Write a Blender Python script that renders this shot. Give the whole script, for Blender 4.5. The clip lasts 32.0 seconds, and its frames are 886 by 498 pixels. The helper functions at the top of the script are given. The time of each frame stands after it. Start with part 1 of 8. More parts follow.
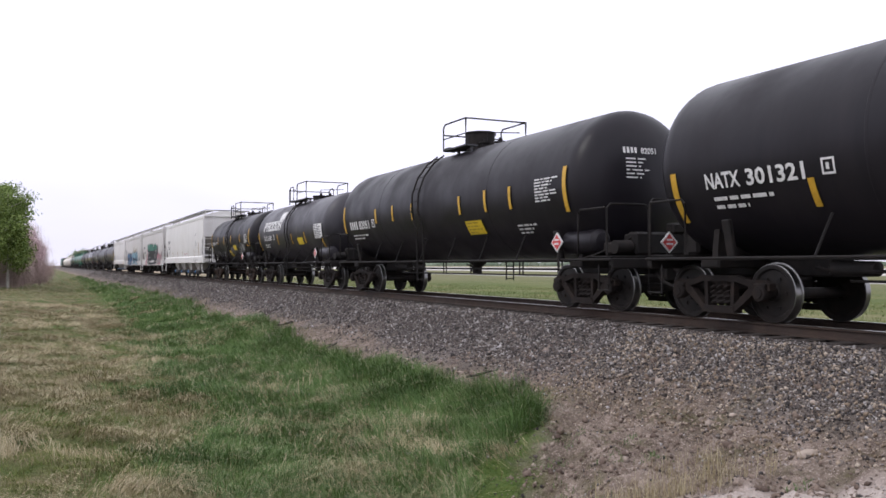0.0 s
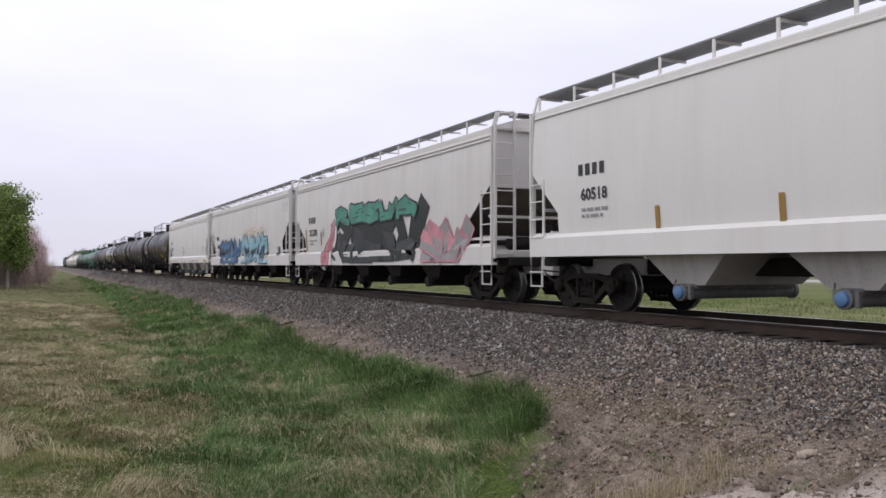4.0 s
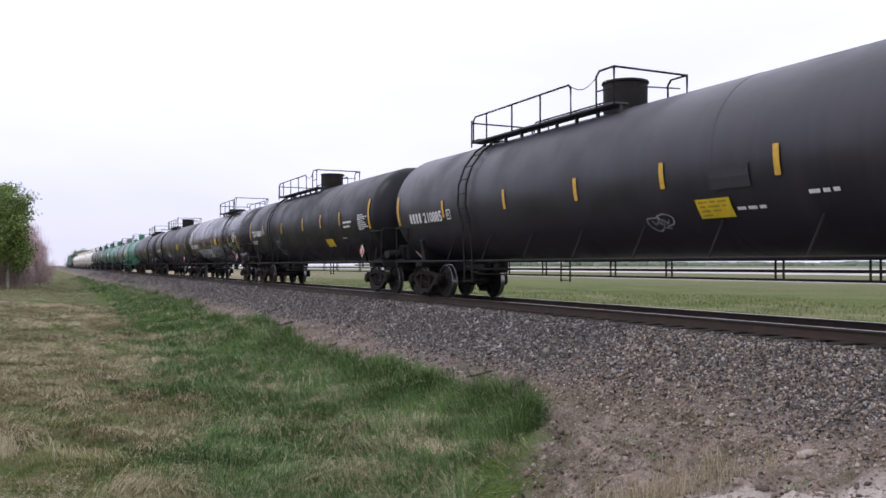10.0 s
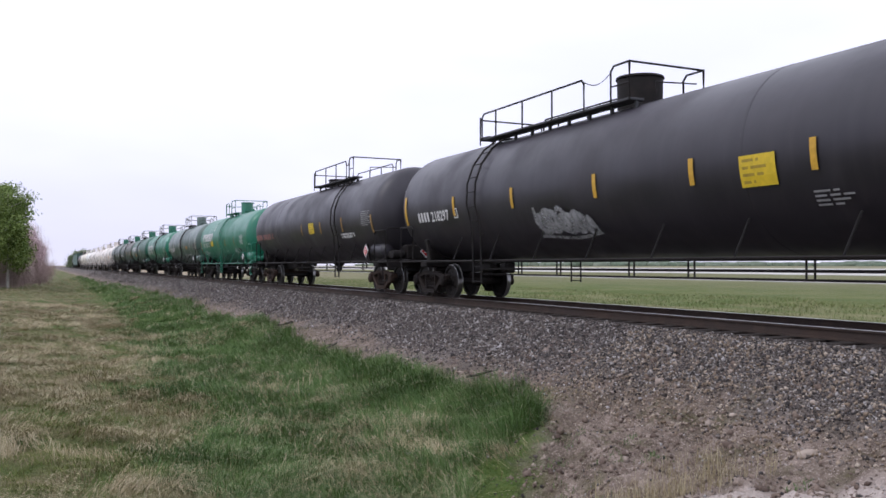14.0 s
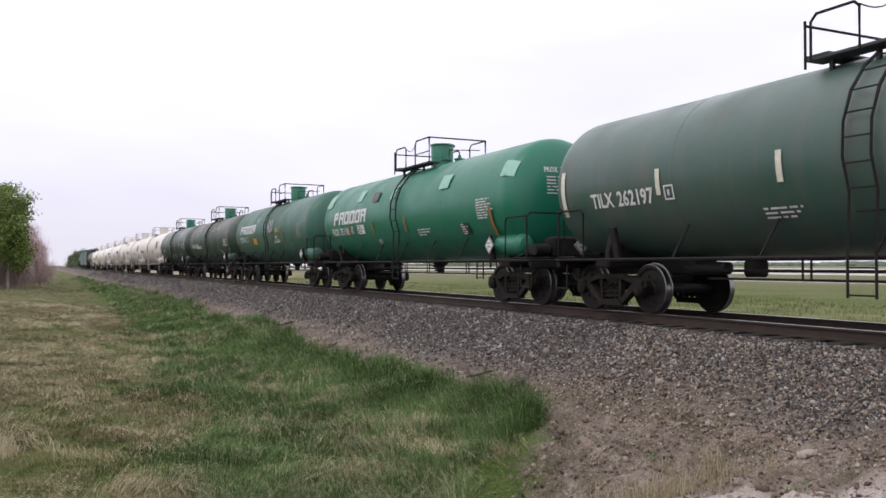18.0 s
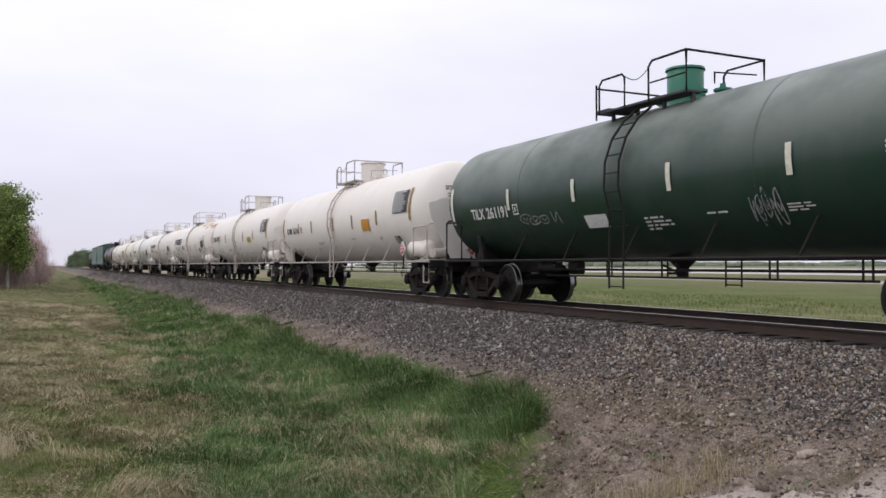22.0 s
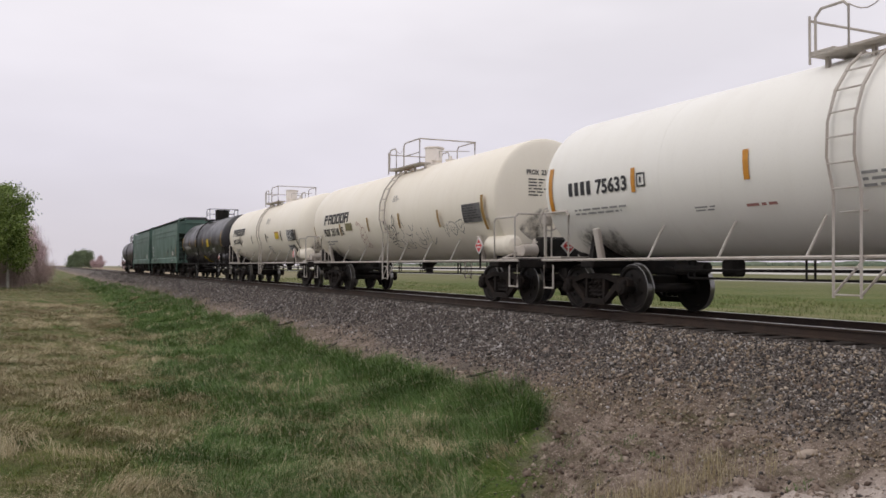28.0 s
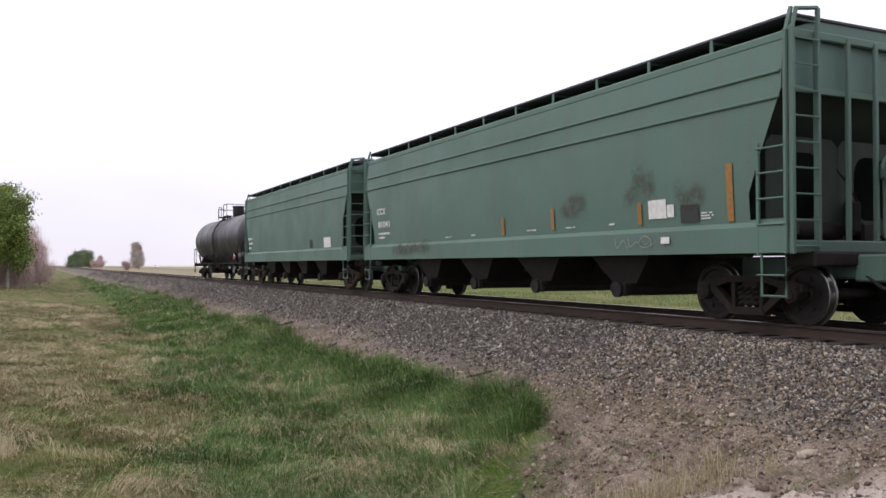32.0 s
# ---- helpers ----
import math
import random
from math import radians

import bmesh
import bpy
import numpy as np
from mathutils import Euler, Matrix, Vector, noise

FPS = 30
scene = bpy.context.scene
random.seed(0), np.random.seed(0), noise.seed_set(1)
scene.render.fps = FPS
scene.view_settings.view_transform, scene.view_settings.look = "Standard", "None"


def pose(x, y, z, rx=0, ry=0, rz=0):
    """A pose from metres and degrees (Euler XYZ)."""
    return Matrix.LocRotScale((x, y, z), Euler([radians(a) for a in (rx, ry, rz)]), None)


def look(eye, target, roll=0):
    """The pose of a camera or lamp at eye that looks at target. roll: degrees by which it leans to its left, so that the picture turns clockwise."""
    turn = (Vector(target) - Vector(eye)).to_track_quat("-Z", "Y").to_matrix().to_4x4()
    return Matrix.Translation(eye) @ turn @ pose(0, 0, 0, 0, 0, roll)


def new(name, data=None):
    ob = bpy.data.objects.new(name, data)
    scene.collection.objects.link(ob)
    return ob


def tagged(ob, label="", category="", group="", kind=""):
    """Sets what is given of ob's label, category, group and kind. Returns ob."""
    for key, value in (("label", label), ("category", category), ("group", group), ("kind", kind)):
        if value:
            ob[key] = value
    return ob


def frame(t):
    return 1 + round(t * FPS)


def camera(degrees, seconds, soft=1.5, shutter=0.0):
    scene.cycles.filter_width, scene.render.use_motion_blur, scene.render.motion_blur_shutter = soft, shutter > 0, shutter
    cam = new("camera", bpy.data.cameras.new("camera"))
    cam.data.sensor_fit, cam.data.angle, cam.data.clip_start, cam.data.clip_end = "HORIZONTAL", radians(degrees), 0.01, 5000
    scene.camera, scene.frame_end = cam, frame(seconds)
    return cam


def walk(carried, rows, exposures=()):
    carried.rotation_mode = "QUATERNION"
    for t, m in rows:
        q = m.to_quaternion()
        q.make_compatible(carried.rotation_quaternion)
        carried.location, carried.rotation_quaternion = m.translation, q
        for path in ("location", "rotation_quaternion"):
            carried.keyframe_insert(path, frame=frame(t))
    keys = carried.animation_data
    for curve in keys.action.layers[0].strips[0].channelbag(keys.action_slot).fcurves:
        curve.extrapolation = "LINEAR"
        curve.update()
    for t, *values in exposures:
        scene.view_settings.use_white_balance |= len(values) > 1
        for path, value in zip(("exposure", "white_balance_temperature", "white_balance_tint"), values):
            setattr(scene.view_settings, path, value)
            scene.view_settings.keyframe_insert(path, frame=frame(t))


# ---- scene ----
# The railway runs along +Y; z = 0 is the top of the rails.
TRACK_X = 10.95
SPEED = 14.55
EYE = Vector((0.0, 0.0, 0.89))
YAW, PITCH = radians(25.7), radians(1.125)
AIM = Vector((math.sin(YAW) * math.cos(PITCH), math.cos(YAW) * math.cos(PITCH), math.sin(PITCH)))
cam = camera(56.0, 32.0, soft=1.6)
STAND = look(EYE, EYE + AIM)
walk(cam, [(0.0, STAND), (32.0, STAND)], exposures=[(0.0, -0.03, 6250, 12), (1.0, -0.08, 6250, 12), (2.0, -0.16, 6280, 12), (3.0, -0.32, 6300, 11), (6.0, -0.35, 6450, 10), (7.0, -0.38, 6470, 10), (7.5, -0.44, 6488, 10), (8.0, -0.34, 6450, 10), (9.0, -0.17, 6050, 13), (14.0, -0.16, 6000, 13), (17.0, -0.22, 6350, 12), (19.0, -0.18, 6450, 10), (21.0, -0.18, 6450, 10), (22.0, -0.35, 6400, 10), (23.0, -0.52, 6400, 12), (25.0, -0.53, 6650, 11), (28.0, -0.56, 6800, 10), (29.0, -0.54, 6800, 10), (30.0, -0.45, 6800, 10), (31.0, -0.18, 6600, 10), (32.0, -0.08, 6600, 10)])

# ---- world and light ----
world = bpy.data.worlds.new("overcast_sky")
world.use_nodes = True
scene.world = world
wn, wl = world.node_tree.nodes, world.node_tree.links
wn.clear()
SUN_EL, SUN_ROT = radians(52), radians(274)
sky = wn.new("ShaderNodeTexSky")
sky.sky_type, sky.sun_disc, sky.sun_elevation, sky.sun_rotation = "NISHITA", False, SUN_EL, SUN_ROT
w_co = wn.new("ShaderNodeTexCoord")
w_sep = wn.new("ShaderNodeSeparateXYZ")
wl.new(w_co.outputs["Generated"], w_sep.inputs[0])
w_map = wn.new("ShaderNodeMapping")
w_map.inputs["Scale"].default_value = (1.0, 1.0, 3.0)
wl.new(w_co.outputs["Generated"], w_map.inputs[0])
w_noise = wn.new("ShaderNodeTexNoise")
w_noise.inputs["Scale"].default_value = 2.2
w_noise.inputs["Detail"].default_value = 4
wl.new(w_map.outputs[0], w_noise.inputs["Vector"])
w_ramp = wn.new("ShaderNodeValToRGB")
els = w_ramp.color_ramp.elements
els[0].position, els[0].color = 0.0, (0.665, 0.64, 0.725, 1)
els[1].position, els[1].color = 0.42, (0.94, 0.93, 1.0, 1)
el = els.new(0.12)
el.color = (0.75, 0.735, 0.845, 1)
wl.new(w_sep.outputs["Z"], w_ramp.inputs[0])
w_cl = wn.new("ShaderNodeMapRange")
w_cl.inputs["From Min"].default_value, w_cl.inputs["From Max"].default_value = 0.3, 0.75
w_cl.inputs["To Min"].default_value, w_cl.inputs["To Max"].default_value = 0.90, 1.08
wl.new(w_noise.outputs["Fac"], w_cl.inputs["Value"])
w_mul = wn.new("ShaderNodeVectorMath")
w_mul.operation = "SCALE"
wl.new(w_ramp.outputs[0], w_mul.inputs[0])
wl.new(w_cl.outputs[0], w_mul.inputs["Scale"])
bg_a, bg_b, w_add, w_out = wn.new("ShaderNodeBackground"), wn.new("ShaderNodeBackground"), wn.new("ShaderNodeAddShader"), wn.new("ShaderNodeOutputWorld")
wl.new(w_mul.outputs[0], bg_a.inputs[0])
bg_a.inputs[1].default_value = 1.47
wl.new(sky.outputs[0], bg_b.inputs[0])
bg_b.inputs[1].default_value = 0.006
wl.new(bg_a.outputs[0], w_add.inputs[0])
wl.new(bg_b.outputs[0], w_add.inputs[1])
wl.new(w_add.outputs[0], w_out.inputs[0])

sun_data = bpy.data.lights.new("sun", "SUN")
sun_data.energy, sun_data.angle, sun_data.color = 0.95, radians(25), (1.0, 0.96, 0.9)
sun = new("sun", sun_data)
sun.matrix_world = Matrix.Translation((0, 0, 60)) @ look((0, 0, 0), (0.78, -0.05, -1.0))


# ---- materials ----
def nodes_of(name):
    m = bpy.data.materials.new(name)
    m.use_nodes = True
    nt = m.node_tree
    return m, nt.nodes, nt.links, nt.nodes["Principled BSDF"]


def mixed(n, l, fac, a, b):
    """A colour mix node; a and b are colours or sockets."""
    k = n.new("ShaderNodeMix")
    k.data_type = "RGBA"
    l.new(fac, k.inputs["Factor"])
    for idx, c in ((6, a), (7, b)):
        if isinstance(c, tuple):
            k.inputs[idx].default_value = (*c[:3], 1)
        else:
            l.new(c, k.inputs[idx])
    return k.outputs[2]


def noise_fac(n, l, scale, detail=4.0, lo=0.35, hi=0.65, stretch=(1, 1, 1), rough=0.55, where="Object"):
    co = n.new("ShaderNodeTexCoord")
    mp = n.new("ShaderNodeMapping")
    mp.inputs["Scale"].default_value = stretch
    l.new(co.outputs[where], mp.inputs[0])
    t = n.new("ShaderNodeTexNoise")
    t.inputs["Scale"].default_value, t.inputs["Detail"].default_value, t.inputs["Roughness"].default_value = scale, detail, rough
    l.new(mp.outputs[0], t.inputs["Vector"])
    r = n.new("ShaderNodeMapRange")
    r.inputs["From Min"].default_value, r.inputs["From Max"].default_value = lo, hi
    l.new(t.outputs["Fac"], r.inputs["Value"])
    return r.outputs[0]


def bumped(n, l, bsdf, height, strength, distance=0.01):
    b = n.new("ShaderNodeBump")
    b.inputs["Strength"].default_value, b.inputs["Distance"].default_value = strength, distance
    l.new(height, b.inputs["Height"])
    l.new(b.outputs[0], bsdf.inputs["Normal"])


def paint(name, base, dirt, rough=0.42, amount=0.55, spots=0.25, streak=True, metal=0.0, shine=0.5, top=None):
    """Weathered paint: streaks that run down, broad dusty fields and fine chips."""
    m, n, l, b = nodes_of(name)
    broad = noise_fac(n, l, 0.55, 5, 0.42, 0.72)
    run = noise_fac(n, l, 1.6, 5, 0.47, 0.74, (1.0, 2.2, 0.22)) if streak else noise_fac(n, l, 4, 4, 0.45, 0.7)
    fine = noise_fac(n, l, 26, 6, 0.56, 0.7)
    c1 = mixed(n, l, broad, base, tuple(x * (1 - amount * 0.6) + y * amount * 0.6 for x, y in zip(base, dirt)))
    k = n.new("ShaderNodeMath")
    k.operation = "MULTIPLY"
    k.inputs[1].default_value = amount
    l.new(run, k.inputs[0])
    c2 = mixed(n, l, k.outputs[0], c1, dirt)
    k2 = n.new("ShaderNodeMath")
    k2.operation = "MULTIPLY"
    k2.inputs[1].default_value = spots
    l.new(fine, k2.inputs[0])
    c3 = mixed(n, l, k2.outputs[0], c2, tuple(x * 0.6 for x in dirt))
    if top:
        # paler upper part, bleached dust on some paints, painted sky sheen on others: a colour and the heights between
        # which it sets in
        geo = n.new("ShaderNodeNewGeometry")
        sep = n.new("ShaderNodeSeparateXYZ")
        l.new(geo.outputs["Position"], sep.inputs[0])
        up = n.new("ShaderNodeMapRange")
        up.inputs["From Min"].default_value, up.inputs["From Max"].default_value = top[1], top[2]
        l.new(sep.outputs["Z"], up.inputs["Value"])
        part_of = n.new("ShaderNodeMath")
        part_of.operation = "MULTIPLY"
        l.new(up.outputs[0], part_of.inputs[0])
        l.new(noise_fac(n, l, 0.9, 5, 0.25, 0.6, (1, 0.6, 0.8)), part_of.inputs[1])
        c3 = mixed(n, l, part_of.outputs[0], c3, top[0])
    l.new(c3, b.inputs["Base Color"])
    rr = n.new("ShaderNodeMapRange")
    rr.inputs["To Min"].default_value, rr.inputs["To Max"].default_value = rough - 0.06, min(1, rough + 0.22)
    l.new(broad, rr.inputs["Value"])
    l.new(rr.outputs[0], b.inputs["Roughness"])
    b.inputs["Metallic"].default_value = metal
    b.inputs["Specular IOR Level"].default_value = shine
    bumped(n, l, b, noise_fac(n, l, 1.1, 3, 0.2, 0.8), 0.25, 0.02)
    return m


def plain(name, base, rough=0.7, metal=0.0, vary=0.25, scale=9.0, bump=0.2):
    m, n, l, b = nodes_of(name)
    f = noise_fac(n, l, scale, 6, 0.3, 0.75)
    l.new(mixed(n, l, f, base, tuple(x * (1 - vary) for x in base)), b.inputs["Base Color"])
    b.inputs["Roughness"].default_value, b.inputs["Metallic"].default_value = rough, metal
    bumped(n, l, b, noise_fac(n, l, scale * 4, 4, 0.2, 0.8), bump, 0.004)
    return m


def stained(name, base):
    """A stain that fades out to its rim and breaks up in fine noise."""
    m, n, l, b = nodes_of(name)
    f = noise_fac(n, l, 3.0, 5, 0.3, 0.7)
    l.new(mixed(n, l, f, base, tuple(x * 0.6 for x in base)), b.inputs["Base Color"])
    b.inputs["Roughness"].default_value = 0.8
    rim = n.new("ShaderNodeAttribute")
    rim.attribute_name = "fade"
    k = n.new("ShaderNodeMath")
    k.operation = "MULTIPLY"
    l.new(rim.outputs["Fac"], k.inputs[0])
    l.new(noise_fac(n, l, 7.0, 6, 0.35, 0.75, rough=0.7), k.inputs[1])
    l.new(k.outputs[0], b.inputs["Alpha"])
    return m


def sprayed(name, base, thin):
    """Spray paint: tone drifts across it and it thins out in places."""
    m, n, l, b = nodes_of(name)
    f = noise_fac(n, l, 2.2, 5, 0.3, 0.7)
    l.new(mixed(n, l, f, base, tuple(x * 0.62 for x in base)), b.inputs["Base Color"])
    b.inputs["Roughness"].default_value = 0.6
    a = noise_fac(n, l, 5.0, 6, thin - 0.05, thin + 0.35, rough=0.7)
    l.new(a, b.inputs["Alpha"])
    return m


BLACK = paint("black_tank_paint", (0.0108, 0.0093, 0.0125), (0.024, 0.020, 0.023), 0.40, 0.4, 0.15, True, 0.0, 0.22)
BLACK_CLEAN = paint("fresh_black_paint", (0.0145, 0.0128, 0.0168), (0.034, 0.030, 0.034), 0.34, 0.4, 0.15, True, 0.0, 0.4)
# top on these two blacks: sky sheen painted into the colour
BLACK_OLD = paint("weathered_sheen_black_paint", (0.0165, 0.0145, 0.0198), (0.040, 0.034, 0.039), 0.42, 0.5, 0.2, top=((0.050, 0.045, 0.056), 2.4, 3.9))
BLACK_BARE = paint("dusty_sheen_black_paint", (0.0150, 0.0130, 0.0180), (0.045, 0.039, 0.047), 0.22, 0.45, 0.2, top=((0.085, 0.078, 0.095), 2.5, 3.9))
CREAM = paint("cream_white_paint", (0.80, 0.75, 0.70), (0.60, 0.50, 0.40), 0.48, 0.13, 0.08)
WORN_RAIL = paint("chalky_worn_rail_paint", (0.50, 0.465, 0.43), (0.27, 0.20, 0.15), 0.6, 0.5, 0.3)
WHITE_TANK = paint("bright_white_tank_paint", (0.83, 0.82, 0.78), (0.62, 0.58, 0.52), 0.44, 0.10, 0.06)
IVORY = paint("ivory_white_paint", (0.82, 0.77, 0.67), (0.60, 0.51, 0.40), 0.46, 0.12, 0.07)
HOPPER_GREY = paint("light_grey_hopper_paint", (0.70, 0.68, 0.66), (0.52, 0.48, 0.45), 0.5, 0.2, 0.08)
HOPPER_TAN = paint("stained_grey_hopper_paint", (0.63, 0.605, 0.59), (0.46, 0.41, 0.38), 0.55, 0.24, 0.12)
GREEN = paint("bright_green_paint", (0.0096, 0.16, 0.092), (0.08, 0.16, 0.12), 0.36, 0.3, 0.15)
GREEN_DULL = paint("faded_green_paint", (0.024, 0.12, 0.08), (0.104, 0.104, 0.088), 0.45, 0.55)
# pale top here is the gloss of the sky, painted in
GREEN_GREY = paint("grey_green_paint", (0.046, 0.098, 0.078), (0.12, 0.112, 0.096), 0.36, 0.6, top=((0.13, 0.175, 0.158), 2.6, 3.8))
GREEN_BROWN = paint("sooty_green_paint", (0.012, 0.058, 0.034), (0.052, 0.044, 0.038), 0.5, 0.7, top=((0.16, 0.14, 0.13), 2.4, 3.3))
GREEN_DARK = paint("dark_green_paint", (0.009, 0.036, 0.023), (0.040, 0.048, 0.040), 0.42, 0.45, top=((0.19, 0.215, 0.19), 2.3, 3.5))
HOPPER_GREEN = paint("chalky_green_hopper_paint", (0.080, 0.148, 0.122), (0.105, 0.125, 0.11), 0.6, 0.45)
# hopper paints darkened for the shade of the end recesses, with grime
END_GREY = paint("shaded_grimy_light_sheet", (0.44, 0.42, 0.40), (0.26, 0.225, 0.20), 0.7, 0.6, 0.3)
END_TAN = paint("shaded_grimy_brown_sheet", (0.17, 0.14, 0.115), (0.09, 0.07, 0.055), 0.8, 0.6, 0.3)
END_GREEN = paint("shaded_grimy_green_sheet", (0.028, 0.042, 0.036), (0.03, 0.028, 0.024), 0.8, 0.6, 0.3)
IRON = paint("grimy_iron", (0.012, 0.0105, 0.0105), (0.028, 0.022, 0.019), 0.7, 0.6, 0.4, False, 0.0, 0.25)
TRUCK_IRON = paint("rusty_cast_iron", (0.014, 0.0112, 0.0105), (0.036, 0.025, 0.0195), 0.85, 0.6, 0.5, False, 0.0, 0.2)
TRUCK_RUST = paint("red_rusty_cast_iron", (0.034, 0.023, 0.018), (0.066, 0.040, 0.028), 0.85, 0.6, 0.5, False, 0.0, 0.2)
WHEEL = paint("dark_wheel_steel", (0.011, 0.0095, 0.0092), (0.024, 0.0175, 0.0145), 0.65, 0.7, 0.3, False, 0.0, 0.25)
TREAD = plain("polished_tread_steel", (0.26, 0.255, 0.25), 0.3, 1.0, 0.3)
YELLOW = plain("yellow_reflective_tape", (0.62, 0.36, 0.03), 0.5, 0, 0.3, 14)
AMBER = plain("faded_amber_tape", (0.36, 0.21, 0.05), 0.6, 0, 0.35, 14)
WHITE = plain("white_lettering", (0.74, 0.73, 0.72), 0.6, 0, 0.3, 12)
INK = plain("black_lettering", (0.03, 0.03, 0.035), 0.6, 0, 0.3, 12)
GREY_INK = plain("faded_grey_lettering", (0.30, 0.30, 0.30), 0.6, 0, 0.3, 12)
RED = plain("red_placard", (0.55, 0.04, 0.04), 0.5, 0, 0.2)
SIGN_YELLOW = plain("yellow_notice_plate", (0.70, 0.50, 0.02), 0.5, 0, 0.25)
GRATING = plain("dark_grating", (0.07, 0.07, 0.075), 0.7, 0.4)
GALV = plain("galvanised_grating", (0.30, 0.30, 0.31), 0.6, 0.5)
BLUE = plain("blue_outlet_cap", (0.09, 0.19, 0.36), 0.6)
ORANGE = plain("orange_reflective_sheet", (0.62, 0.27, 0.03), 0.5, 0, 0.25)
FADED_ORANGE = plain("faded_orange_tape", (0.34, 0.16, 0.04), 0.6, 0, 0.4, 14)
FADED_RED = plain("faded_red_paint", (0.42, 0.20, 0.18), 0.65, 0, 0.35)
FADED_YELLOW = plain("sprayed_faded_yellow", (0.30, 0.28, 0.06), 0.6, 0, 0.5, 5)
RED_INK = plain("red_lettering", (0.42, 0.08, 0.07), 0.6)
TAPE_WHITE = plain("white_reflective_tape", (0.72, 0.70, 0.58), 0.5, 0, 0.25, 14)
PALE_GREEN = plain("pale_green_patch_paint", (0.28, 0.52, 0.42), 0.5, 0, 0.2)
OLIVE = plain("faded_olive_notice", (0.22, 0.20, 0.10), 0.6, 0, 0.35)
BROWN = plain("dirty_brown_tape", (0.10, 0.075, 0.05), 0.7, 0, 0.5, 14)
PLATE_INK = plain("faint_brown_print", (0.40, 0.28, 0.03), 0.6, 0, 0.35)
DUST_GREY = plain("dusty_grey_primer", (0.16, 0.155, 0.155), 0.7, 0, 0.5, 6)
DARK_PATCH = plain("dark_grease", (0.03, 0.035, 0.033), 0.6, 0, 0.3)
SPRAY_WHITE = sprayed("thin_white_spray", (0.42, 0.42, 0.43), 0.30)
RUST = stained("rust_stain", (0.60, 0.32, 0.12))
PEACH = stained("peach_overspray", (0.90, 0.78, 0.62))
DUSTY = stained("grey_overspray", (0.50, 0.51, 0.54))
SOOT = stained("sooty_stain", (0.10, 0.075, 0.06))
SPRAY_SOLID = sprayed("solid_white_spray", (0.46, 0.46, 0.48), 0.12)
SPRAY_DARK = sprayed("black_spray", (0.025, 0.03, 0.03), 0.05)
SPRAY_PINK = sprayed("pink_spray", (0.62, 0.26, 0.30), 0.05)
SPRAY_TEAL = sprayed("teal_spray", (0.08, 0.30, 0.22), 0.05)
SPRAY_BLUE = sprayed("deep_blue_spray", (0.085, 0.20, 0.38), 0.05)
SPRAY_CYAN = sprayed("light_blue_spray", (0.30, 0.54, 0.66), 0.05)
SPRAY_NAVY = plain("navy_outline_spray", (0.015, 0.025, 0.05), 0.55, 0, 0.3)


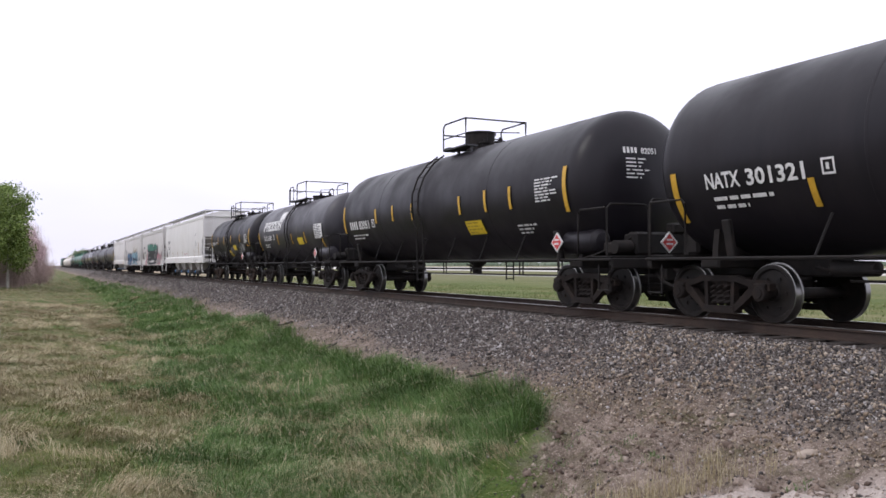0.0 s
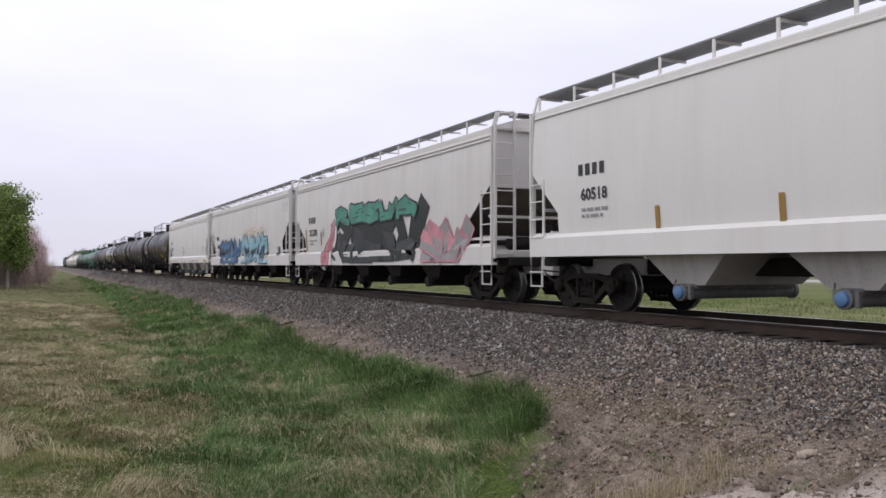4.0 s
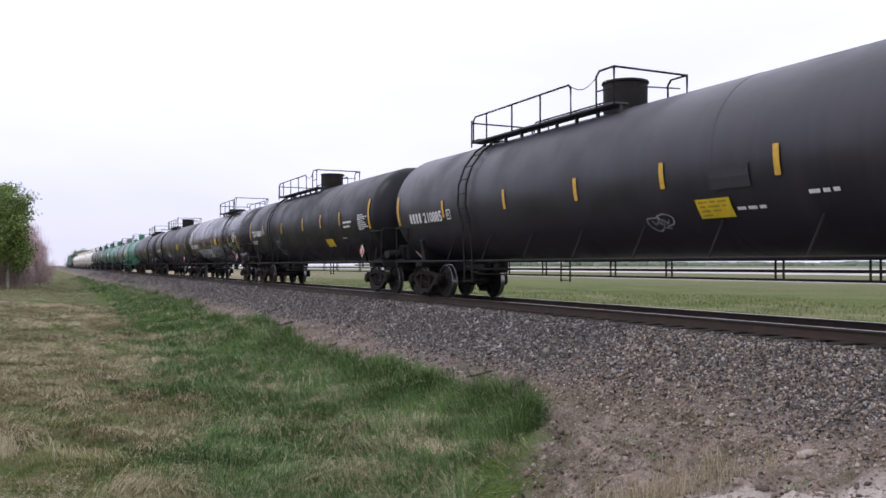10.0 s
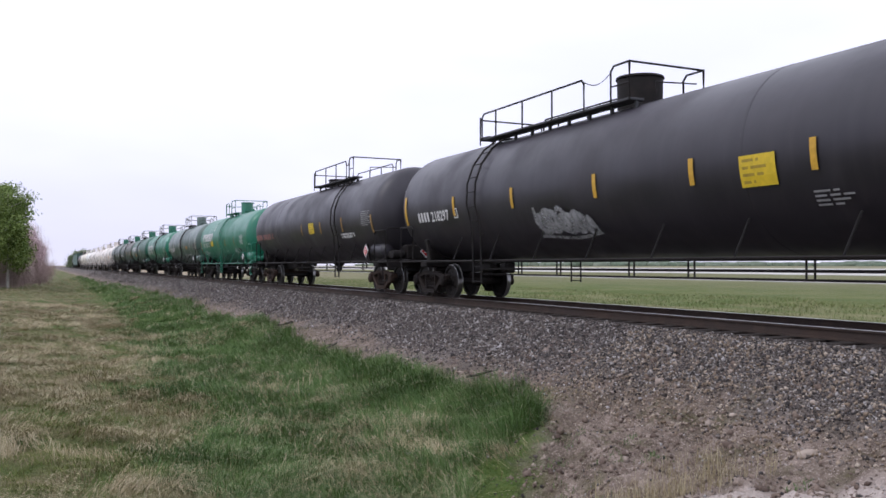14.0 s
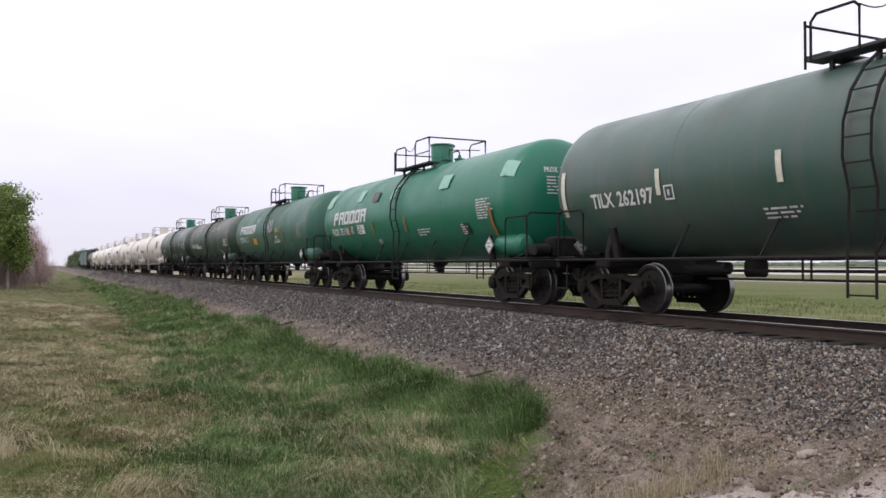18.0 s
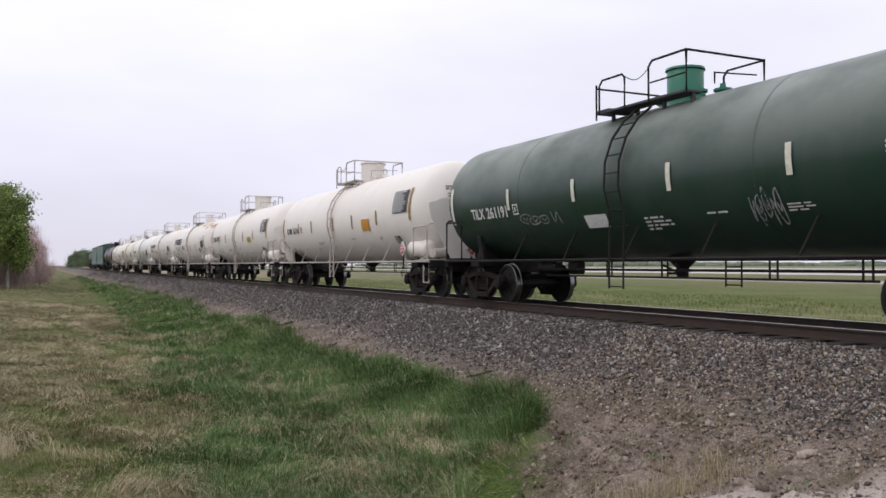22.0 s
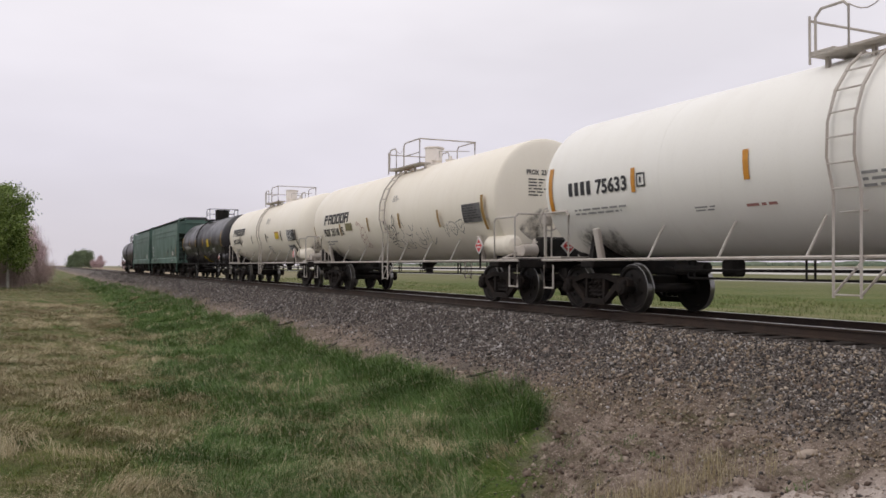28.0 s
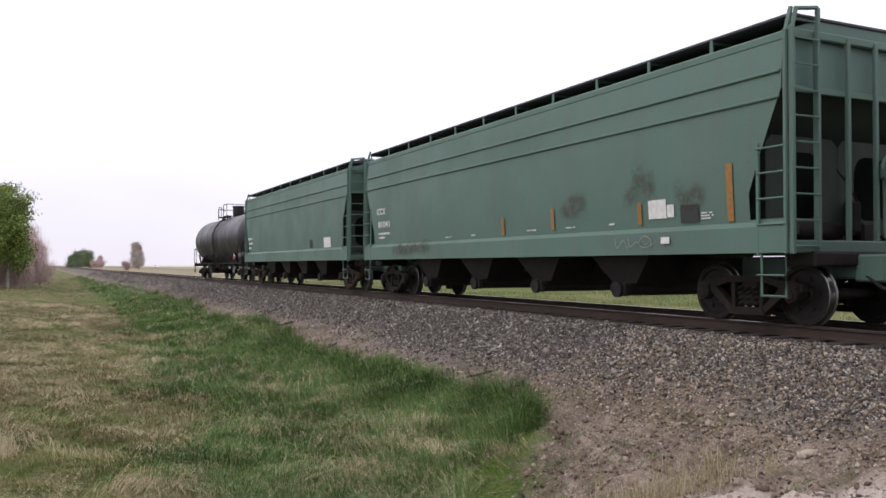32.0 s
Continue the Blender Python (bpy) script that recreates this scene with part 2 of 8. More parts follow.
# ---- mesh building ----
class Shape:
    """Vertices and faces of one part, grown piece by piece."""

    def __init__(self):
        self.v, self.f, self.s = [], [], []

    def add(self, verts, faces, slot=0):
        k = len(self.v)
        self.v.extend(tuple(p) for p in verts)
        self.f.extend(tuple(i + k for i in q) for q in faces)
        self.s.extend([slot] * len(faces))
        return self

    def box(self, x, y, z, sx, sy, sz, c=0.0, slot=0):
        """A box round its centre, with chamfered edges where c is given."""
        hx, hy, hz = sx / 2, sy / 2, sz / 2
        if c <= 0:
            p = [(x + a * hx, y + b * hy, z + d * hz) for a in (-1, 1) for b in (-1, 1) for d in (-1, 1)]
            return self.add(p, [(0, 1, 3, 2), (4, 6, 7, 5), (0, 4, 5, 1), (2, 3, 7, 6), (0, 2, 6, 4), (1, 5, 7, 3)], slot)
        bm = bmesh.new()
        bmesh.ops.create_cube(bm, size=1.0)
        bmesh.ops.scale(bm, vec=(sx, sy, sz), verts=bm.verts)
        bmesh.ops.bevel(bm, geom=bm.edges[:], offset=c, segments=1, affect="EDGES")
        bmesh.ops.translate(bm, vec=(x, y, z), verts=bm.verts)
        return self.bm(bm, slot)

    def bm(self, bm, slot=0):
        bm.verts.ensure_lookup_table()
        bm.verts.index_update()
        self.add([tuple(q.co) for q in bm.verts], [tuple(q.index for q in g.verts) for g in bm.faces], slot)
        bm.free()
        return self

    def tube(self, pts, r, n=6, slot=0):
        """A round bar along a line of points."""
        pts = [Vector(p) for p in pts]
        rings = []
        for i, p in enumerate(pts):
            a = (pts[i] - pts[i - 1]).normalized() if i else (pts[1] - pts[0]).normalized()
            b = (pts[i + 1] - pts[i]).normalized() if i + 1 < len(pts) else a
            d = (a + b).normalized() if (a + b).length > 1e-6 else a
            side = d.cross(Vector((0.13, 0.21, 0.97)) if abs(d.z) < 0.95 else Vector((0, 1, 0))).normalized()
            up = side.cross(d)
            w = 1 / max(0.6, a.dot(d))
            rings.append([p + (side * math.cos(2 * math.pi * k / n) + up * math.sin(2 * math.pi * k / n)) * r * w for k in range(n)])
        faces = [(i * n + k, i * n + (k + 1) % n, (i + 1) * n + (k + 1) % n, (i + 1) * n + k) for i in range(len(pts) - 1) for k in range(n)]
        faces += [tuple(range(n))[::-1], tuple((len(pts) - 1) * n + k for k in range(n))]
        return self.add([q for ring in rings for q in ring], faces, slot)

    def lathe(self, profile, n=32, axis="y", at=(0, 0, 0), slots=None):
        """A body of revolution: pairs of place along the axis and radius."""
        v = []
        for s, r in profile:
            for k in range(n):
                a = 2 * math.pi * k / n
                q = (r * math.cos(a), s, r * math.sin(a)) if axis == "y" else ((s, r * math.cos(a), r * math.sin(a)) if axis == "x" else (r * math.cos(a), r * math.sin(a), s))
                v.append((q[0] + at[0], q[1] + at[1], q[2] + at[2]))
        for i in range(len(profile) - 1):
            faces = [(i * n + k, i * n + (k + 1) % n, (i + 1) * n + (k + 1) % n, (i + 1) * n + k) for k in range(n)]
            base = len(self.v)
            if i == 0:
                self.add(v, faces, slots[i] if slots else 0)
                first = base
            else:
                self.f.extend(tuple(j + first for j in q) for q in faces)
                self.s.extend([slots[i] if slots else 0] * n)
        return self

    def prism(self, poly, a, b, axis="x", slot=0):
        """A polygon pushed from a to b along an axis. For x the polygon is in (y, z), for y in (x, z), for z in (x, y)."""
        def put(p, t):
            return (t, p[0], p[1]) if axis == "x" else ((p[0], t, p[1]) if axis == "y" else (p[0], p[1], t))
        n = len(poly)
        faces = [tuple(range(n)), tuple(range(2 * n - 1, n - 1, -1))] + [(k, (k + 1) % n, n + (k + 1) % n, n + k) for k in range(n)]
        return self.add([put(p, a) for p in poly] + [put(p, b) for p in poly], faces, slot)

    def mesh(self, name, *mats, smooth=35):
        me = bpy.data.meshes.new(name)
        me.from_pydata(self.v, [], self.f)
        for m in mats:
            me.materials.append(m)
        if len(mats) > 1:
            me.polygons.foreach_set("material_index", self.s)
        bm = bmesh.new()
        bm.from_mesh(me)
        bmesh.ops.recalc_face_normals(bm, faces=bm.faces)
        bm.to_mesh(me)
        bm.free()
        if smooth:
            me.polygons.foreach_set("use_smooth", [True] * len(me.polygons))
            me.set_sharp_from_angle(angle=radians(smooth))
        return me


def part(name, data, parent, label="", at=None):
    """One mesh object under a thing or under a part."""
    ob = new(name, data)
    ob.parent = parent
    if at is not None:
        ob.matrix_basis = at
    return tagged(ob, label) if label else ob


def thing(name, label, category, group="", at=None, data=None, kind=""):
    ob = new(name, data)
    if at is not None:
        ob.matrix_basis = at
    return tagged(ob, label, category, group, kind)


_kept = {}


def kept(key, make):
    if key not in _kept:
        _kept[key] = make()
    return _kept[key]


# ---- lettering and paint marks, laid on a surface on(u, h): u metres towards the train's head, h metres up ----
def glyphs(body, size):
    def make():
        c = bpy.data.curves.new("letters", "FONT")
        c.body, c.size, c.resolution_u, c.offset = body, 1.0, 2, 0.026
        o = bpy.data.objects.new("letters", c)
        me = o.to_mesh()
        bm = bmesh.new()
        bm.from_mesh(me)
        bmesh.ops.triangulate(bm, faces=bm.faces[:])
        out = ([(q.co.x, q.co.y) for q in bm.verts], [tuple(w.index for w in g.verts) for g in bm.faces])
        bm.free()
        o.to_mesh_clear()
        bpy.data.objects.remove(o)
        bpy.data.curves.remove(c)
        return out
    v, f = kept(("glyphs", body), make)
    return [(a * size * 1.32, b * size * 1.38) for a, b in v], f


def lay(shape, flat, on, u0, h0):
    shape.add([on(u0 + a, h0 + b) for a, b in flat[0]], flat[1])
    return shape


def patch(shape, on, u0, h0, w, h, lean=0.0, rows=None, cols=None):
    """A painted rectangle, cut so that it follows a round surface."""
    rows = rows or max(1, int(abs(h) / 0.12))
    cols = cols or 1
    v = [on(u0 + w * i / cols + lean * j / rows, h0 + h * j / rows) for j in range(rows + 1) for i in range(cols + 1)]
    f = [(j * (cols + 1) + i, j * (cols + 1) + i + 1, (j + 1) * (cols + 1) + i + 1, (j + 1) * (cols + 1) + i) for j in range(rows) for i in range(cols)]
    return shape.add(v, f)


def bars(shape, on, u0, h0, w, lines, pitch=0.1, thick=0.05, seed=1):
    """Small print as rows of short bars."""
    rng = random.Random(seed)
    for k in range(lines):
        u, end = u0, u0 + w * (1 if k < lines - 1 else rng.uniform(0.5, 1))
        while u < end - 0.02:
            d = min(rng.uniform(0.08, 0.3), end - u)
            patch(shape, on, u, h0 - k * pitch, d, thick, rows=1)
            u += d + 0.05
    return shape


def badge(shape, on, u0, h0, w, h, lean, only):
    """Six slanted blocks with a slot in each: a firm's mark as plain shapes."""
    g = w / 6
    for i in (only,):
        a = u0 + i * g
        patch(shape, on, a, h0, g * 0.28, h, lean)
        patch(shape, on, a + g * 0.62, h0 + (h * 0.45 if i in (0,) else 0), g * 0.26, h * (0.55 if i in (0,) else 1), lean * (0.55 if i == 0 else 1) )
        patch(shape, on, a + g * 0.28 + lean * 0.78, h0 + h * 0.78, g * 0.36, h * 0.22, lean * 0.22)
        patch(shape, on, a + g * 0.28 + (lean * 0.42 if i in (0, 1, 5) else 0), h0 + (h * 0.42 if i in (0, 1, 5) else 0), g * 0.36, h * 0.2, lean * 0.2)
    return shape


def stroke(shape, on, pts, w):
    """A sprayed line of some width along points (u, h)."""
    for (a, b), (c, d) in zip(pts, pts[1:]):
        q = math.hypot(c - a, d - b) or 1
        nx, ny = -(d - b) / q * w / 2, (c - a) / q * w / 2
        ex, ey = (c - a) / q * w * 0.3, (d - b) / q * w * 0.3
        k = max(1, int(abs(d - b) / 0.15))
        v, f = [], []
        for j in range(k + 1):
            t = j / k
            mu, mh = a - ex + (c - a + 2 * ex) * t, b - ey + (d - b + 2 * ey) * t
            v += [on(mu + nx, mh + ny), on(mu - nx, mh - ny)]
        for j in range(k):
            f.append((2 * j, 2 * j + 1, 2 * j + 3, 2 * j + 2))
        shape.add(v, f)
    return shape


SKELETONS = (
    (((0.1, 0), (0.05, 0.55), (0.3, 0.85), (0.45, 1.12), (0.62, 0.8), (0.9, 0.45), (0.8, 0.0)), ((0.15, 0.36), (0.8, 0.42))),
    (((0.08, -0.02), (0.16, 0.5), (0.05, 0.9), (0.4, 1.12), (0.8, 0.88), (0.62, 0.55), (0.25, 0.5)), ((0.35, 0.5), (0.6, 0.25), (0.98, 0.05))),
    (((0.9, 0.95), (0.5, 0.85), (0.2, 1.1), (0.1, 0.5), (0.2, 0.08), (0.95, 0.12)), ((0.18, 0.52), (0.5, 0.45), (0.8, 0.58))),
    (((0.98, 1.08), (0.7, 0.82), (0.35, 1.0), (0.08, 0.72), (0.75, 0.45), (0.85, 0.15), (0.45, 0.0), (0.05, 0.12)),),
    (((0.05, 1.0), (0.2, 0.5), (0.1, 0.05), (0.5, 0.2), (0.6, 0.7)), ((0.6, 0.1), (0.8, 0.6), (0.98, 1.05))),
)


def spray_letters(on, u0, h0, w, h, count, seed, extra=0.0, floor=0.92):
    """Big kinked sprayed letters as broad bands, and thin inner lines."""
    rng = random.Random(seed)
    fills, lines = [], []
    g = w / count
    band = min(0.44, 0.34 * min(g, h))
    for i in range(count):
        dy = rng.uniform(-0.06, 0.06) * h
        fill, line = Shape(), Shape()
        fills.append(fill)
        lines.append(line)
        for form in SKELETONS[(i + seed) % len(SKELETONS)]:
            pts = [(u0 + g * (i - 0.04 + 1.06 * a) + rng.uniform(-0.06, 0.06) * g, max(floor + band * 0.68 + 0.06, h0 + dy + h * (0.1 + 0.68 * b + rng.uniform(-0.05, 0.05)))) for a, b in form]
            stroke(fill, on, pts, band * rng.uniform(1.0, 1.35) + extra)
            for _ in range(2):
                a = rng.randrange(len(pts) - 1)
                d = rng.uniform(-0.25, 0.25) * band
                stroke(line, on, [(pts[a][0] + d, pts[a][1] + d), (pts[a][0] * 0.4 + pts[a + 1][0] * 0.6 - d, pts[a][1] * 0.4 + pts[a + 1][1] * 0.6 + d)], 0.028)
    return fills, lines


def stroke_shape(on, pts, width):
    s = Shape()
    stroke(s, on, smooth_path(pts, 4), width)
    return s


def smooth_path(pts, steps=5):
    """A rounded path through points."""
    out = []
    q = [pts[0]] + list(pts) + [pts[-1]]
    for a, b, c, d in zip(q, q[1:], q[2:], q[3:]):
        for k in range(steps):
            t = k / steps
            out.append(tuple(0.5 * (2 * y + (z - x) * t + (2 * x - 5 * y + 4 * z - v) * t * t + (3 * y - x - 3 * z + v) * t ** 3) for x, y, z, v in zip(a, b, c, d)))
    return out + [pts[-1]]


def scrawl(on, u0, h0, w, h, count, seed, width=0.05):
    """A quick sprayed tag of loops and slanting strokes."""
    rng = random.Random(seed)
    s = Shape()
    g = w / count
    for i in range(count):
        a = u0 + g * i
        if rng.random() < 0.55:
            c, d = a + g * rng.uniform(0.3, 0.6), h0 + h * rng.uniform(0.35, 0.6)
            turn = rng.uniform(0, 6.28)
            pts = [(c + g * rng.uniform(0.35, 0.62) * math.cos(turn + k * 1.1), d + h * rng.uniform(0.22, 0.48) * math.sin(turn + k * 1.1)) for k in range(7)]
            stroke(s, on, smooth_path(pts, 4), width)
            stroke(s, on, smooth_path([(c - g * 0.2, d + h * 0.1), (c, d - h * 0.12), (c + g * 0.22, d + h * 0.06)], 4), width * 0.8)
        else:
            pts = [(a + g * rng.uniform(0.0, 0.35), h0 + h * rng.uniform(0.6, 1.0)), (a + g * rng.uniform(0.1, 0.4), h0 + h * rng.uniform(0.0, 0.25)), (a + g * rng.uniform(0.45, 0.75), h0 + h * rng.uniform(0.5, 0.9)), (a + g * rng.uniform(0.7, 1.1), h0 + h * rng.uniform(0.0, 0.4))]
            stroke(s, on, smooth_path(pts, 3), width)
    if seed % 2:
        stroke(s, on, smooth_path([(u0, h0 + h * 0.1), (u0 + w * 0.6, h0 - h * 0.02), (u0 + w, h0 + h * 0.12)], 4), width * 0.8)
    return s


# ---- running gear ----
WHEEL_R, HALF_BASE = 0.457, 0.889


def wheelset_mesh():
    s = Shape()
    for side in (-1, 1):
        x = side * 0.755
        w = side * 0.07
        prof = [(x + w, 0.0), (x + w, 0.12), (x + w * 0.55, 0.14), (x + w * 0.45, 0.36), (x + w * 0.95, 0.385), (x + w, WHEEL_R - 0.012), (x + w * 0.9, WHEEL_R), (x - w * 0.7, WHEEL_R + 0.004),
                (x - w * 0.8, WHEEL_R + 0.026), (x - w * 1.05, WHEEL_R + 0.022), (x - w * 1.1, 0.385), (x - w * 0.4, 0.36), (x - w * 0.4, 0.14), (x - w, 0.1), (x - w, 0.0)]
        s.lathe(prof, 28, "x", slots=[0, 0, 0, 0, 0, 1, 1, 1, 1, 0, 0, 0, 0, 0])
    s.lathe([(-1.05, 0.0), (-1.05, 0.075), (-0.8, 0.085), (0.8, 0.085), (1.05, 0.075), (1.05, 0.0)], 12, "x")
    for k in range(6):
        a = k * math.pi / 3
        s.box(-0.81, 0.25 * math.cos(a), 0.25 * math.sin(a), 0.02, 0.05, 0.05)
    return s.mesh("wheelset", WHEEL, TREAD)


def side_frame_mesh(iron):
    s = Shape()
    w = 0.13
    top = [(-1.06, 0.50), (-1.06, 0.61), (-0.92, 0.66), (-0.60, 0.665), (-0.34, 0.73), (0.34, 0.73), (0.60, 0.665), (0.92, 0.66), (1.06, 0.61), (1.06, 0.50),
           (0.98, 0.50), (0.96, 0.58), (0.80, 0.58), (0.76, 0.50), (0.62, 0.56), (0.36, 0.63), (-0.36, 0.63), (-0.62, 0.56), (-0.76, 0.50), (-0.80, 0.58), (-0.96, 0.58), (-0.98, 0.50)]
    s.prism(top, -w / 2, w / 2)
    for d in (-1, 1):
        s.prism([(d * 0.78, 0.48), (d * 0.66, 0.56), (d * 0.30, 0.24), (d * 0.34, 0.15)], -w / 2, w / 2)
        s.prism([(d * 0.24, 0.22), (d * 0.31, 0.22), (d * 0.33, 0.66), (d * 0.26, 0.66)], -w * 0.42, w * 0.42)
    s.prism([(-0.37, 0.13), (0.37, 0.13), (0.32, 0.24), (-0.32, 0.24)], -w * 0.7, w * 0.7)
    s.box(0, 0, 0.36, w * 0.4, 0.40, 0.20, 0.02)
    return s.mesh("side_frame", iron)


def spring_mesh():
    pts = [(0.055 * math.cos(b * 1.5), 0.055 * math.sin(b * 1.5), 0.25 + 0.32 * b / 16) for b in range(17)]
    return Shape().tube(pts, 0.019, 4).mesh("spring", TRUCK_IRON)


def bearing_mesh(iron):
    s = Shape()
    s.lathe([(0.0, 0.13), (0.11, 0.13), (0.13, 0.115), (0.135, 0.08), (0.15, 0.075), (0.15, 0.0)], 14, "x")
    s.box(0.04, 0, 0.12, 0.16, 0.24, 0.07, 0.015)
    return s.mesh("bearing", iron)


def bolster_mesh(iron):
    s = Shape()
    s.box(0, 0, 0.58, 2.0, 0.36, 0.22, 0.04)
    s.lathe([(0.60, 0.0), (0.60, 0.24), (0.74, 0.22), (0.74, 0.0)], 14, "z")
    for d in (-1, 1):
        s.box(0, d * 0.45, 0.46, 1.5, 0.08, 0.14, 0.02)
        for e in (-1, 1):
            s.box(e * 0.74, d * 0.40, 0.46, 0.14, 0.07, 0.34, 0.02)
    return s.mesh("truck", iron)


WHEELSETS = []


def add_truck(car, y, iron):
    truck = part("truck", kept(("bolster", iron.name), lambda: bolster_mesh(iron)), car, "rusty cast four-wheel freight truck", pose(0, y, 0))
    for e in (-1, 1):
        part("side_frame", kept(("side_frame", iron.name), lambda: side_frame_mesh(iron)), truck, at=pose(e * 0.99, 0, 0))
        for y2 in (-0.15, 0.0, 0.15):
            part("spring", kept("spring", spring_mesh), truck, at=pose(e * 0.99, y2, 0))
        for d in (-1, 1):
            part("bearing", kept(("bearing", iron.name), lambda: bearing_mesh(iron)), truck, at=pose(e * 0.99, d * HALF_BASE, WHEEL_R, 0, 0, 0 if e > 0 else 180))
    for d in (-1, 1):
        w = part("wheelset", kept("wheelset", wheelset_mesh), truck, "dark steel wheels with polished treads", pose(0, d * HALF_BASE, WHEEL_R))
        WHEELSETS.append((w, d))
    return truck


def coupler_mesh():
    s = Shape()
    s.box(0, -0.42, 0.86, 0.14, 0.62, 0.16, 0.02)
    s.prism([(-0.16, -0.16), (0.08, -0.2), (0.2, -0.06), (0.13, 0.06), (0.02, 0.0), (-0.04, 0.1), (-0.18, 0.12)], 0.72, 1.0, "z")
    s.tube([(0.25, -0.6, 0.74), (0.28, -0.35, 0.58), (0.2, -0.05, 0.46), (0.1, 0.1, 0.5)], 0.03, 6)
    s.tube([(-0.5, -0.5, 0.72), (-0.2, -0.3, 0.80), (0.0, -0.25, 0.98)], 0.015, 5)
    return s.mesh("coupler", IRON)


def rung_mesh(width, mat, r=0.013):
    return kept(("rung", width, mat.name, r), lambda: Shape().tube([(0, -width / 2, 0), (0, width / 2, 0)], r, 5).mesh("rung", mat))


# ---- tank cars ----
TANK_Z = 2.56
SET_BACK = 0.2


HEAD_P = 2.3


def tank_surface(radius, zc, straight=99.0, dish=1.0):
    """The near side of the tank: a cylinder whose ends draw in over the dished heads."""
    def on(u, h, lift=0.012):
        a = h / radius
        k = min(0.985, max(0.0, (abs(u) - straight) / dish))
        r = radius * (1 - k ** HEAD_P) ** (1 / HEAD_P) + lift
        return (-r * math.cos(a), -u, zc + r * math.sin(a))
    return on


def tank_car(spec, length):
    """A tank car round its middle at rail level; -x faces the near side, +y the train's tail."""
    R, zc = spec.get("r", 1.53), spec.get("zc", TANK_Z)
    half = length / 2
    # the tank stands a little behind the middle of its frame: shift, and half the length of the straight barrel
    shift, straight = spec.get("barrel", (0.4, half - 1.45))
    off = shift - SET_BACK
    spec = dict(spec, platform=tuple(q - SET_BACK for q in spec["platform"]), guard=tuple(q - SET_BACK for q in spec["guard"]), dome_at=spec["dome_at"] - SET_BACK, ladder=spec["ladder"] - SET_BACK)
    if "walk_from" in spec:
        spec["walk_from"] -= SET_BACK
    body, frame_mat, rail_mat = spec["paint"], spec.get("frame", IRON), spec.get("rails", spec.get("frame", IRON))
    car = thing("tank_car", spec["label"], "tank car", "cars of the freight train")
    hd = spec.get("head", 0.47) * R
    th = straight + hd

    def shell():
        s = Shape()
        prof = [(-th + hd - hd * (1 - q ** HEAD_P) ** (1 / HEAD_P), max(0.001, R * q)) for q in (0.0, 0.2, 0.4, 0.55, 0.68, 0.79, 0.87, 0.93, 0.97, 0.993, 1.0)]
        mid = [(-th + hd + (2 * th - 2 * hd) * k / 6, R) for k in range(1, 6)]
        prof2 = [(-p[0], p[1]) for p in prof[::-1]]
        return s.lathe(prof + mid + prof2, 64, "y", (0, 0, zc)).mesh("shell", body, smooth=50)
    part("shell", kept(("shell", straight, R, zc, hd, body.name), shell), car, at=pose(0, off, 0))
    for y in spec.get("bands", (-th * 0.46, th * 0.46)):
        band = kept(("band", R, zc, body.name), lambda: Shape().lathe([(-0.035, R - 0.01), (-0.02, R + 0.0035), (0.02, R + 0.0035), (0.035, R - 0.01)], 64, "y", (0, 0, zc)).mesh("seam", body))
        part("seam", band, car, at=pose(0, y + off, 0))
    barrel = tank_surface(R, zc, straight, hd)

    def on(u, h, lift=0.012):
        x, y, z = barrel(u + shift, h, lift)
        return (x, y + off, z)

    # underframe
    ty = half - spec.get("overhang", 1.88)

    def end_sill():
        s = Shape()
        s.box(0, half - 1.95, 0.86, 0.46, 2.9, 0.30, 0.03)
        s.box(0, ty, 0.92, 2.5, 0.42, 0.16, 0.03)
        arc = [(0.80 * R * math.sin(b), zc - 0.80 * R * math.cos(b)) for b in (1.0, 0.7, 0.35, 0, -0.35, -0.7, -1.0)]
        s.prism([(-1.12, 0.96), (1.12, 0.96), (1.12, 1.12)] + arc + [(-1.12, 1.12)], ty - 0.06, ty + 0.06, "y")
        s.box(0, half - 0.55, 0.93, 2.75, 0.12, 0.20, 0.02)
        s.box(0, half - 0.42, 0.80, 0.5, 0.2, 0.42, 0.03)
        s.box(0.05, half - 0.78, 1.31, 1.3, 0.30, 0.46, 0.05)
        s.box(-0.35, half - 0.72, 1.62, 0.34, 0.24, 0.22, 0.04)
        return s.mesh("end_sill", frame_mat)
    sill = kept(("end_sill", length, R, zc, frame_mat.name), end_sill)
    part("end_sill", sill, car)
    part("end_sill", sill, car, at=pose(0, 0, 0, 0, 0, 180))
    deck = kept(("deck", rail_mat.name), lambda: Shape().box(0, 0, 0, 2.75, 0.62, 0.035, 0.008).mesh("end_platform", rail_mat))
    for d in (-1, 1):
        part("end_platform", deck, car, at=pose(0, d * (half - 0.86), 1.055))
        add_truck(car, d * ty, spec.get("iron", TRUCK_IRON))
        part("coupler", kept("coupler", coupler_mesh), car, at=pose(0, d * half, 0, 0, 0, 0 if d > 0 else 180))
    rail = kept(("side_rail", length, rail_mat.name), lambda: Shape().tube([(0, -half + 0.5, 0), (0, half - 0.5, 0)], 0.028, 6).mesh("side_rail", rail_mat))
    for e in (-1, 1):
        part("side_rail", rail, car, at=pose(e * 1.39, 0, 1.0))
    strut = kept(("strut", R, zc, rail_mat.name), lambda: Shape().tube([(-1.39, 0, 1.0), (-R * 0.80, -0.16, zc - R * 0.62)], 0.022, 5).mesh("strut", rail_mat))
    count = spec.get("struts", 6)
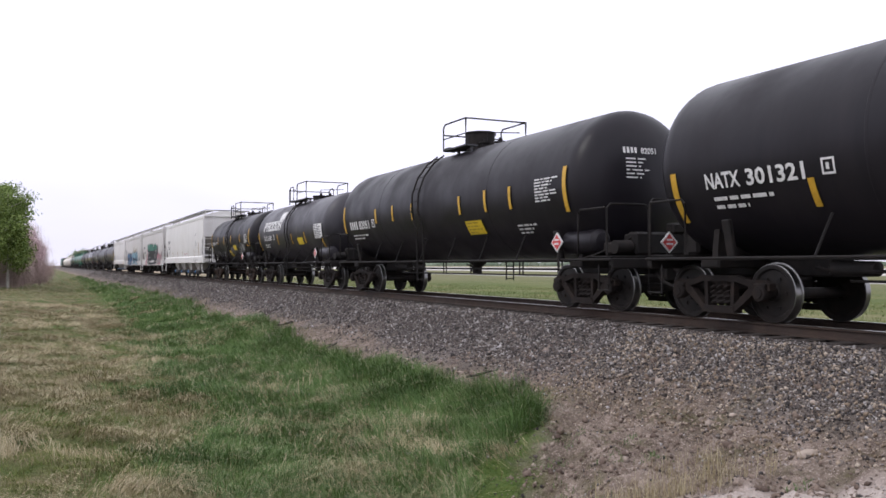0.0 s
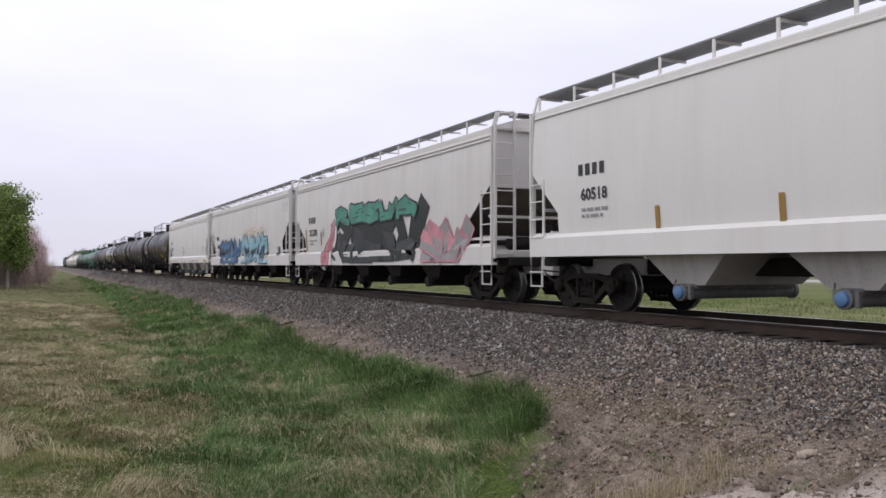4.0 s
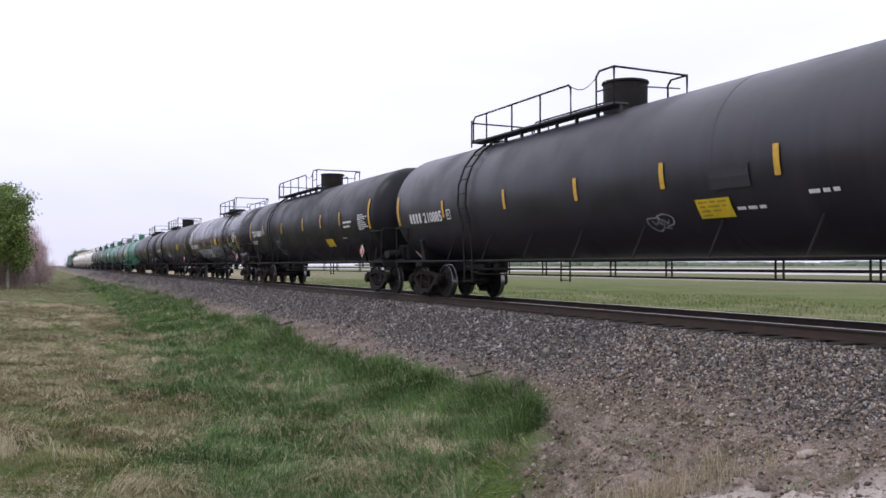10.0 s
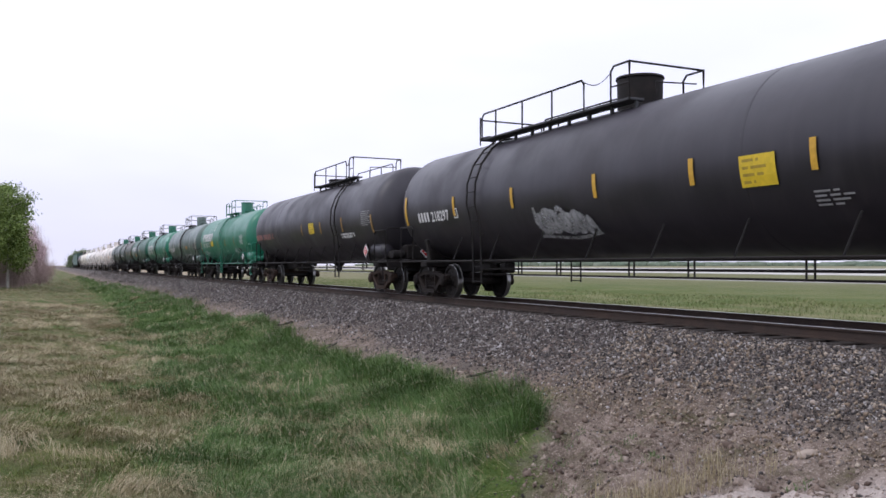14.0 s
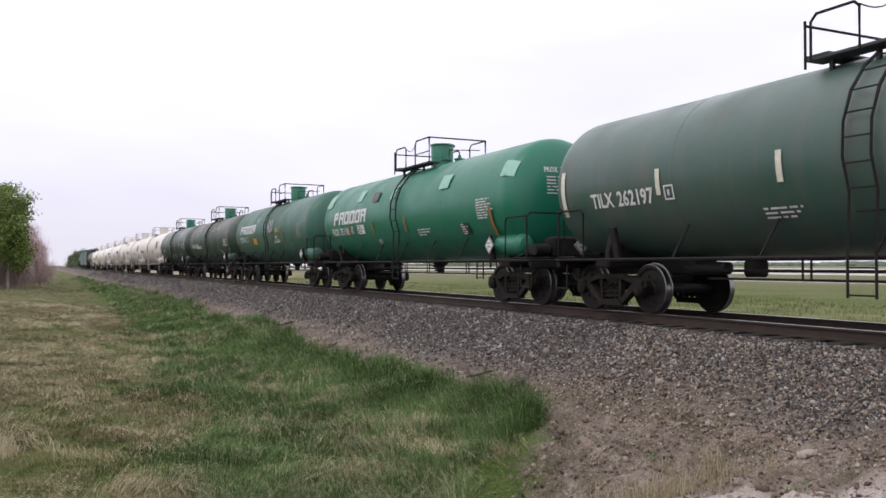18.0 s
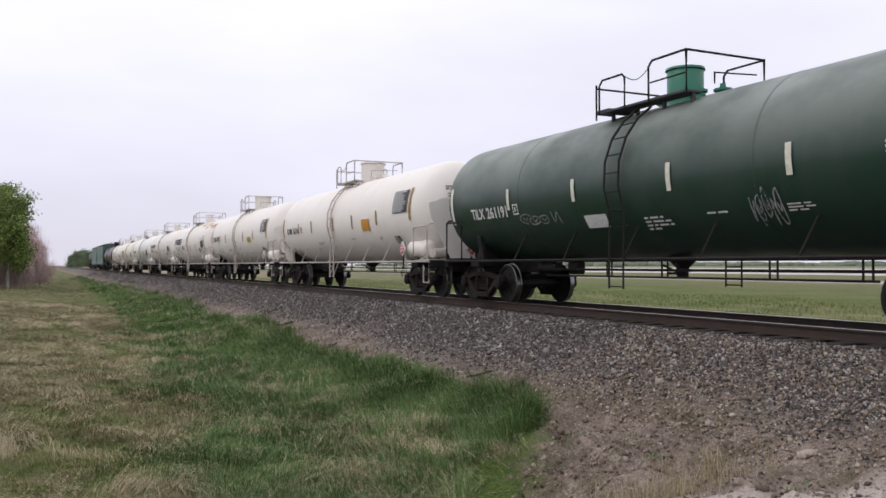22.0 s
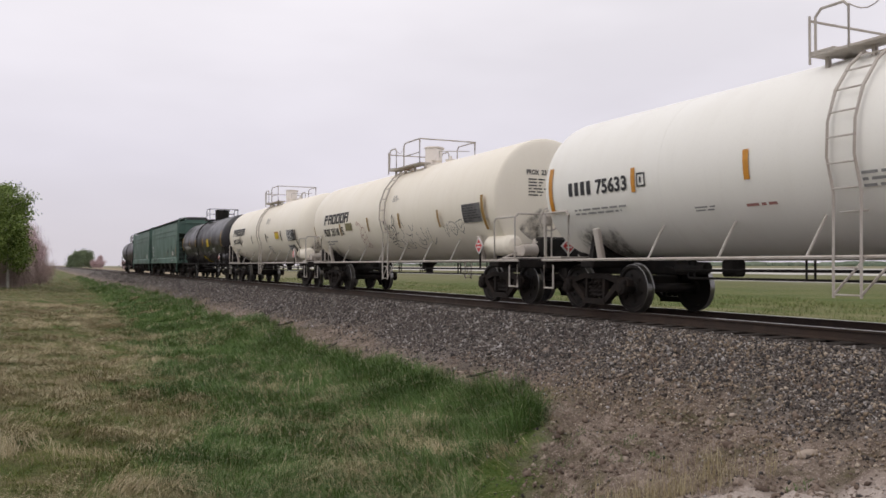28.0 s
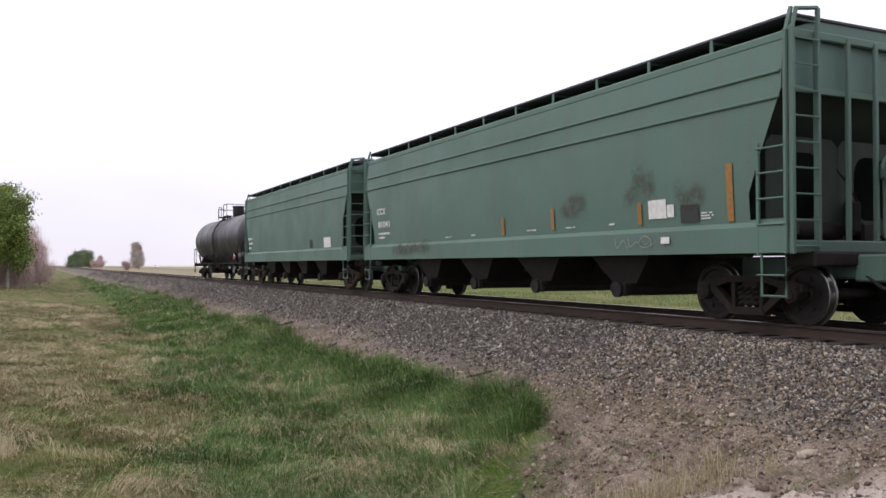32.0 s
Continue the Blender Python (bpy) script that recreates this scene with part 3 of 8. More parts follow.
    for i in range(count):
        y = (i + 0.5) / count * 2 * (ty - 1.2) - (ty - 1.2)
        part("strut", strut, car, at=pose(0, y, 0))
        part("strut", strut, car, at=pose(0, y, 0, 0, 0, 180))

    # corner posts, end rails and sill steps
    def end_rail():
        s = Shape()
        s.tube([(-1.42, half - 1.52, 1.06), (-1.42, half - 1.52, 1.90), (-1.42, half - 1.44, 1.98), (-1.42, half - 0.64, 1.98)], 0.022, 6)
        s.tube([(-1.40, half - 0.62, 1.06), (-1.40, half - 0.62, 1.97), (-1.32, half - 0.60, 2.05), (-0.55, half - 0.54, 2.05), (-0.48, half - 0.54, 1.97), (-0.48, half - 0.54, 1.06)], 0.022, 6)
        s.tube([(-1.38, half - 0.55, 0.9), (-1.38, half - 0.55, 0.42), (-1.38, half - 0.9, 0.42), (-1.38, half - 0.9, 0.9)], 0.018, 6)
        return s.mesh("end_rail", rail_mat)
    er = kept(("end_rail", length, rail_mat.name), end_rail)
    er2 = kept(("end_rail_m", length, rail_mat.name), lambda: mirrored(er))
    for m, turn in ((er, 0), (er2, 0), (er, 180), (er2, 180)):
        part("end_rail", m, car, at=pose(0, 0, 0, 0, 0, turn))
    brake = kept(("brake_wheel", rail_mat.name), lambda: hand_wheel(rail_mat))
    part("brake_stand", brake, car, "hand brake wheel on a post", pose(spec.get("brake", 0.75), -half + 0.56, 1.07 + spec.get("brake_up", 0.0)))
    post = kept(("saddle_post", rail_mat.name), lambda: Shape().box(0, 0, 0, 0.09, 0.16, 0.62, 0.015).mesh("saddle_post", rail_mat))
    for e in (-1, 1):
        for d in (-1, 1):
            part("saddle_post", post, car, at=pose(e * 1.30, d * (ty - 0.5), 1.3, 0, e * 12, 0))

    # pipes and brake gear below
    def pipes():
        s = Shape()
        a = ty - 1.3
        s.tube([(-0.35, -a, 0.86), (-0.35, -a + 0.3, 0.80), (-0.35, a - 0.3, 0.80), (-0.35, a, 0.86)], 0.028, 6)
        s.tube([(-0.35, -a + 0.4, 0.66), (-0.35, a - 0.6, 0.66)], 0.022, 6)
        k = 0
        y = -a + 0.5
        while y < a - 0.5:
            for dy in (0, 0.16):
                s.box(-0.35, y + dy, 0.81, 0.025, 0.025, 0.32)
            y += 2.6 if k % 2 else 1.7
            k += 1
        return s.mesh("brake_pipe", frame_mat)
    part("brake_pipe", kept(("pipes", length, frame_mat.name), pipes), car)

    def brakes():
        s = Shape()
        s.lathe([(-0.4, 0.0), (-0.38, 0.11), (0.34, 0.13), (0.4, 0.08), (0.4, 0.0)], 16, "y", (-0.25, ty - 1.9, 0.84))
        s.box(-0.1, ty - 2.75, 0.84, 0.30, 0.34, 0.30, 0.05)
        return s.mesh("brake_cylinder", frame_mat)
    part("brake_cylinder", kept(("brakes", length, frame_mat.name), brakes), car)
    # valve and slack gear on the end platform
    def valve_gear():
        s = Shape()
        s.box(-0.95, -half + 0.98, 1.22, 0.34, 0.30, 0.24, 0.04)
        s.lathe([(-0.2, 0.0), (-0.19, 0.13), (0.17, 0.14), (0.2, 0.09), (0.2, 0.0)], 14, "x", (-0.95, -half + 0.74, 1.24))
        s.box(-0.62, -half + 0.92, 1.30, 0.18, 0.18, 0.40, 0.03)
        s.tube([(-1.12, -half + 0.98, 1.2), (-1.22, -half + 1.15, 1.12), (-1.22, -half + 1.7, 1.02)], 0.02, 5)
        s.tube([(-0.78, -half + 0.85, 1.36), (-0.6, -half + 0.72, 1.5), (-0.45, -half + 0.72, 1.1)], 0.016, 5)
        return s.mesh("valve_gear", rail_mat)
    part("valve_gear", kept(("valve_gear", length, rail_mat.name), valve_gear), car)
    if spec.get("outlet", True):
        out = kept(("outlet", frame_mat.name), lambda: Shape().lathe([(1.02, 0.0), (1.02, 0.30), (0.94, 0.22), (0.84, 0.12), (0.66, 0.11), (0.66, 0.0)], 14, "z").box(0.0, 0.2, 0.74, 0.08, 0.35, 0.05, 0.01).tube([(-0.6, -0.5, 0.92), (-0.2, -0.2, 0.80), (0.1, 0.3, 0.78), (0.1, 0.7, 0.90)], 0.02, 5).mesh("bottom_outlet", frame_mat))
        part("bottom_outlet", out, car)

    # ladders, platform and dome
    ly = spec.get("ladder", 2.2)

    def stiles():
        pts = [(-1.44, 0, 0.46), (-1.44, 0, 1.0)] + [(-(R + 0.10) * math.cos(b), 0, zc + (R + 0.10) * math.sin(b)) for b in (-0.42, -0.1, 0.2, 0.5, 0.8, 1.05)]
        return Shape().tube(pts, 0.024, 4).mesh("ladder", rail_mat)
    stile = kept(("stiles", R, zc, rail_mat.name), stiles)
    rungs = [(1.44, 0.50), (1.44, 0.86)] + [((R + 0.10) * math.cos(a), zc + (R + 0.10) * math.sin(a)) for a in (-0.60, -0.38, -0.16, 0.06, 0.28, 0.50, 0.72, 0.94)]
    for turn in (0, 180):
        lad = part("ladder", stile, car, at=pose(0, ly, 0, 0, 0, turn) @ Matrix.Translation((0, -0.21, 0)))
        part("stile", stile, lad, at=pose(0, 0.42, 0))
        for x, z in rungs:
            part("rung", rung_mesh(0.42, rail_mat), lad, at=pose(-x, 0.21, z))
        if spec.get("braces"):
            brace = kept(("ladder_brace", rail_mat.name), lambda: Shape().tube([(-1.44, 0, 0.50), (-1.41, -0.48, 1.0)], 0.018, 5).mesh("ladder_brace", rail_mat))
            for dy in (0.0, 0.42):
                part("ladder_brace", brace, lad, at=pose(0, dy, 0))
    top = zc + R
    p0, p1 = spec.get("platform", (-1.0, 1.5))
    hw = spec.get("platform_width", 0.92)
    tall = spec.get("rail_top", 0.69)

    def platform():
        s = Shape()
        for x0, x1 in ((-hw, -0.56), (0.56, hw)):
            s.box((x0 + x1) / 2, (p0 + p1) / 2, top - 0.02, x1 - x0, p1 - p0, 0.05, 0.01)
        s.box(0, p1 - 0.2, top + 0.02, 2 * hw, 0.4, 0.04, 0.01)
        k = 0.0
        while p0 + k < p1:
            for e in (-1, 1):
                s.box(e * (hw - 0.2), p0 + k + 0.05, top - 0.16, 0.06, 0.06, 0.28)
            k += 0.75
        return s.mesh("platform", GRATING if rail_mat is IRON else rail_mat)
    part("platform", kept(("platform", p0, p1, hw, R, zc, rail_mat.name), platform), car)
    b0, b1 = spec.get("guard", (p0, p1))
    r = 0.021
    z0, z1 = top - 0.05, top + tall

    def guard():
        s = Shape()
        s.tube([(-hw, b1, z0), (-hw, b1, z1 - 0.1), (-hw, b1 - 0.1, z1), (-hw, b0, z1), (-hw, b0, z0)], r, 6)
        s.tube([(-hw, b1 - 0.05, z0 + 0.34), (-hw, b0, z0 + 0.34)], r * 0.8, 5)
        return s.mesh("handrail", rail_mat)
    gd = kept(("guard", b0, b1, hw, z1, rail_mat.name), guard)
    gm = kept(("guard_m", b0, b1, hw, z1, rail_mat.name), lambda: mirrored(gd))
    part("handrail", gd, car)
    part("handrail", gm, car)

    def front_rail():
        s = Shape()
        s.tube([(-hw, b0, z1), (hw, b0, z1)], r, 6)
        s.tube([(-hw * 0.3, b0, z0 + 0.2), (-hw * 0.3, b0 + 0.0, z0 + 0.4), (hw * 0.8, b0, z0 + 0.45)], r * 0.7, 5)
        return s.mesh("end_handrail", rail_mat)
    part("end_handrail", kept(("front_rail", b0, hw, z1, rail_mat.name), front_rail), car)
    if p1 - b1 > 0.8:
        def long_guard():
            s = Shape()
            zz = z1 - 0.07
            a, b = spec.get("walk_from", b1 + 0.7), p1
            s.tube([(-hw, a, z0), (-hw, a, zz - 0.08), (-hw, a + 0.08, zz), (-hw, b - 0.2, zz), (-hw, b - 0.1, zz - 0.1), (-hw, b - 0.1, z0)], r, 6)
            k = a + 1.2
            while k < b - 0.6:
                s.tube([(-hw, k, z0), (-hw, k, zz)], r, 5)
                k += 1.25
            s.tube([(-hw, b, z0 - 0.1), (-hw, b, zz - 0.06)], r, 5)
            return s.mesh("walk_handrail", rail_mat)
        lg = kept(("long", spec.get("walk_from"), b1, p1, hw, z1, rail_mat.name), long_guard)
        part("walk_handrail", lg, car)
        part("walk_handrail", kept(("long_m", spec.get("walk_from"), b1, p1, hw, z1, rail_mat.name), lambda: mirrored(lg)), car)
        part("end_handrail", kept(("back_rail", p1, hw, z1, rail_mat.name), lambda: Shape().tube([(-hw, p1, z1 - 0.2), (hw, p1, z1 - 0.2)], r, 5).mesh("end_handrail", rail_mat)), car)
    else:
        part("end_handrail", kept(("rear_rail", b1, hw, z1, rail_mat.name), lambda: Shape().tube([(-hw, b1, z1 - 0.28), (hw, b1, z1 - 0.28)], r, 5).mesh("end_handrail", rail_mat)), car)
    c0, c1 = (b1, spec.get("walk_from", b1 + 0.7)) if p1 - b1 > 0.8 else (b0, b0 - 0.0)
    if c1 - c0 > 0.3:
        chain = kept(("chain", c0, c1, hw, z1), lambda: Shape().tube([(-hw, c0 + (c1 - c0) * k / 6, z1 - 0.12 - 0.14 * math.sin(math.pi * k / 6)) for k in range(7)], 0.010, 4).mesh("safety_chain", rail_mat))
        part("safety_chain", chain, car)
    dr, dh = spec.get("dome", (0.46, 0.44))
    dome_mat = spec.get("dome_paint", IRON)

    def dome():
        s = Shape()
        s.lathe([(top - 0.12, dr * 0.98), (top + dh, dr), (top + dh + 0.02, dr * 0.96), (top + dh + 0.03, 0.0)], 26, "z")
        return s.mesh("dome", dome_mat)
    dm = part("dome", kept(("dome", dr, dh, top, dome_mat.name), dome), car, at=pose(0, spec.get("dome_at", 0.0), 0))
    part("lid", kept(("lid", dr, dh, top, dome_mat.name), lambda: Shape().lathe([(top + dh + 0.02, 0.0), (top + dh + 0.02, dr + 0.03), (top + dh + 0.06, dr + 0.02), (top + dh + 0.085, 0.0)], 26, "z").box(dr + 0.02, 0, top + dh + 0.03, 0.1, 0.14, 0.07, 0.01).mesh("lid", dome_mat)), dm)
    if spec.get("valves", True):
        valve = kept(("valve", top, dome_mat.name), lambda: Shape().lathe([(top - 0.06, 0.13), (top + 0.10, 0.13), (top + 0.12, 0.17), (top + 0.16, 0.17), (top + 0.17, 0.06), (top + 0.26, 0.05), (top + 0.26, 0.0)], 12, "z").mesh("valve", dome_mat))
        for x2, y2 in ((0.22, -0.74), (-0.10, -0.46), (0.15, 0.74)):
            part("valve", valve, car, at=pose(x2, spec.get("dome_at", 0.0) + y2, 0))

    # tape on the far side, placards, and the near side's lettering
    small = kept(("tape", R, zc), lambda: patch(Shape(), tank_surface(R, zc), 0, -0.32, 0.10, 0.46).mesh("reflective_stripe", YELLOW))
    for i in range(6):
        part("reflective_stripe", small, car, at=pose(0, ((i + 0.5) / 3 - 1) * (th - hd - 0.5), 0, 0, 0, 180))
    kind = spec.get("placard", "red")
    if kind:
        pl = kept(("placard", kind), lambda: placard_mesh(RED if kind == "red" else WHITE, WHITE if kind == "red" else GREY_INK))
        part("placard", pl, car, "red and white diamond hazard placard" if kind == "red" else "white diamond hazard placard", pose(-1.46, -(half - 2.2), 1.36))
        facing = kept(("end_placard", kind), lambda: placard_mesh(RED if kind == "red" else WHITE, WHITE if kind == "red" else GREY_INK))
        part("placard", facing, car, "diamond hazard placard on the end platform", pose(-0.15, -half + 0.34, 1.33, 0, 0, 90))
    if spec.get("air_tank", spec.get("valves", True)):
        tank_mat = body
        at = kept(("air_tank", tank_mat.name), lambda: Shape().lathe([(-0.62, 0.0), (-0.58, 0.17), (-0.48, 0.25), (0.48, 0.25), (0.58, 0.17), (0.62, 0.0)], 20, "y").mesh("air_reservoir", tank_mat))
        part("air_reservoir", at, car, at=pose(-1.05, -ty - 0.1, 1.36))
    if spec.get("shield"):
        def shield():
            s = Shape()
            s.prism([(-0.75, 1.08), (0.75, 1.08), (1.36, 2.2), (1.42, 2.6), (1.0, 2.75), (0.0, 2.82), (-1.0, 2.75), (-1.42, 2.6), (-1.36, 2.2)], half - 0.47, half - 0.44, "y")
            return s.mesh("head_shield", body)
        sh = kept(("shield", length, body.name), shield)
        part("head_shield", sh, car)
        part("head_shield", sh, car, at=pose(0, 0, 0, 0, 0, 180))
    ink = INK if rail_mat is WORN_RAIL else WHITE

    def on_head(u, h, lift=0.012):
        k = max(0.02, 1 - (math.hypot(u, h) / R) ** HEAD_P)
        return (u, off - (straight + hd * k ** (1 / HEAD_P)) - lift, zc + h)
    if spec.get("marks"):
        marker = Marker(car, on)
        spec["marks"](marker)
        rear = Marker(car, lambda u, h, lift=0.012: on_head(u, h, lift))
        if marker.named:
            code, body_text, size = marker.named
            if isinstance(code, int):
                rear.bars_for(-0.62, 0.56, code, 0.085, 0.12, ink)
            else:
                rear.words(-0.62, 0.56, 0.34, 0.12, code, ink, "owner_letters", "painted owner's letters")
            rear.words(-0.22, 0.56, 0.075 * len(body_text), 0.12, body_text, ink, "car_number", "painted car number")
        rear.lines("small print on the tank head", ink, -0.58, 0.02, 0.62, 0.48, 6, 0.38, 12)
    return car


def mirrored(me):
    m = me.copy()
    m.transform(Matrix.Diagonal((-1, 1, 1, 1)))
    m.flip_normals()
    return m


def hand_wheel(mat):
    s = Shape()
    s.tube([(0, 0, 0), (0, 0, 1.2)], 0.03, 6)
    s.box(0, -0.06, 1.0, 0.2, 0.16, 0.26, 0.03)
    pts = [(0.26 * math.cos(a), -0.17, 1.02 + 0.26 * math.sin(a)) for a in [2 * math.pi * k / 16 for k in range(17)]]
    s.tube(pts, 0.016, 5)
    for k in range(5):
        a = 2 * math.pi * k / 5
        s.tube([(0, -0.15, 1.02), (0.26 * math.cos(a), -0.17, 1.02 + 0.26 * math.sin(a))], 0.012, 4)
    return s.mesh("brake_stand", mat)


def placard_mesh(face, border):
    s = Shape()
    s.prism([(0, -0.205), (0.205, 0), (0, 0.205), (-0.205, 0)], -0.012, 0.012, "x", 1)
    s.prism([(0, -0.158), (0.158, 0), (0, 0.158), (-0.158, 0)], -0.018, -0.013, "x", 0)
    for h in (-0.02, 0.06):
        s.box(-0.021, 0, h - 0.01, 0.004, 0.15, 0.035, 0, 1)
    s.box(0.03, 0, -0.25, 0.03, 0.05, 0.55, 0, 2)
    return s.mesh("placard", face, border, IRON, smooth=0)


# ---- covered hopper cars ----
def hopper_side(sill_top=1.5):
    def on(u, h, lift=0.012):
        t = (h - 2.8) / 1.3
        x = 1.50 + 0.06 * (1 - t * t)
        return (-(1.582 if h < sill_top - 0.01 else x) - lift, -u, h)
    return on


def hopper_car(spec, length):
    """A covered hopper car round its middle at rail level; -x faces the near side."""
    half = length / 2
    ye = half - 0.85
    body, frame_mat = spec["paint"], spec.get("frame", spec["paint"])
    eave, slope_z, low = spec.get("eave", 4.13), spec.get("slope", 2.85), 1.42
    cut = spec.get("cut", 1.0)
    s0, s1 = spec.get("sill", (1.07, 1.52))
    car = thing("hopper_car", spec["label"], "hopper car", "cars of the freight train")

    def end_y(z):
        return ye - 0.10 - cut * min(1.0, max(0.0, (slope_z - z) / (slope_z - 1.95)))

    def shell():
        zs = sorted({low, 1.7, 1.95, 2.3, 2.55, slope_z, 3.1, 3.4, 3.65, 3.95, eave - 0.02})
        ring = [(-(1.50 + 0.06 * (1 - ((z - 2.8) / 1.3) ** 2)), z) for z in zs]
        ring += [(-1.44, eave + 0.03), (-0.9, eave + 0.20), (-0.4, eave + 0.28)]
        full = ring + [(-x, z) for x, z in ring[::-1]]
        n = len(full)
        s = Shape()
        v = [(x, d * end_y(z), z) for d in (-1, 1) for x, z in full]
        f = [(k, k + 1, n + k + 1, n + k) for k in range(n - 1)] + [(n - 1, 0, n, 2 * n - 1)]
        # sloping end sheets, set back between the side walls
        v += [(x * 0.975, d * (end_y(z) - 1.5 * min(1.0, max(0.0, (slope_z - z) / (slope_z - low)))), z) for d in (-1, 1) for x, z in full]
        for b in (0, n):
            c = b + 2 * n
            f += [(c + k, c + k + 1, c + n - 2 - k, c + n - 1 - k) for k in range(n // 2 - 1)]
            f += [(b + k, b + k + 1, c + k + 1, c + k) for k in range(n - 1)]
        s.add(v, f)
        # grime and painted-in recess shade on the sheets below the slope's top edge
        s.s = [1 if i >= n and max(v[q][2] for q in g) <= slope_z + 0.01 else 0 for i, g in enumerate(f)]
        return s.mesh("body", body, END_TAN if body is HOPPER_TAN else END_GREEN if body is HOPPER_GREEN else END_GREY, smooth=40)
    part("body", kept(("hbody", length, eave, slope_z, cut, body.name), shell), car)
    chord = kept(("chord", length, eave, body.name), lambda: Shape().box(0, 0, 0, 0.07, 2 * ye - 0.14, 0.13, 0.02).mesh("top_chord", body))
    sillm = kept(("hsill", length, s0, s1, frame_mat.name), lambda: Shape().prism([(-0.06, s0), (0.10, s0), (0.10, s0 + 0.06), (0.0, s0 + 0.07), (0.0, s1 - 0.08), (0.10, s1), (0.02, s1 + 0.01), (-0.06, s1 - 0.07)], -ye, ye, "y").mesh("side_sill", frame_mat))
    for e in (-1, 1):
        part("top_chord", chord, car, at=pose(e * 1.475, 0, eave - 0.06))
        part("side_sill", sillm, car, at=pose(e * 1.52, 0, 0, 0, 0, 0 if e < 0 else 180))
    for z in spec.get("ribs", ()):
        rib = kept(("hrib", length, body.name), lambda: Shape().box(0, 0, 0, 0.05, 2 * ye - 0.24, 0.045, 0.01).mesh("rib", body))
        for e in (-1, 1):
            part("rib", rib, car, at=pose(e * (1.50 + 0.06 * (1 - ((z - 2.8) / 1.3) ** 2) + 0.01), 0, z))

    # end frames, ladders, platform
    def end_frame():
        s = Shape()
        for e in (-1, 1):
            s.box(e * 1.50, ye - 0.03, (1.1 + eave) / 2, 0.09, 0.06, eave - 1.1, 0.012)
            s.tube([(e * 1.50, ye - 0.05, eave), (e * 1.40, ye - 0.05, eave + 0.34)], 0.035, 6)
            s.prism([(ye - 0.05, 1.5), (ye - 0.12, 1.5), (ye - cut - 0.1, 1.5), (ye - cut - 0.1, 1.56), (ye - 0.12, 1.56)], e * 1.48 - 0.03, e * 1.48 + 0.03)
        s.box(0, ye - 0.05, eave - 0.02, 3.0, 0.1, 0.12, 0.015)
        s.box(0, ye - 0.04, slope_z, 3.0, 0.06, 0.09, 0.01)
        if body is HOPPER_GREEN:
            for x in (-0.96, -0.30, 0.30, 0.96):
                s.box(x, ye + 0.0, (1.2 + eave) / 2, 0.07, 0.07, eave - 1.2, 0.012)
        else:
            s.box(0, ye - 0.35, 2.05, 2.9, 0.05, 0.07, 0.01)
            s.box(0, ye - 0.62, 1.55, 2.9, 0.05, 0.10, 0.01)
        s.box(0, ye - 0.12, 1.16, 3.05, 0.34, 0.18, 0.02)
        s.box(0, half - 1.7, 0.86, 0.5, 2.6, 0.34, 0.03)
        s.box(0, half - 0.55, 0.85, 0.55, 0.5, 0.4, 0.03)
        s.prism([(ye - 0.5, 1.25), (ye - cut - 0.35, 1.42), (ye - cut - 0.35, 1.3), (ye - 0.5, 1.15)], -1.3, 1.3)
        return s.mesh("end_frame", frame_mat)
    ef = kept(("end_frame", length, eave, cut, slope_z, frame_mat.name), end_frame)

    def web_plate():
        """Inner plate with two rounded openings."""
        s = Shape()
        for x in (-0.75, 0.75):
            ring = [2 * math.pi * (k + 0.5) / 16 for k in range(16)]
            wide = [(x + 0.40 * math.copysign(abs(math.cos(a)) ** 0.6, math.cos(a)), 2.08 + 0.50 * math.copysign(abs(math.sin(a)) ** 0.6, math.sin(a))) for a in ring]
            outer = [(x + 0.745 * max(-1, min(1, 1.5 * math.cos(a))), 2.08 + 0.72 * max(-1, min(1, 1.5 * math.sin(a)))) for a in ring]
            s.add([(p, ye - 0.45 + d, q) for d in (0, 0.02) for p, q in outer + wide], [(k + o, (k + 1) % 16 + o, 16 + (k + 1) % 16 + o, 16 + k + o) for o in (0, 32) for k in range(16)])
        # dark green stands in for the shade inside the open end
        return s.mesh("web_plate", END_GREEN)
    if body is HOPPER_GREEN:
        for turn in (0, 180):
            part("web_plate", kept(("web_plate", length), web_plate), car, at=pose(0, 0, 0, 0, 0, turn))

    def side_ladder():
        s = Shape()
        s.box(-1.56, ye - 0.02, (1.05 + eave) / 2, 0.05, 0.05, eave - 1.05, 0.008)
        s.box(-1.56, ye - 0.52, 1.85, 0.05, 0.05, 1.65, 0.008)
        s.tube([(-1.56, ye - 0.02, 1.05), (-1.56, ye - 0.02, 0.45), (-1.56, ye - 0.46, 0.45), (-1.56, ye - 0.46, 1.05)], 0.018, 5)
        return s.mesh("side_ladder", frame_mat)
    sl = kept(("side_ladder", length, eave, frame_mat.name), side_ladder)
    lad_end = kept(("end_ladder", length, eave, frame_mat.name), lambda: Shape().box(0.98, ye + 0.05, (1.1 + eave + 0.3) / 2, 0.06, 0.06, eave - 0.7, 0.008).box(1.50, ye + 0.05, (1.1 + eave) / 2, 0.07, 0.07, eave - 1.0, 0.008).tube([(1.50, ye + 0.05, eave - 0.02), (1.40, ye + 0.04, eave + 0.30), (0.98, ye + 0.04, eave + 0.36)], 0.033, 6).mesh("end_ladder", frame_mat))
    wide = kept(("hrung", frame_mat.name), lambda: Shape().tube([(-0.25, 0, 0), (0.25, 0, 0)], 0.016, 5).mesh("rung", frame_mat))
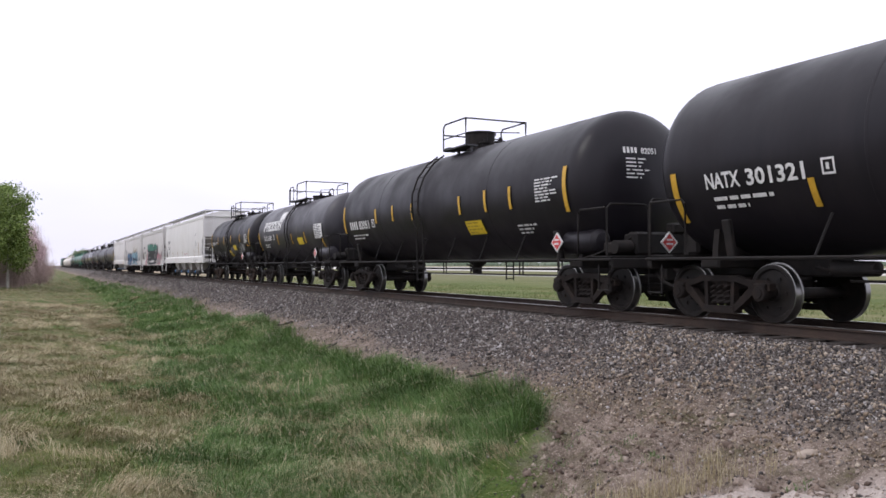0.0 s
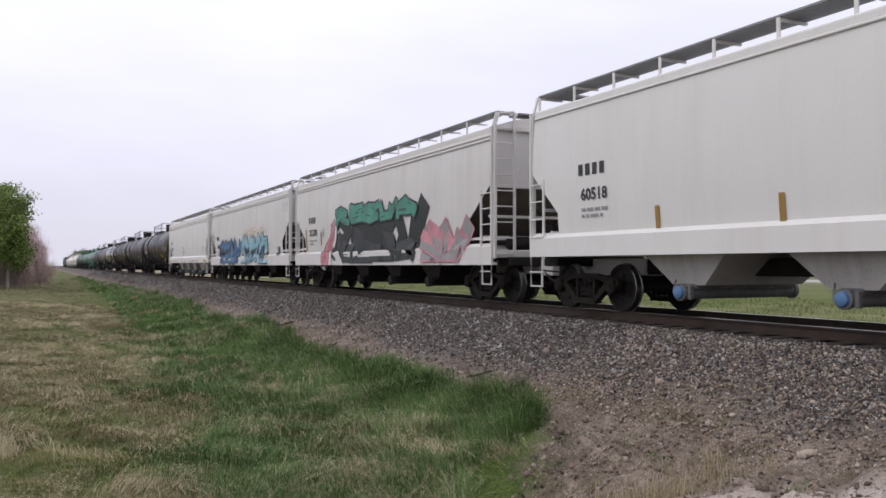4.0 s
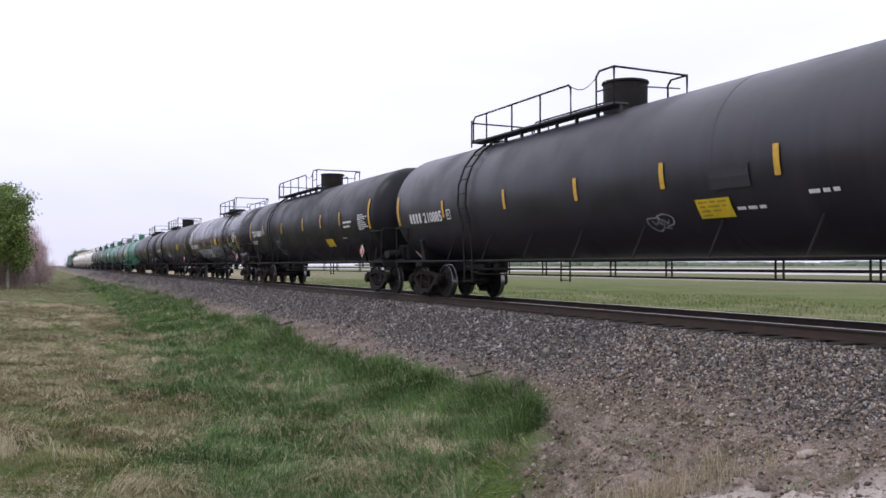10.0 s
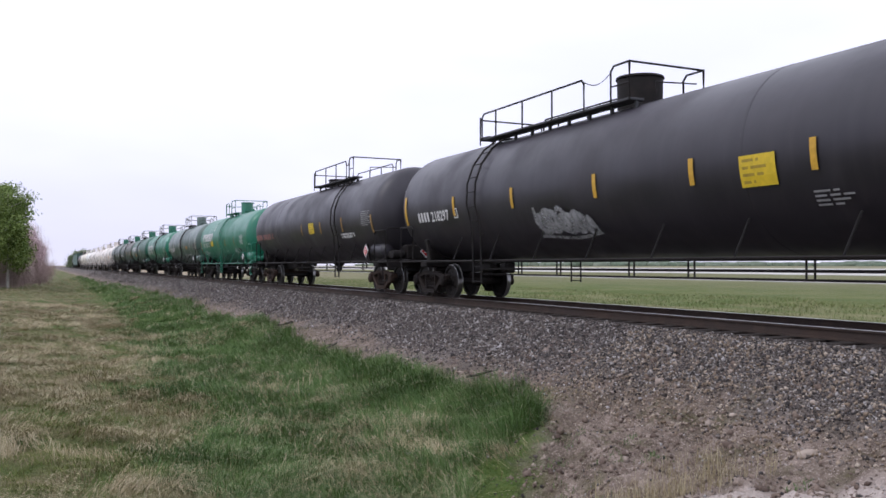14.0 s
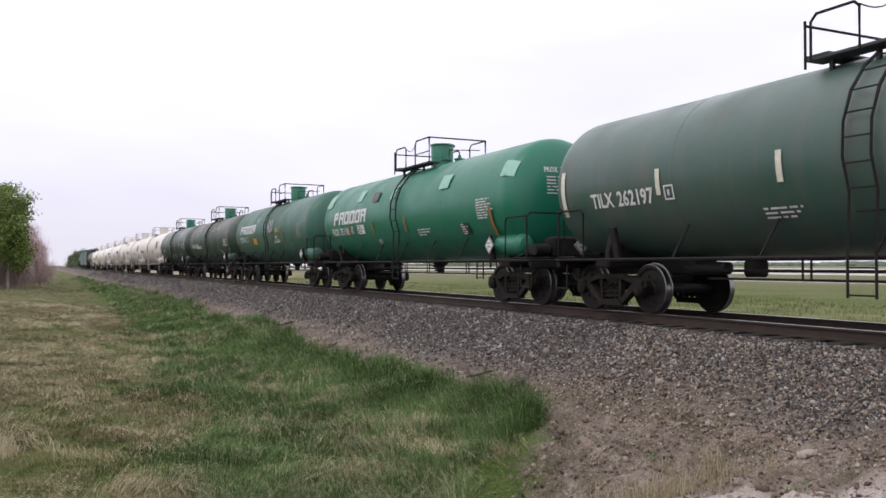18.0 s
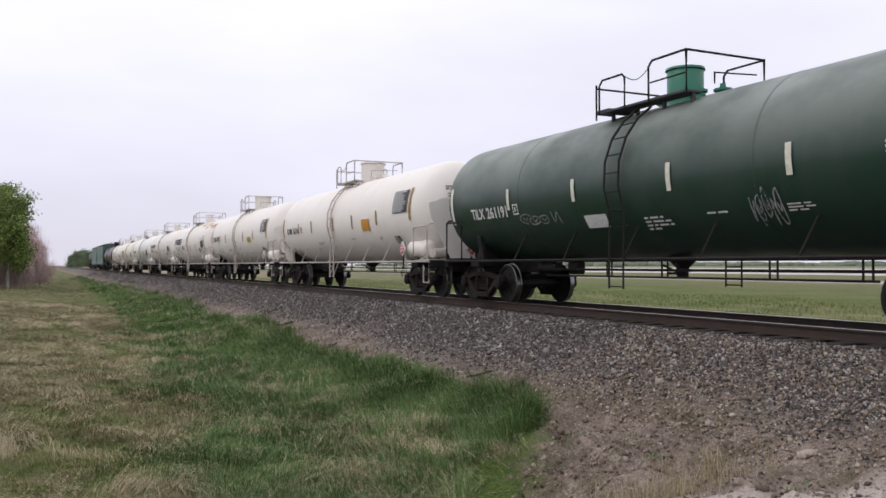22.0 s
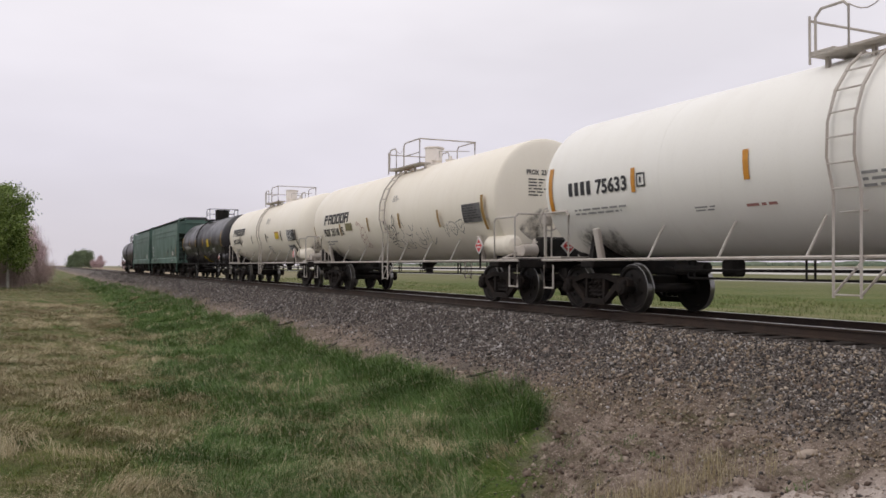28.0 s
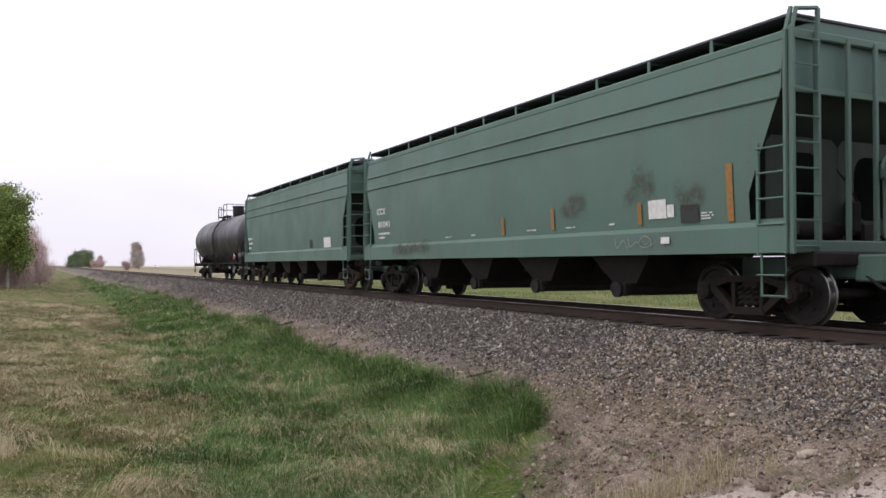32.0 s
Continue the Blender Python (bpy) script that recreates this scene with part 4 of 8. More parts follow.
    for turn in (0, 180):
        part("end_frame", ef, car, at=pose(0, 0, 0, 0, 0, turn))
        a = part("side_ladder", sl, car, at=pose(0, 0, 0, 0, 0, turn))
        for z in (0.75, 1.48, 1.85, 2.22, 2.58):
            part("rung", rung_mesh(0.5, frame_mat, 0.015), a, at=pose(-1.59, ye - 0.27, z))
        b = part("end_ladder", lad_end, car, at=pose(0, 0, 0, 0, 0, turn))
        for k in range(9):
            part("rung", wide, b, at=pose(1.24, ye + 0.08, 1.16 + k * 0.3675))
        d = 1 if turn == 0 else -1
        add_truck(car, d * (half - 2.1), spec.get("iron", TRUCK_IRON))
        part("coupler", kept("coupler", coupler_mesh), car, at=pose(0, d * half, 0, 0, 0, turn))
    slm = kept(("side_ladder_m", length, eave, frame_mat.name), lambda: mirrored(sl))
    for turn in (0, 180):
        a = part("side_ladder", slm, car, at=pose(0, 0, 0, 0, 0, turn))
        for z in (0.75, 1.48, 1.85, 2.22, 2.58):
            part("rung", rung_mesh(0.5, frame_mat, 0.015), a, at=pose(1.59, ye - 0.27, z))
    part("brake_stand", kept(("brake_wheel", frame_mat.name), lambda: hand_wheel(frame_mat)), car, "hand brake wheel on the end frame", pose(0.45, -ye - 0.02, 1.3))

    # brake gear, pipes and reservoir on the end platforms
    def end_gear():
        s = Shape()
        s.box(0, ye - 0.15, 0.98, 2.3, 0.55, 0.22, 0.03)
        if body is not HOPPER_GREY:
            s.lathe([(-0.5, 0.0), (-0.47, 0.13), (-0.4, 0.17), (0.4, 0.17), (0.47, 0.13), (0.5, 0.0)], 16, "x", (0.35, ye - 0.55, 1.42))
        s.box(-0.55, ye - 0.45, 1.38, 0.30, 0.28, 0.34, 0.04)
        s.box(-0.15, ye - 0.30, 1.62, 0.22, 0.20, 0.50, 0.04)
        s.tube([(-0.55, ye - 0.35, 1.25), (-0.75, ye - 0.2, 1.12), (-1.2, ye - 0.15, 1.10)], 0.022, 5)
        s.tube([(-0.15, ye - 0.22, 1.85), (0.1, ye - 0.16, 2.1), (0.4, ye - 0.12, 2.3)], 0.016, 5)
        s.tube([(-1.45, ye + 0.1, 0.80), (-0.7, ye + 0.16, 0.74), (-0.1, ye + 0.3, 0.92)], 0.018, 5)
        return s.mesh("end_gear", IRON)
    gear = kept(("end_gear", length, body.name), end_gear)
    for turn in (0, 180):
        part("end_gear", gear, car, "dark brake gear and pipes", pose(0, 0, 0, 0, 0, turn))

    # roof walk and hatches
    board_z = spec.get("board", eave + 0.36)
    bw0 = 0.36 if spec.get("slim_board") else 0.58
    board = kept(("board", length, bw0, spec.get("dark_board", False)), lambda: Shape().box(0, 0, 0, bw0, 2 * ye - 0.1, 0.045, 0.01).mesh("running_board", GRATING if spec.get("dark_board") else GALV))
    brm = kept(("bracket", eave, board_z, body.name), lambda: Shape().box(-1.385, 0, (eave + board_z) / 2, 0.025, 0.07, board_z - eave + 0.04, 0.006).box(-1.1, 0, board_z - 0.045, 0.58, 0.05, 0.04).mesh("board_bracket", body))
    for e in (0, 180):
        part("running_board", board, car, at=pose((-1.40 + bw0 / 2) * (1 if e == 0 else -1), 0, board_z))
        n = int(2 * ye / (1.45 if body is HOPPER_GREEN or spec.get("slim_board") else 1.25))
        for k in range(n + 1):
            part("board_bracket", brm, car, at=pose(0, -ye + 0.1 + k * (2 * ye - 0.2) / n, 0, 0, 0, e))
    for d in (-1, 1):
        xb = kept(("crossboard", spec.get("dark_board", False)), lambda: Shape().box(0, 0, 0, 1.56, 0.5, 0.045, 0.01).mesh("cross_board", GRATING if spec.get("dark_board") else GALV))
        part("cross_board", xb, car, at=pose(0, d * (ye - 0.32), board_z))
    dark = spec.get("dark_board")
    hatch = kept(("hatch", length, body.name), lambda: Shape().box(0, 0, 0, 1.5 if dark else 0.55, (2 * ye - 1.6) / 4 - 0.06, 0.26 if dark else 0.16, 0.03).mesh("hatch_cover", GRATING if dark else body))
    for k in range(4):
        part("hatch_cover", hatch, car, at=pose(0, -ye + 0.8 + (k + 0.5) * (2 * ye - 1.6) / 4, eave + 0.33))

    # bays and outlets
    bays = spec.get("bays", 4)
    span = 2 * (half - 2.1 - 1.5)
    bw = span / bays
    bay_low = spec.get("bay_low", 0.50)
    # bay_paint holds the shade under the body: END_GREY dimmed, IRON near black
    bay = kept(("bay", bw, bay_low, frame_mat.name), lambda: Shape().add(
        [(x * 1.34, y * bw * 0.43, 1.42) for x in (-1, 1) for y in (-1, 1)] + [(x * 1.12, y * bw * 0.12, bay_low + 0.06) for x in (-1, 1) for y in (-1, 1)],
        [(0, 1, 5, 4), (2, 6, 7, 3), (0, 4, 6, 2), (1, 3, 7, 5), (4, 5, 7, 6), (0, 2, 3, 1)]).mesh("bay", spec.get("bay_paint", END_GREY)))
    pipe = kept(("outlet_pipe", bay_low, spec.get("pipe_paint", IRON).name), lambda: Shape().lathe([(-1.32, 0.0), (-1.32, 0.145), (-1.24, 0.145), (-1.24, 0.12), (1.24, 0.12), (1.24, 0.145), (1.32, 0.145), (1.32, 0.0)], 18, "x").box(0, 0, 0.09, 2.3, 0.36, 0.12, 0.03)
                .tube([(-1.20, 0.22, 0.20), (-1.30, 0.16, 0.06), (-1.36, 0.10, -0.02)], 0.018, 5).box(-1.22, -0.16, 0.0, 0.10, 0.07, 0.24, 0.015).mesh("outlet_pipe", spec.get("pipe_paint", IRON)))
    cap = kept("outlet_cap", lambda: Shape().lathe([(-1.39, 0.0), (-1.39, 0.07), (-1.37, 0.10), (-1.32, 0.11), (-1.32, 0.0)], 14, "x").mesh("outlet_cap", BLUE))
    for k in range(bays):
        y = -span / 2 + (k + 0.5) * bw
        part("bay", bay, car, at=pose(0, y, 0))
        o = part("outlet_pipe", pipe, car, at=pose(0, y, bay_low - 0.06))
        if spec.get("caps"):
            part("outlet_cap", cap, o, "blue outlet cap")
    if spec.get("loops"):
        loop = kept(("tow_loop", frame_mat.name), lambda: Shape().tube([(0, 0.085 * math.sin(a), -0.12 * math.cos(a)) for a in [2 * math.pi * k / 14 for k in range(15)]], 0.03, 6).mesh("tow_loop", frame_mat))
        for e in (-1, 1):
            for d in (-1, 1):
                part("tow_loop", loop, car, at=pose(e * 1.56, d * (ye - 1.25), s0 - 0.05))
    cs = kept(("centre_sill", length), lambda: Shape().box(0, 0, 0.86, 0.4, length - 5, 0.3, 0.03).mesh("centre_sill", IRON))
    part("centre_sill", cs, car)

    # lettering; the far side has tape alone
    tm = kept(("htape", AMBER.name), lambda: Shape().box(0, 0, 0, 0.006, 0.11, 0.42).mesh("reflective_stripe", AMBER))
    for k in range(6):
        part("reflective_stripe", tm, car, at=pose(1.552, -ye + 1.9 + k * (2 * ye - 3.8) / 5, 1.80, 0, 2.0, 0))
    if spec.get("marks"):
        side = hopper_side(s1)
        spec["marks"](Marker(car, lambda u, h, lift=0.012: side(u - spec.get("front", 0.0) / 2, h, lift)))
    return car


# ---- lettering of the single cars ----
class Marker:
    """Lays the paint marks on the near side of one car."""

    def __init__(self, car, surface):
        self.car, self.surface, self.lift, self.named = car, surface, 0.010, None

    def on(self):
        self.lift += 0.0016
        lift, base = self.lift, self.surface
        return lambda u, h: base(u, h, lift)

    def put(self, name, label, mat, shape):
        part(name, shape.mesh(name, mat, smooth=0), self.car, label)

    def number(self, u, h, w, size, body, mat, code, square=True):
        """Owner's letters (plain bars where code is a count), then the car's number, fitted to a width; behind them a boxed mark."""
        self.named = (code, body, size)
        n = code if isinstance(code, int) else len(code)
        k = w / ((n * 0.74 + 0.30 + len(body) * 0.74) * size)
        if n is code:
            self.bars_for(u, h, n, 0.74 * size * k, size, mat)
        else:
            self.words(u, h, n * 0.70 * size * k, size, code, mat, "owner_letters", "painted owner's letters")
        self.words(u + (n * 0.74 + 0.34) * size * k, h, len(body) * 0.69 * size * k, size, body, mat, "car_number", "painted car number")
        if not square:
            return
        on, sq, q = self.on(), Shape(), size * 0.95
        for p, r, ww, gg in ((0, 0, 0.03, q), (q * 0.8, 0, 0.03, q), (0, 0, q * 0.8, 0.03), (0, q - 0.03, q * 0.8, 0.03), (q * 0.32, q * 0.3, 0.05, q * 0.4)):
            patch(sq, on, u + w + 0.22 + p, h + 0.02 + r, ww, gg, rows=2)
        self.put("test_square", "outlined square with a mark", mat, sq)

    def bars_for(self, u, h, count, pitch, size, mat):
        """Letters as plain upright bars, each a piece of its own."""
        on = self.on()
        for i in range(count):
            self.put("painted_bar", "plain painted bar", mat, patch(Shape(), on, u + i * pitch, h, pitch * 0.62, size))

    def stacked_number(self, u, h, w, size, u2, h2, w2, body, mat, code=4):
        if code == 4:
            self.bars_for(u, h, 4, w / 4, size, mat)
        else:
            self.words(u, h, w, size, code, mat, "owner_letters", "painted owner's letters")
        on = self.on()
        self.words(u2, h2, w2, size, body, mat, "car_number", "painted car number")
        self.put("small_print", "rows of small painted print", GREY_INK if mat is INK else mat, bars(Shape(), on, u2, h2 - 0.22, w2, 2, 0.12, 0.06, 3))

    def stripe(self, u, h, g, mat):
        self.put("reflective_stripe", "upright strip of reflective tape", mat, patch(Shape(), self.on(), u, h, 0.11 if g < 0.7 else 0.13, g))

    def plate(self, u, h, w, g, mat, label):
        self.put("notice_plate", label, mat, patch(Shape(), self.on(), u, h, w, g, 0.0, None, 2))
        if mat is SIGN_YELLOW and w > 0.5 and g > 0.3:
            self.lines("rows of small painted print", PLATE_INK, u + 0.06, h, w - 0.12, g, 4, 0.4, int(abs(u) * 37) + 1)

    def lines(self, label, mat, u, h, w, g, count, fill, seed):
        """Small print, one row after the other."""
        on, pitch = self.on(), g / (count + 0.4)
        for k in range(count):
            self.put("print_line", "row of small painted print", mat, bars(Shape(), on, u, h + g - pitch * (k + 0.9), w if k < count - 1 else w * 0.75, 1, pitch, pitch * fill, seed + k))

    def stain(self, u, h, w, g, mat):
        """A thin stain of uneven outline."""
        on, s, r = self.on(), Shape(), random.Random(int(abs(u + h) * 977))
        blobs = [(r.uniform(0.12, 0.88), r.gauss(0.45, 0.16), r.uniform(0.10, 0.26), r.uniform(0.18, 0.42)) for _ in range(int(6 + 3 * w))]
        nu, nh = max(6, int(w / 0.12)), max(6, int(g / 0.12))
        spots = [(i / nu, j / nh) for j in range(nh + 1) for i in range(nu + 1)]
        s.add([on(u + w * p, h + g * q) for p, q in spots], [(j * (nu + 1) + i, j * (nu + 1) + i + 1, (j + 1) * (nu + 1) + i + 1, (j + 1) * (nu + 1) + i) for j in range(nh) for i in range(nu)])
        rim = [min(1.0, 7 * min(p, 1 - p), 5 * min(q, 1 - q)) for p, q in spots]
        fade = [m * min(1.0, sum(max(0.0, 1 - ((p - a) / c) ** 2 - ((q - b) / d) ** 2) for a, b, c, d in blobs)) for m, (p, q) in zip(rim, spots)]
        me = s.mesh("stain", mat, smooth=0)
        me.attributes.new("fade", "FLOAT", "POINT").data.foreach_set("value", fade)
        part("stain", me, self.car, "thin uneven stain")

    def rows(self, u, h, w, g, lines, mat):
        self.lines("rows of small painted print", GREY_INK if mat is INK else mat, u, h, w, g, lines, 0.45, int(abs(u) * 97) + lines)

    def table(self, u, h, w, g, ink, ground_mat):
        if ground_mat:
            self.put("notice_panel", "painted panel behind small print", ground_mat, patch(Shape(), self.on(), u, h, w, g, 0.0, None, 2))
        lines = max(2, int(g / 0.062))
        self.lines("table of small painted print", ink, u + 0.03, h, w - 0.06, g, lines, 0.5, int(abs(u) * 53) + 2)

    def firm_badge(self, u, h, w, g, mat):
        on = self.on()
        for i in range(6):
            self.put("firm_mark", "slanted block shape of a firm's mark", mat, badge(Shape(), on, u, h, w * 0.97, g, g * 0.26, i))

    def words(self, u, h, w, size, body, mat, name="painted_words", label="small painted words"):
        v, f = glyphs(body, 1.0)
        a, c = max(p[0] for p in v), min(p[0] for p in v)
        base, lift = self.surface, self.lift + 0.002 + max(0.0, size - 0.25) * 0.09
        self.lift += 0.0016
        self.put(name, label, mat, lay(Shape(), ([((p[0] - c) / (a - c) * w, p[1] / 0.98 * size) for p in v], f), lambda q, r: base(q, r, lift), u, h))

    def tag(self, u, h, w, g, count, mat, width):
        self.put("graffiti_tag", "quick sprayed tag of loops", mat, scrawl(self.on(), u, h, w, g, max(2, int(count * 0.65)), int(abs(u) * 71) + count, width * (0.5 if mat in (INK, GREY_INK) else 0.75)))
        if count > 8 and w > 1.0 and mat is SPRAY_WHITE:
            self.put("graffiti_tag", "second layer of sprayed loops", mat, scrawl(self.on(), u + w * 0.05, h + g * 0.2, w * 0.85, g * 0.75, count // 2, int(abs(u) * 31) + 1, width * 1.1))

    def letters_sprayed(self, u, h, w, g, count, seed, fill_mat, line_mat):
        lines = [spray_letters(self.on(), u, h, w, g, count, seed, extra) for extra in (0.11, 0.0)]
        for q in lines[0][0]:
            self.put("graffiti_outline", "dark sprayed outline of a letter", line_mat, q)
        for q in lines[1][0]:
            self.put("graffiti_letter", "large sprayed letter shape", fill_mat, q)
        for q in spray_letters(self.on(), u, h, w, g, count, seed, 0.0)[1]:
            self.put("graffiti_detail", "thin sprayed inner lines", line_mat, q)

    def blob(self, pts, mat, name="graffiti_shape", label="rounded sprayed shape"):
        """A rounded filled outline, laid in narrow rows."""
        on, s, ring = self.on(), Shape(), smooth_path(list(pts) + [pts[0]], 6)
        low, high = min(p[1] for p in ring), max(p[1] for p in ring)
        rows = max(4, int((high - low) / 0.02))
        for k in range(rows):
            h0, h1 = low + (high - low) * k / rows, low + (high - low) * (k + 1) / rows
            m = (h0 + h1) / 2
            cuts = sorted(a[0] + (b[0] - a[0]) * (m - a[1]) / (b[1] - a[1]) for a, b in zip(ring, ring[1:]) if (a[1] - m) * (b[1] - m) < 0)
            for a, b in zip(cuts[::2], cuts[1::2]):
                patch(s, on, a, h0, b - a, h1 - h0, rows=1)
        self.put(name, label, mat, s)

    def drawn(self, lines, mat, width, label):
        """Sprayed lines, each through a few points."""
        for pts in lines:
            self.put("graffiti_line", label, mat, stroke_shape(self.on(), pts, width))

    def spiked_tag(self, u, h, w, g, seed):
        """A dense sprayed tag: lumpy shapes, flying strokes and dark inner lines."""
        r = random.Random(seed)
        for k in range(4):
            cu, ch, ru, rh = u + w * (0.2 + 0.2 * k), h + g * r.uniform(0.42, 0.6), w * r.uniform(0.13, 0.18), g * r.uniform(0.28, 0.44)
            self.blob([(cu + ru * r.uniform(0.6, 1.25) * math.cos(a), ch + rh * r.uniform(0.6, 1.15) * math.sin(a)) for a in [0.52 * j for j in range(12)]], SPRAY_WHITE, "graffiti_shape", "lumpy white sprayed shape")
        rays = [0.3 * j + r.uniform(-0.1, 0.1) for j in range(21)]
        self.drawn([[(u + w * (0.5 + q * math.cos(a) * 0.5), h + g * (0.5 + q * math.sin(a) * 0.5)) for q in (0.35, 0.7, r.uniform(0.85, 1.08))] for a in rays], SPRAY_WHITE, 0.055, "flying white sprayed stroke")
        self.drawn([[(u + w * (0.14 + 0.13 * j), h + g * r.uniform(0.62, 0.8)), (u + w * (0.17 + 0.13 * j), h + g * r.uniform(0.4, 0.5)), (u + w * (0.22 + 0.13 * j), h + g * r.uniform(0.55, 0.7)), (u + w * (0.2 + 0.13 * j), h + g * r.uniform(0.2, 0.35))] for j in range(6)], INK, 0.035, "dark inner line of a tag")

    def ring_mark(self, u, h, w, g, mat):
        on, s = self.on(), Shape()
        for cu, ch, r in ((0.36, 0.36, 0.34), (0.62, 0.34, 0.36)):
            pts = [(u + w * (cu + r * math.cos(a)), h + g * (ch + r * math.sin(a))) for a in [0.5 + 5.6 * k / 16 for k in range(17)]]
            stroke(s, on, pts, 0.05)
        stroke(s, on, [(u + w * 0.1, h + g * 0.6), (u + w * 0.02, h + g * 0.95)], 0.05)
        stroke(s, on, [(u + w * 0.8, h + g * 0.62), (u + w * 0.95, h + g * 0.9)], 0.05)
        self.put("graffiti_tag", "sprayed white double ring", mat, s)

    def word_band(self, u, h, w, g):
        """A sprayed white band with one dark word on it."""
        self.put("graffiti_band", "sprayed white band", SPRAY_SOLID, patch(Shape(), self.on(), u, h, w, g, 0.08, None, 8))
        self.lift += 0.012
        on, s = self.on(), Shape()
        forms = {"H": (((0, 0), (0.1, 1)), ((0.65, 0), (0.75, 1)), ((0.05, 0.5), (0.7, 0.5))), "I": (((0.3, 0), (0.4, 1)), ((0.05, 0.02), (0.6, 0.02)), ((0.1, 0.98), (0.65, 0.98))),
                 "C": (((0.7, 0.95), (0.12, 0.98), (0.02, 0.03), (0.62, 0.03)),), "U": (((0.1, 1), (0.02, 0.04), (0.6, 0.04), (0.72, 1)),), "P": (((0, 0), (0.1, 0.97), (0.72, 0.97), (0.68, 0.45), (0.06, 0.45)),)}
        step = w * 0.66 / 6
        for k, letter in enumerate("HICCUP"):
            for line in forms[letter]:
                stroke(s, on, [(u + 0.15 + (k + a * 0.9) * step, h + g * (0.14 + 0.68 * b)) for a, b in line], 0.085)
        self.put("graffiti_word", "dark sprayed word on a white band", INK, s)

    def oval_emblem(self, u, h, w, g):
        on, s = self.on(), Shape()
        pts = [(u + w * (0.5 + 0.5 * math.cos(a)), h + g * (0.5 + 0.5 * math.sin(a))) for a in [2 * math.pi * k / 20 for k in range(21)]]
        stroke(s, on, pts, 0.11)
        stroke(s, on, [(u + w * 0.42, h + g * 0.82), (u + w * 0.36, h + g * 0.55), (u + w * 0.3, h + g * 0.3)], 0.13)
        stroke(s, on, [(u + w * 0.75, h + g * 0.7), (u + w * 0.72, h + g * 0.35)], 0.11)
        stroke(s, on, [(u + w * 0.3, h + g * 0.25), (u + w * 0.7, h + g * 0.3)], 0.14)
        stroke(s, on, [(u + w * 0.35, h + g * 0.4), (u + w * 0.5, h + g * 0.22), (u + w * 0.68, h + g * 0.42)], 0.07)
        self.put("graffiti_emblem", "white sprayed oval emblem", SPRAY_WHITE, s)


# ---- paint marks of each car, by its place in the train ----


def marks_01(m):
    m.number(-6.96, -0.47, 1.97, 0.24, "301321", WHITE, "NATX")
    m.stripe(-7.73, -1.03, 0.87, YELLOW)
    m.stripe(-5.03, -0.90, 0.43, YELLOW)
    m.rows(-6.85, -0.88, 1.63, 0.33, 2, WHITE)


def marks_02(m):
    m.number(-6.60, -0.48, 1.83, 0.26, "82051", WHITE, 4)
    m.stripe(-7.19, -0.59, 0.90, YELLOW)
    m.stripe(-4.20, -0.36, 0.45, YELLOW)
    m.stripe(-2.81, -0.35, 0.46, YELLOW)
    m.stripe(-1.36, -0.39, 0.47, YELLOW)
    m.stripe(1.61, -0.40, 0.46, YELLOW)
    m.stripe(2.96, -0.40, 0.50, YELLOW)
    m.stripe(4.12, -0.41, 0.50, YELLOW)
    m.stripe(6.29, -0.60, 0.92, YELLOW)
    m.plate(1.82, -0.95, 0.85, 0.37, SIGN_YELLOW, "yellow notice plate")
    m.table(5.22, -0.36, 1.02, 0.53, WHITE, None)
    m.rows(4.23, -1.06, 0.86, 0.32, 3, WHITE)
    m.rows(-6.48, -0.87, 1.44, 0.26, 2, WHITE)


def marks_03(m):
    m.firm_badge(-4.65, 0.08, 3.26, 0.44, WHITE)
    m.plate(-2.04, 0.53, 0.78, 0.41, WHITE, "white slanted flag mark")
    m.number(-4.54, -0.36, 1.45, 0.24, "61400", WHITE, "PROX")
    m.stripe(-5.63, -0.80, 0.87, YELLOW)
    m.stripe(-2.18, -0.58, 0.47, YELLOW)
    m.stripe(0.14, -0.61, 0.46, YELLOW)
    m.stripe(2.11, -0.61, 0.46, YELLOW)
    m.stripe(4.34, -0.85, 0.84, YELLOW)
    m.plate(1.06, -0.65, 0.78, 0.30, SIGN_YELLOW, "yellow notice plate")
    m.table(3.55, -0.45, 1.02, 0.55, INK, WHITE)
    m.rows(-4.53, -0.72, 1.42, 0.24, 2, WHITE)


def marks_04(m):
    m.number(-5.10, -0.31, 1.60, 0.22, "1977", SPRAY_SOLID, 4, False)
    m.stripe(-5.42, -0.70, 1.08, YELLOW)
    m.stripe(-3.36, -0.25, 0.45, YELLOW)
    m.stripe(-1.64, -0.28, 0.45, YELLOW)
    m.stripe(0.38, -0.31, 0.49, YELLOW)
    m.stripe(2.70, -0.26, 0.44, YELLOW)
    m.stripe(4.86, -0.54, 0.92, YELLOW)
    m.plate(-0.70, -1.08, 0.60, 0.41, SIGN_YELLOW, "yellow notice plate")
    m.plate(0.85, -0.68, 0.76, 0.29, SIGN_YELLOW, "yellow notice plate")
    m.plate(4.35, -0.51, 0.34, 0.13, ORANGE, "orange notice plate")
    m.table(3.84, -0.37, 1.01, 0.51, WHITE, None)
    m.tag(-0.24, -1.16, 1.12, 0.84, 5, SPRAY_WHITE, 0.06)
    m.tag(1.55, -1.24, 1.61, 1.07, 8, SPRAY_WHITE, 0.06)
    m.tag(-4.03, -0.99, 2.10, 0.44, 5, SPRAY_WHITE, 0.05)
    m.plate(3.12, -0.71, 0.46, 0.33, GREY_INK, "small square panel")


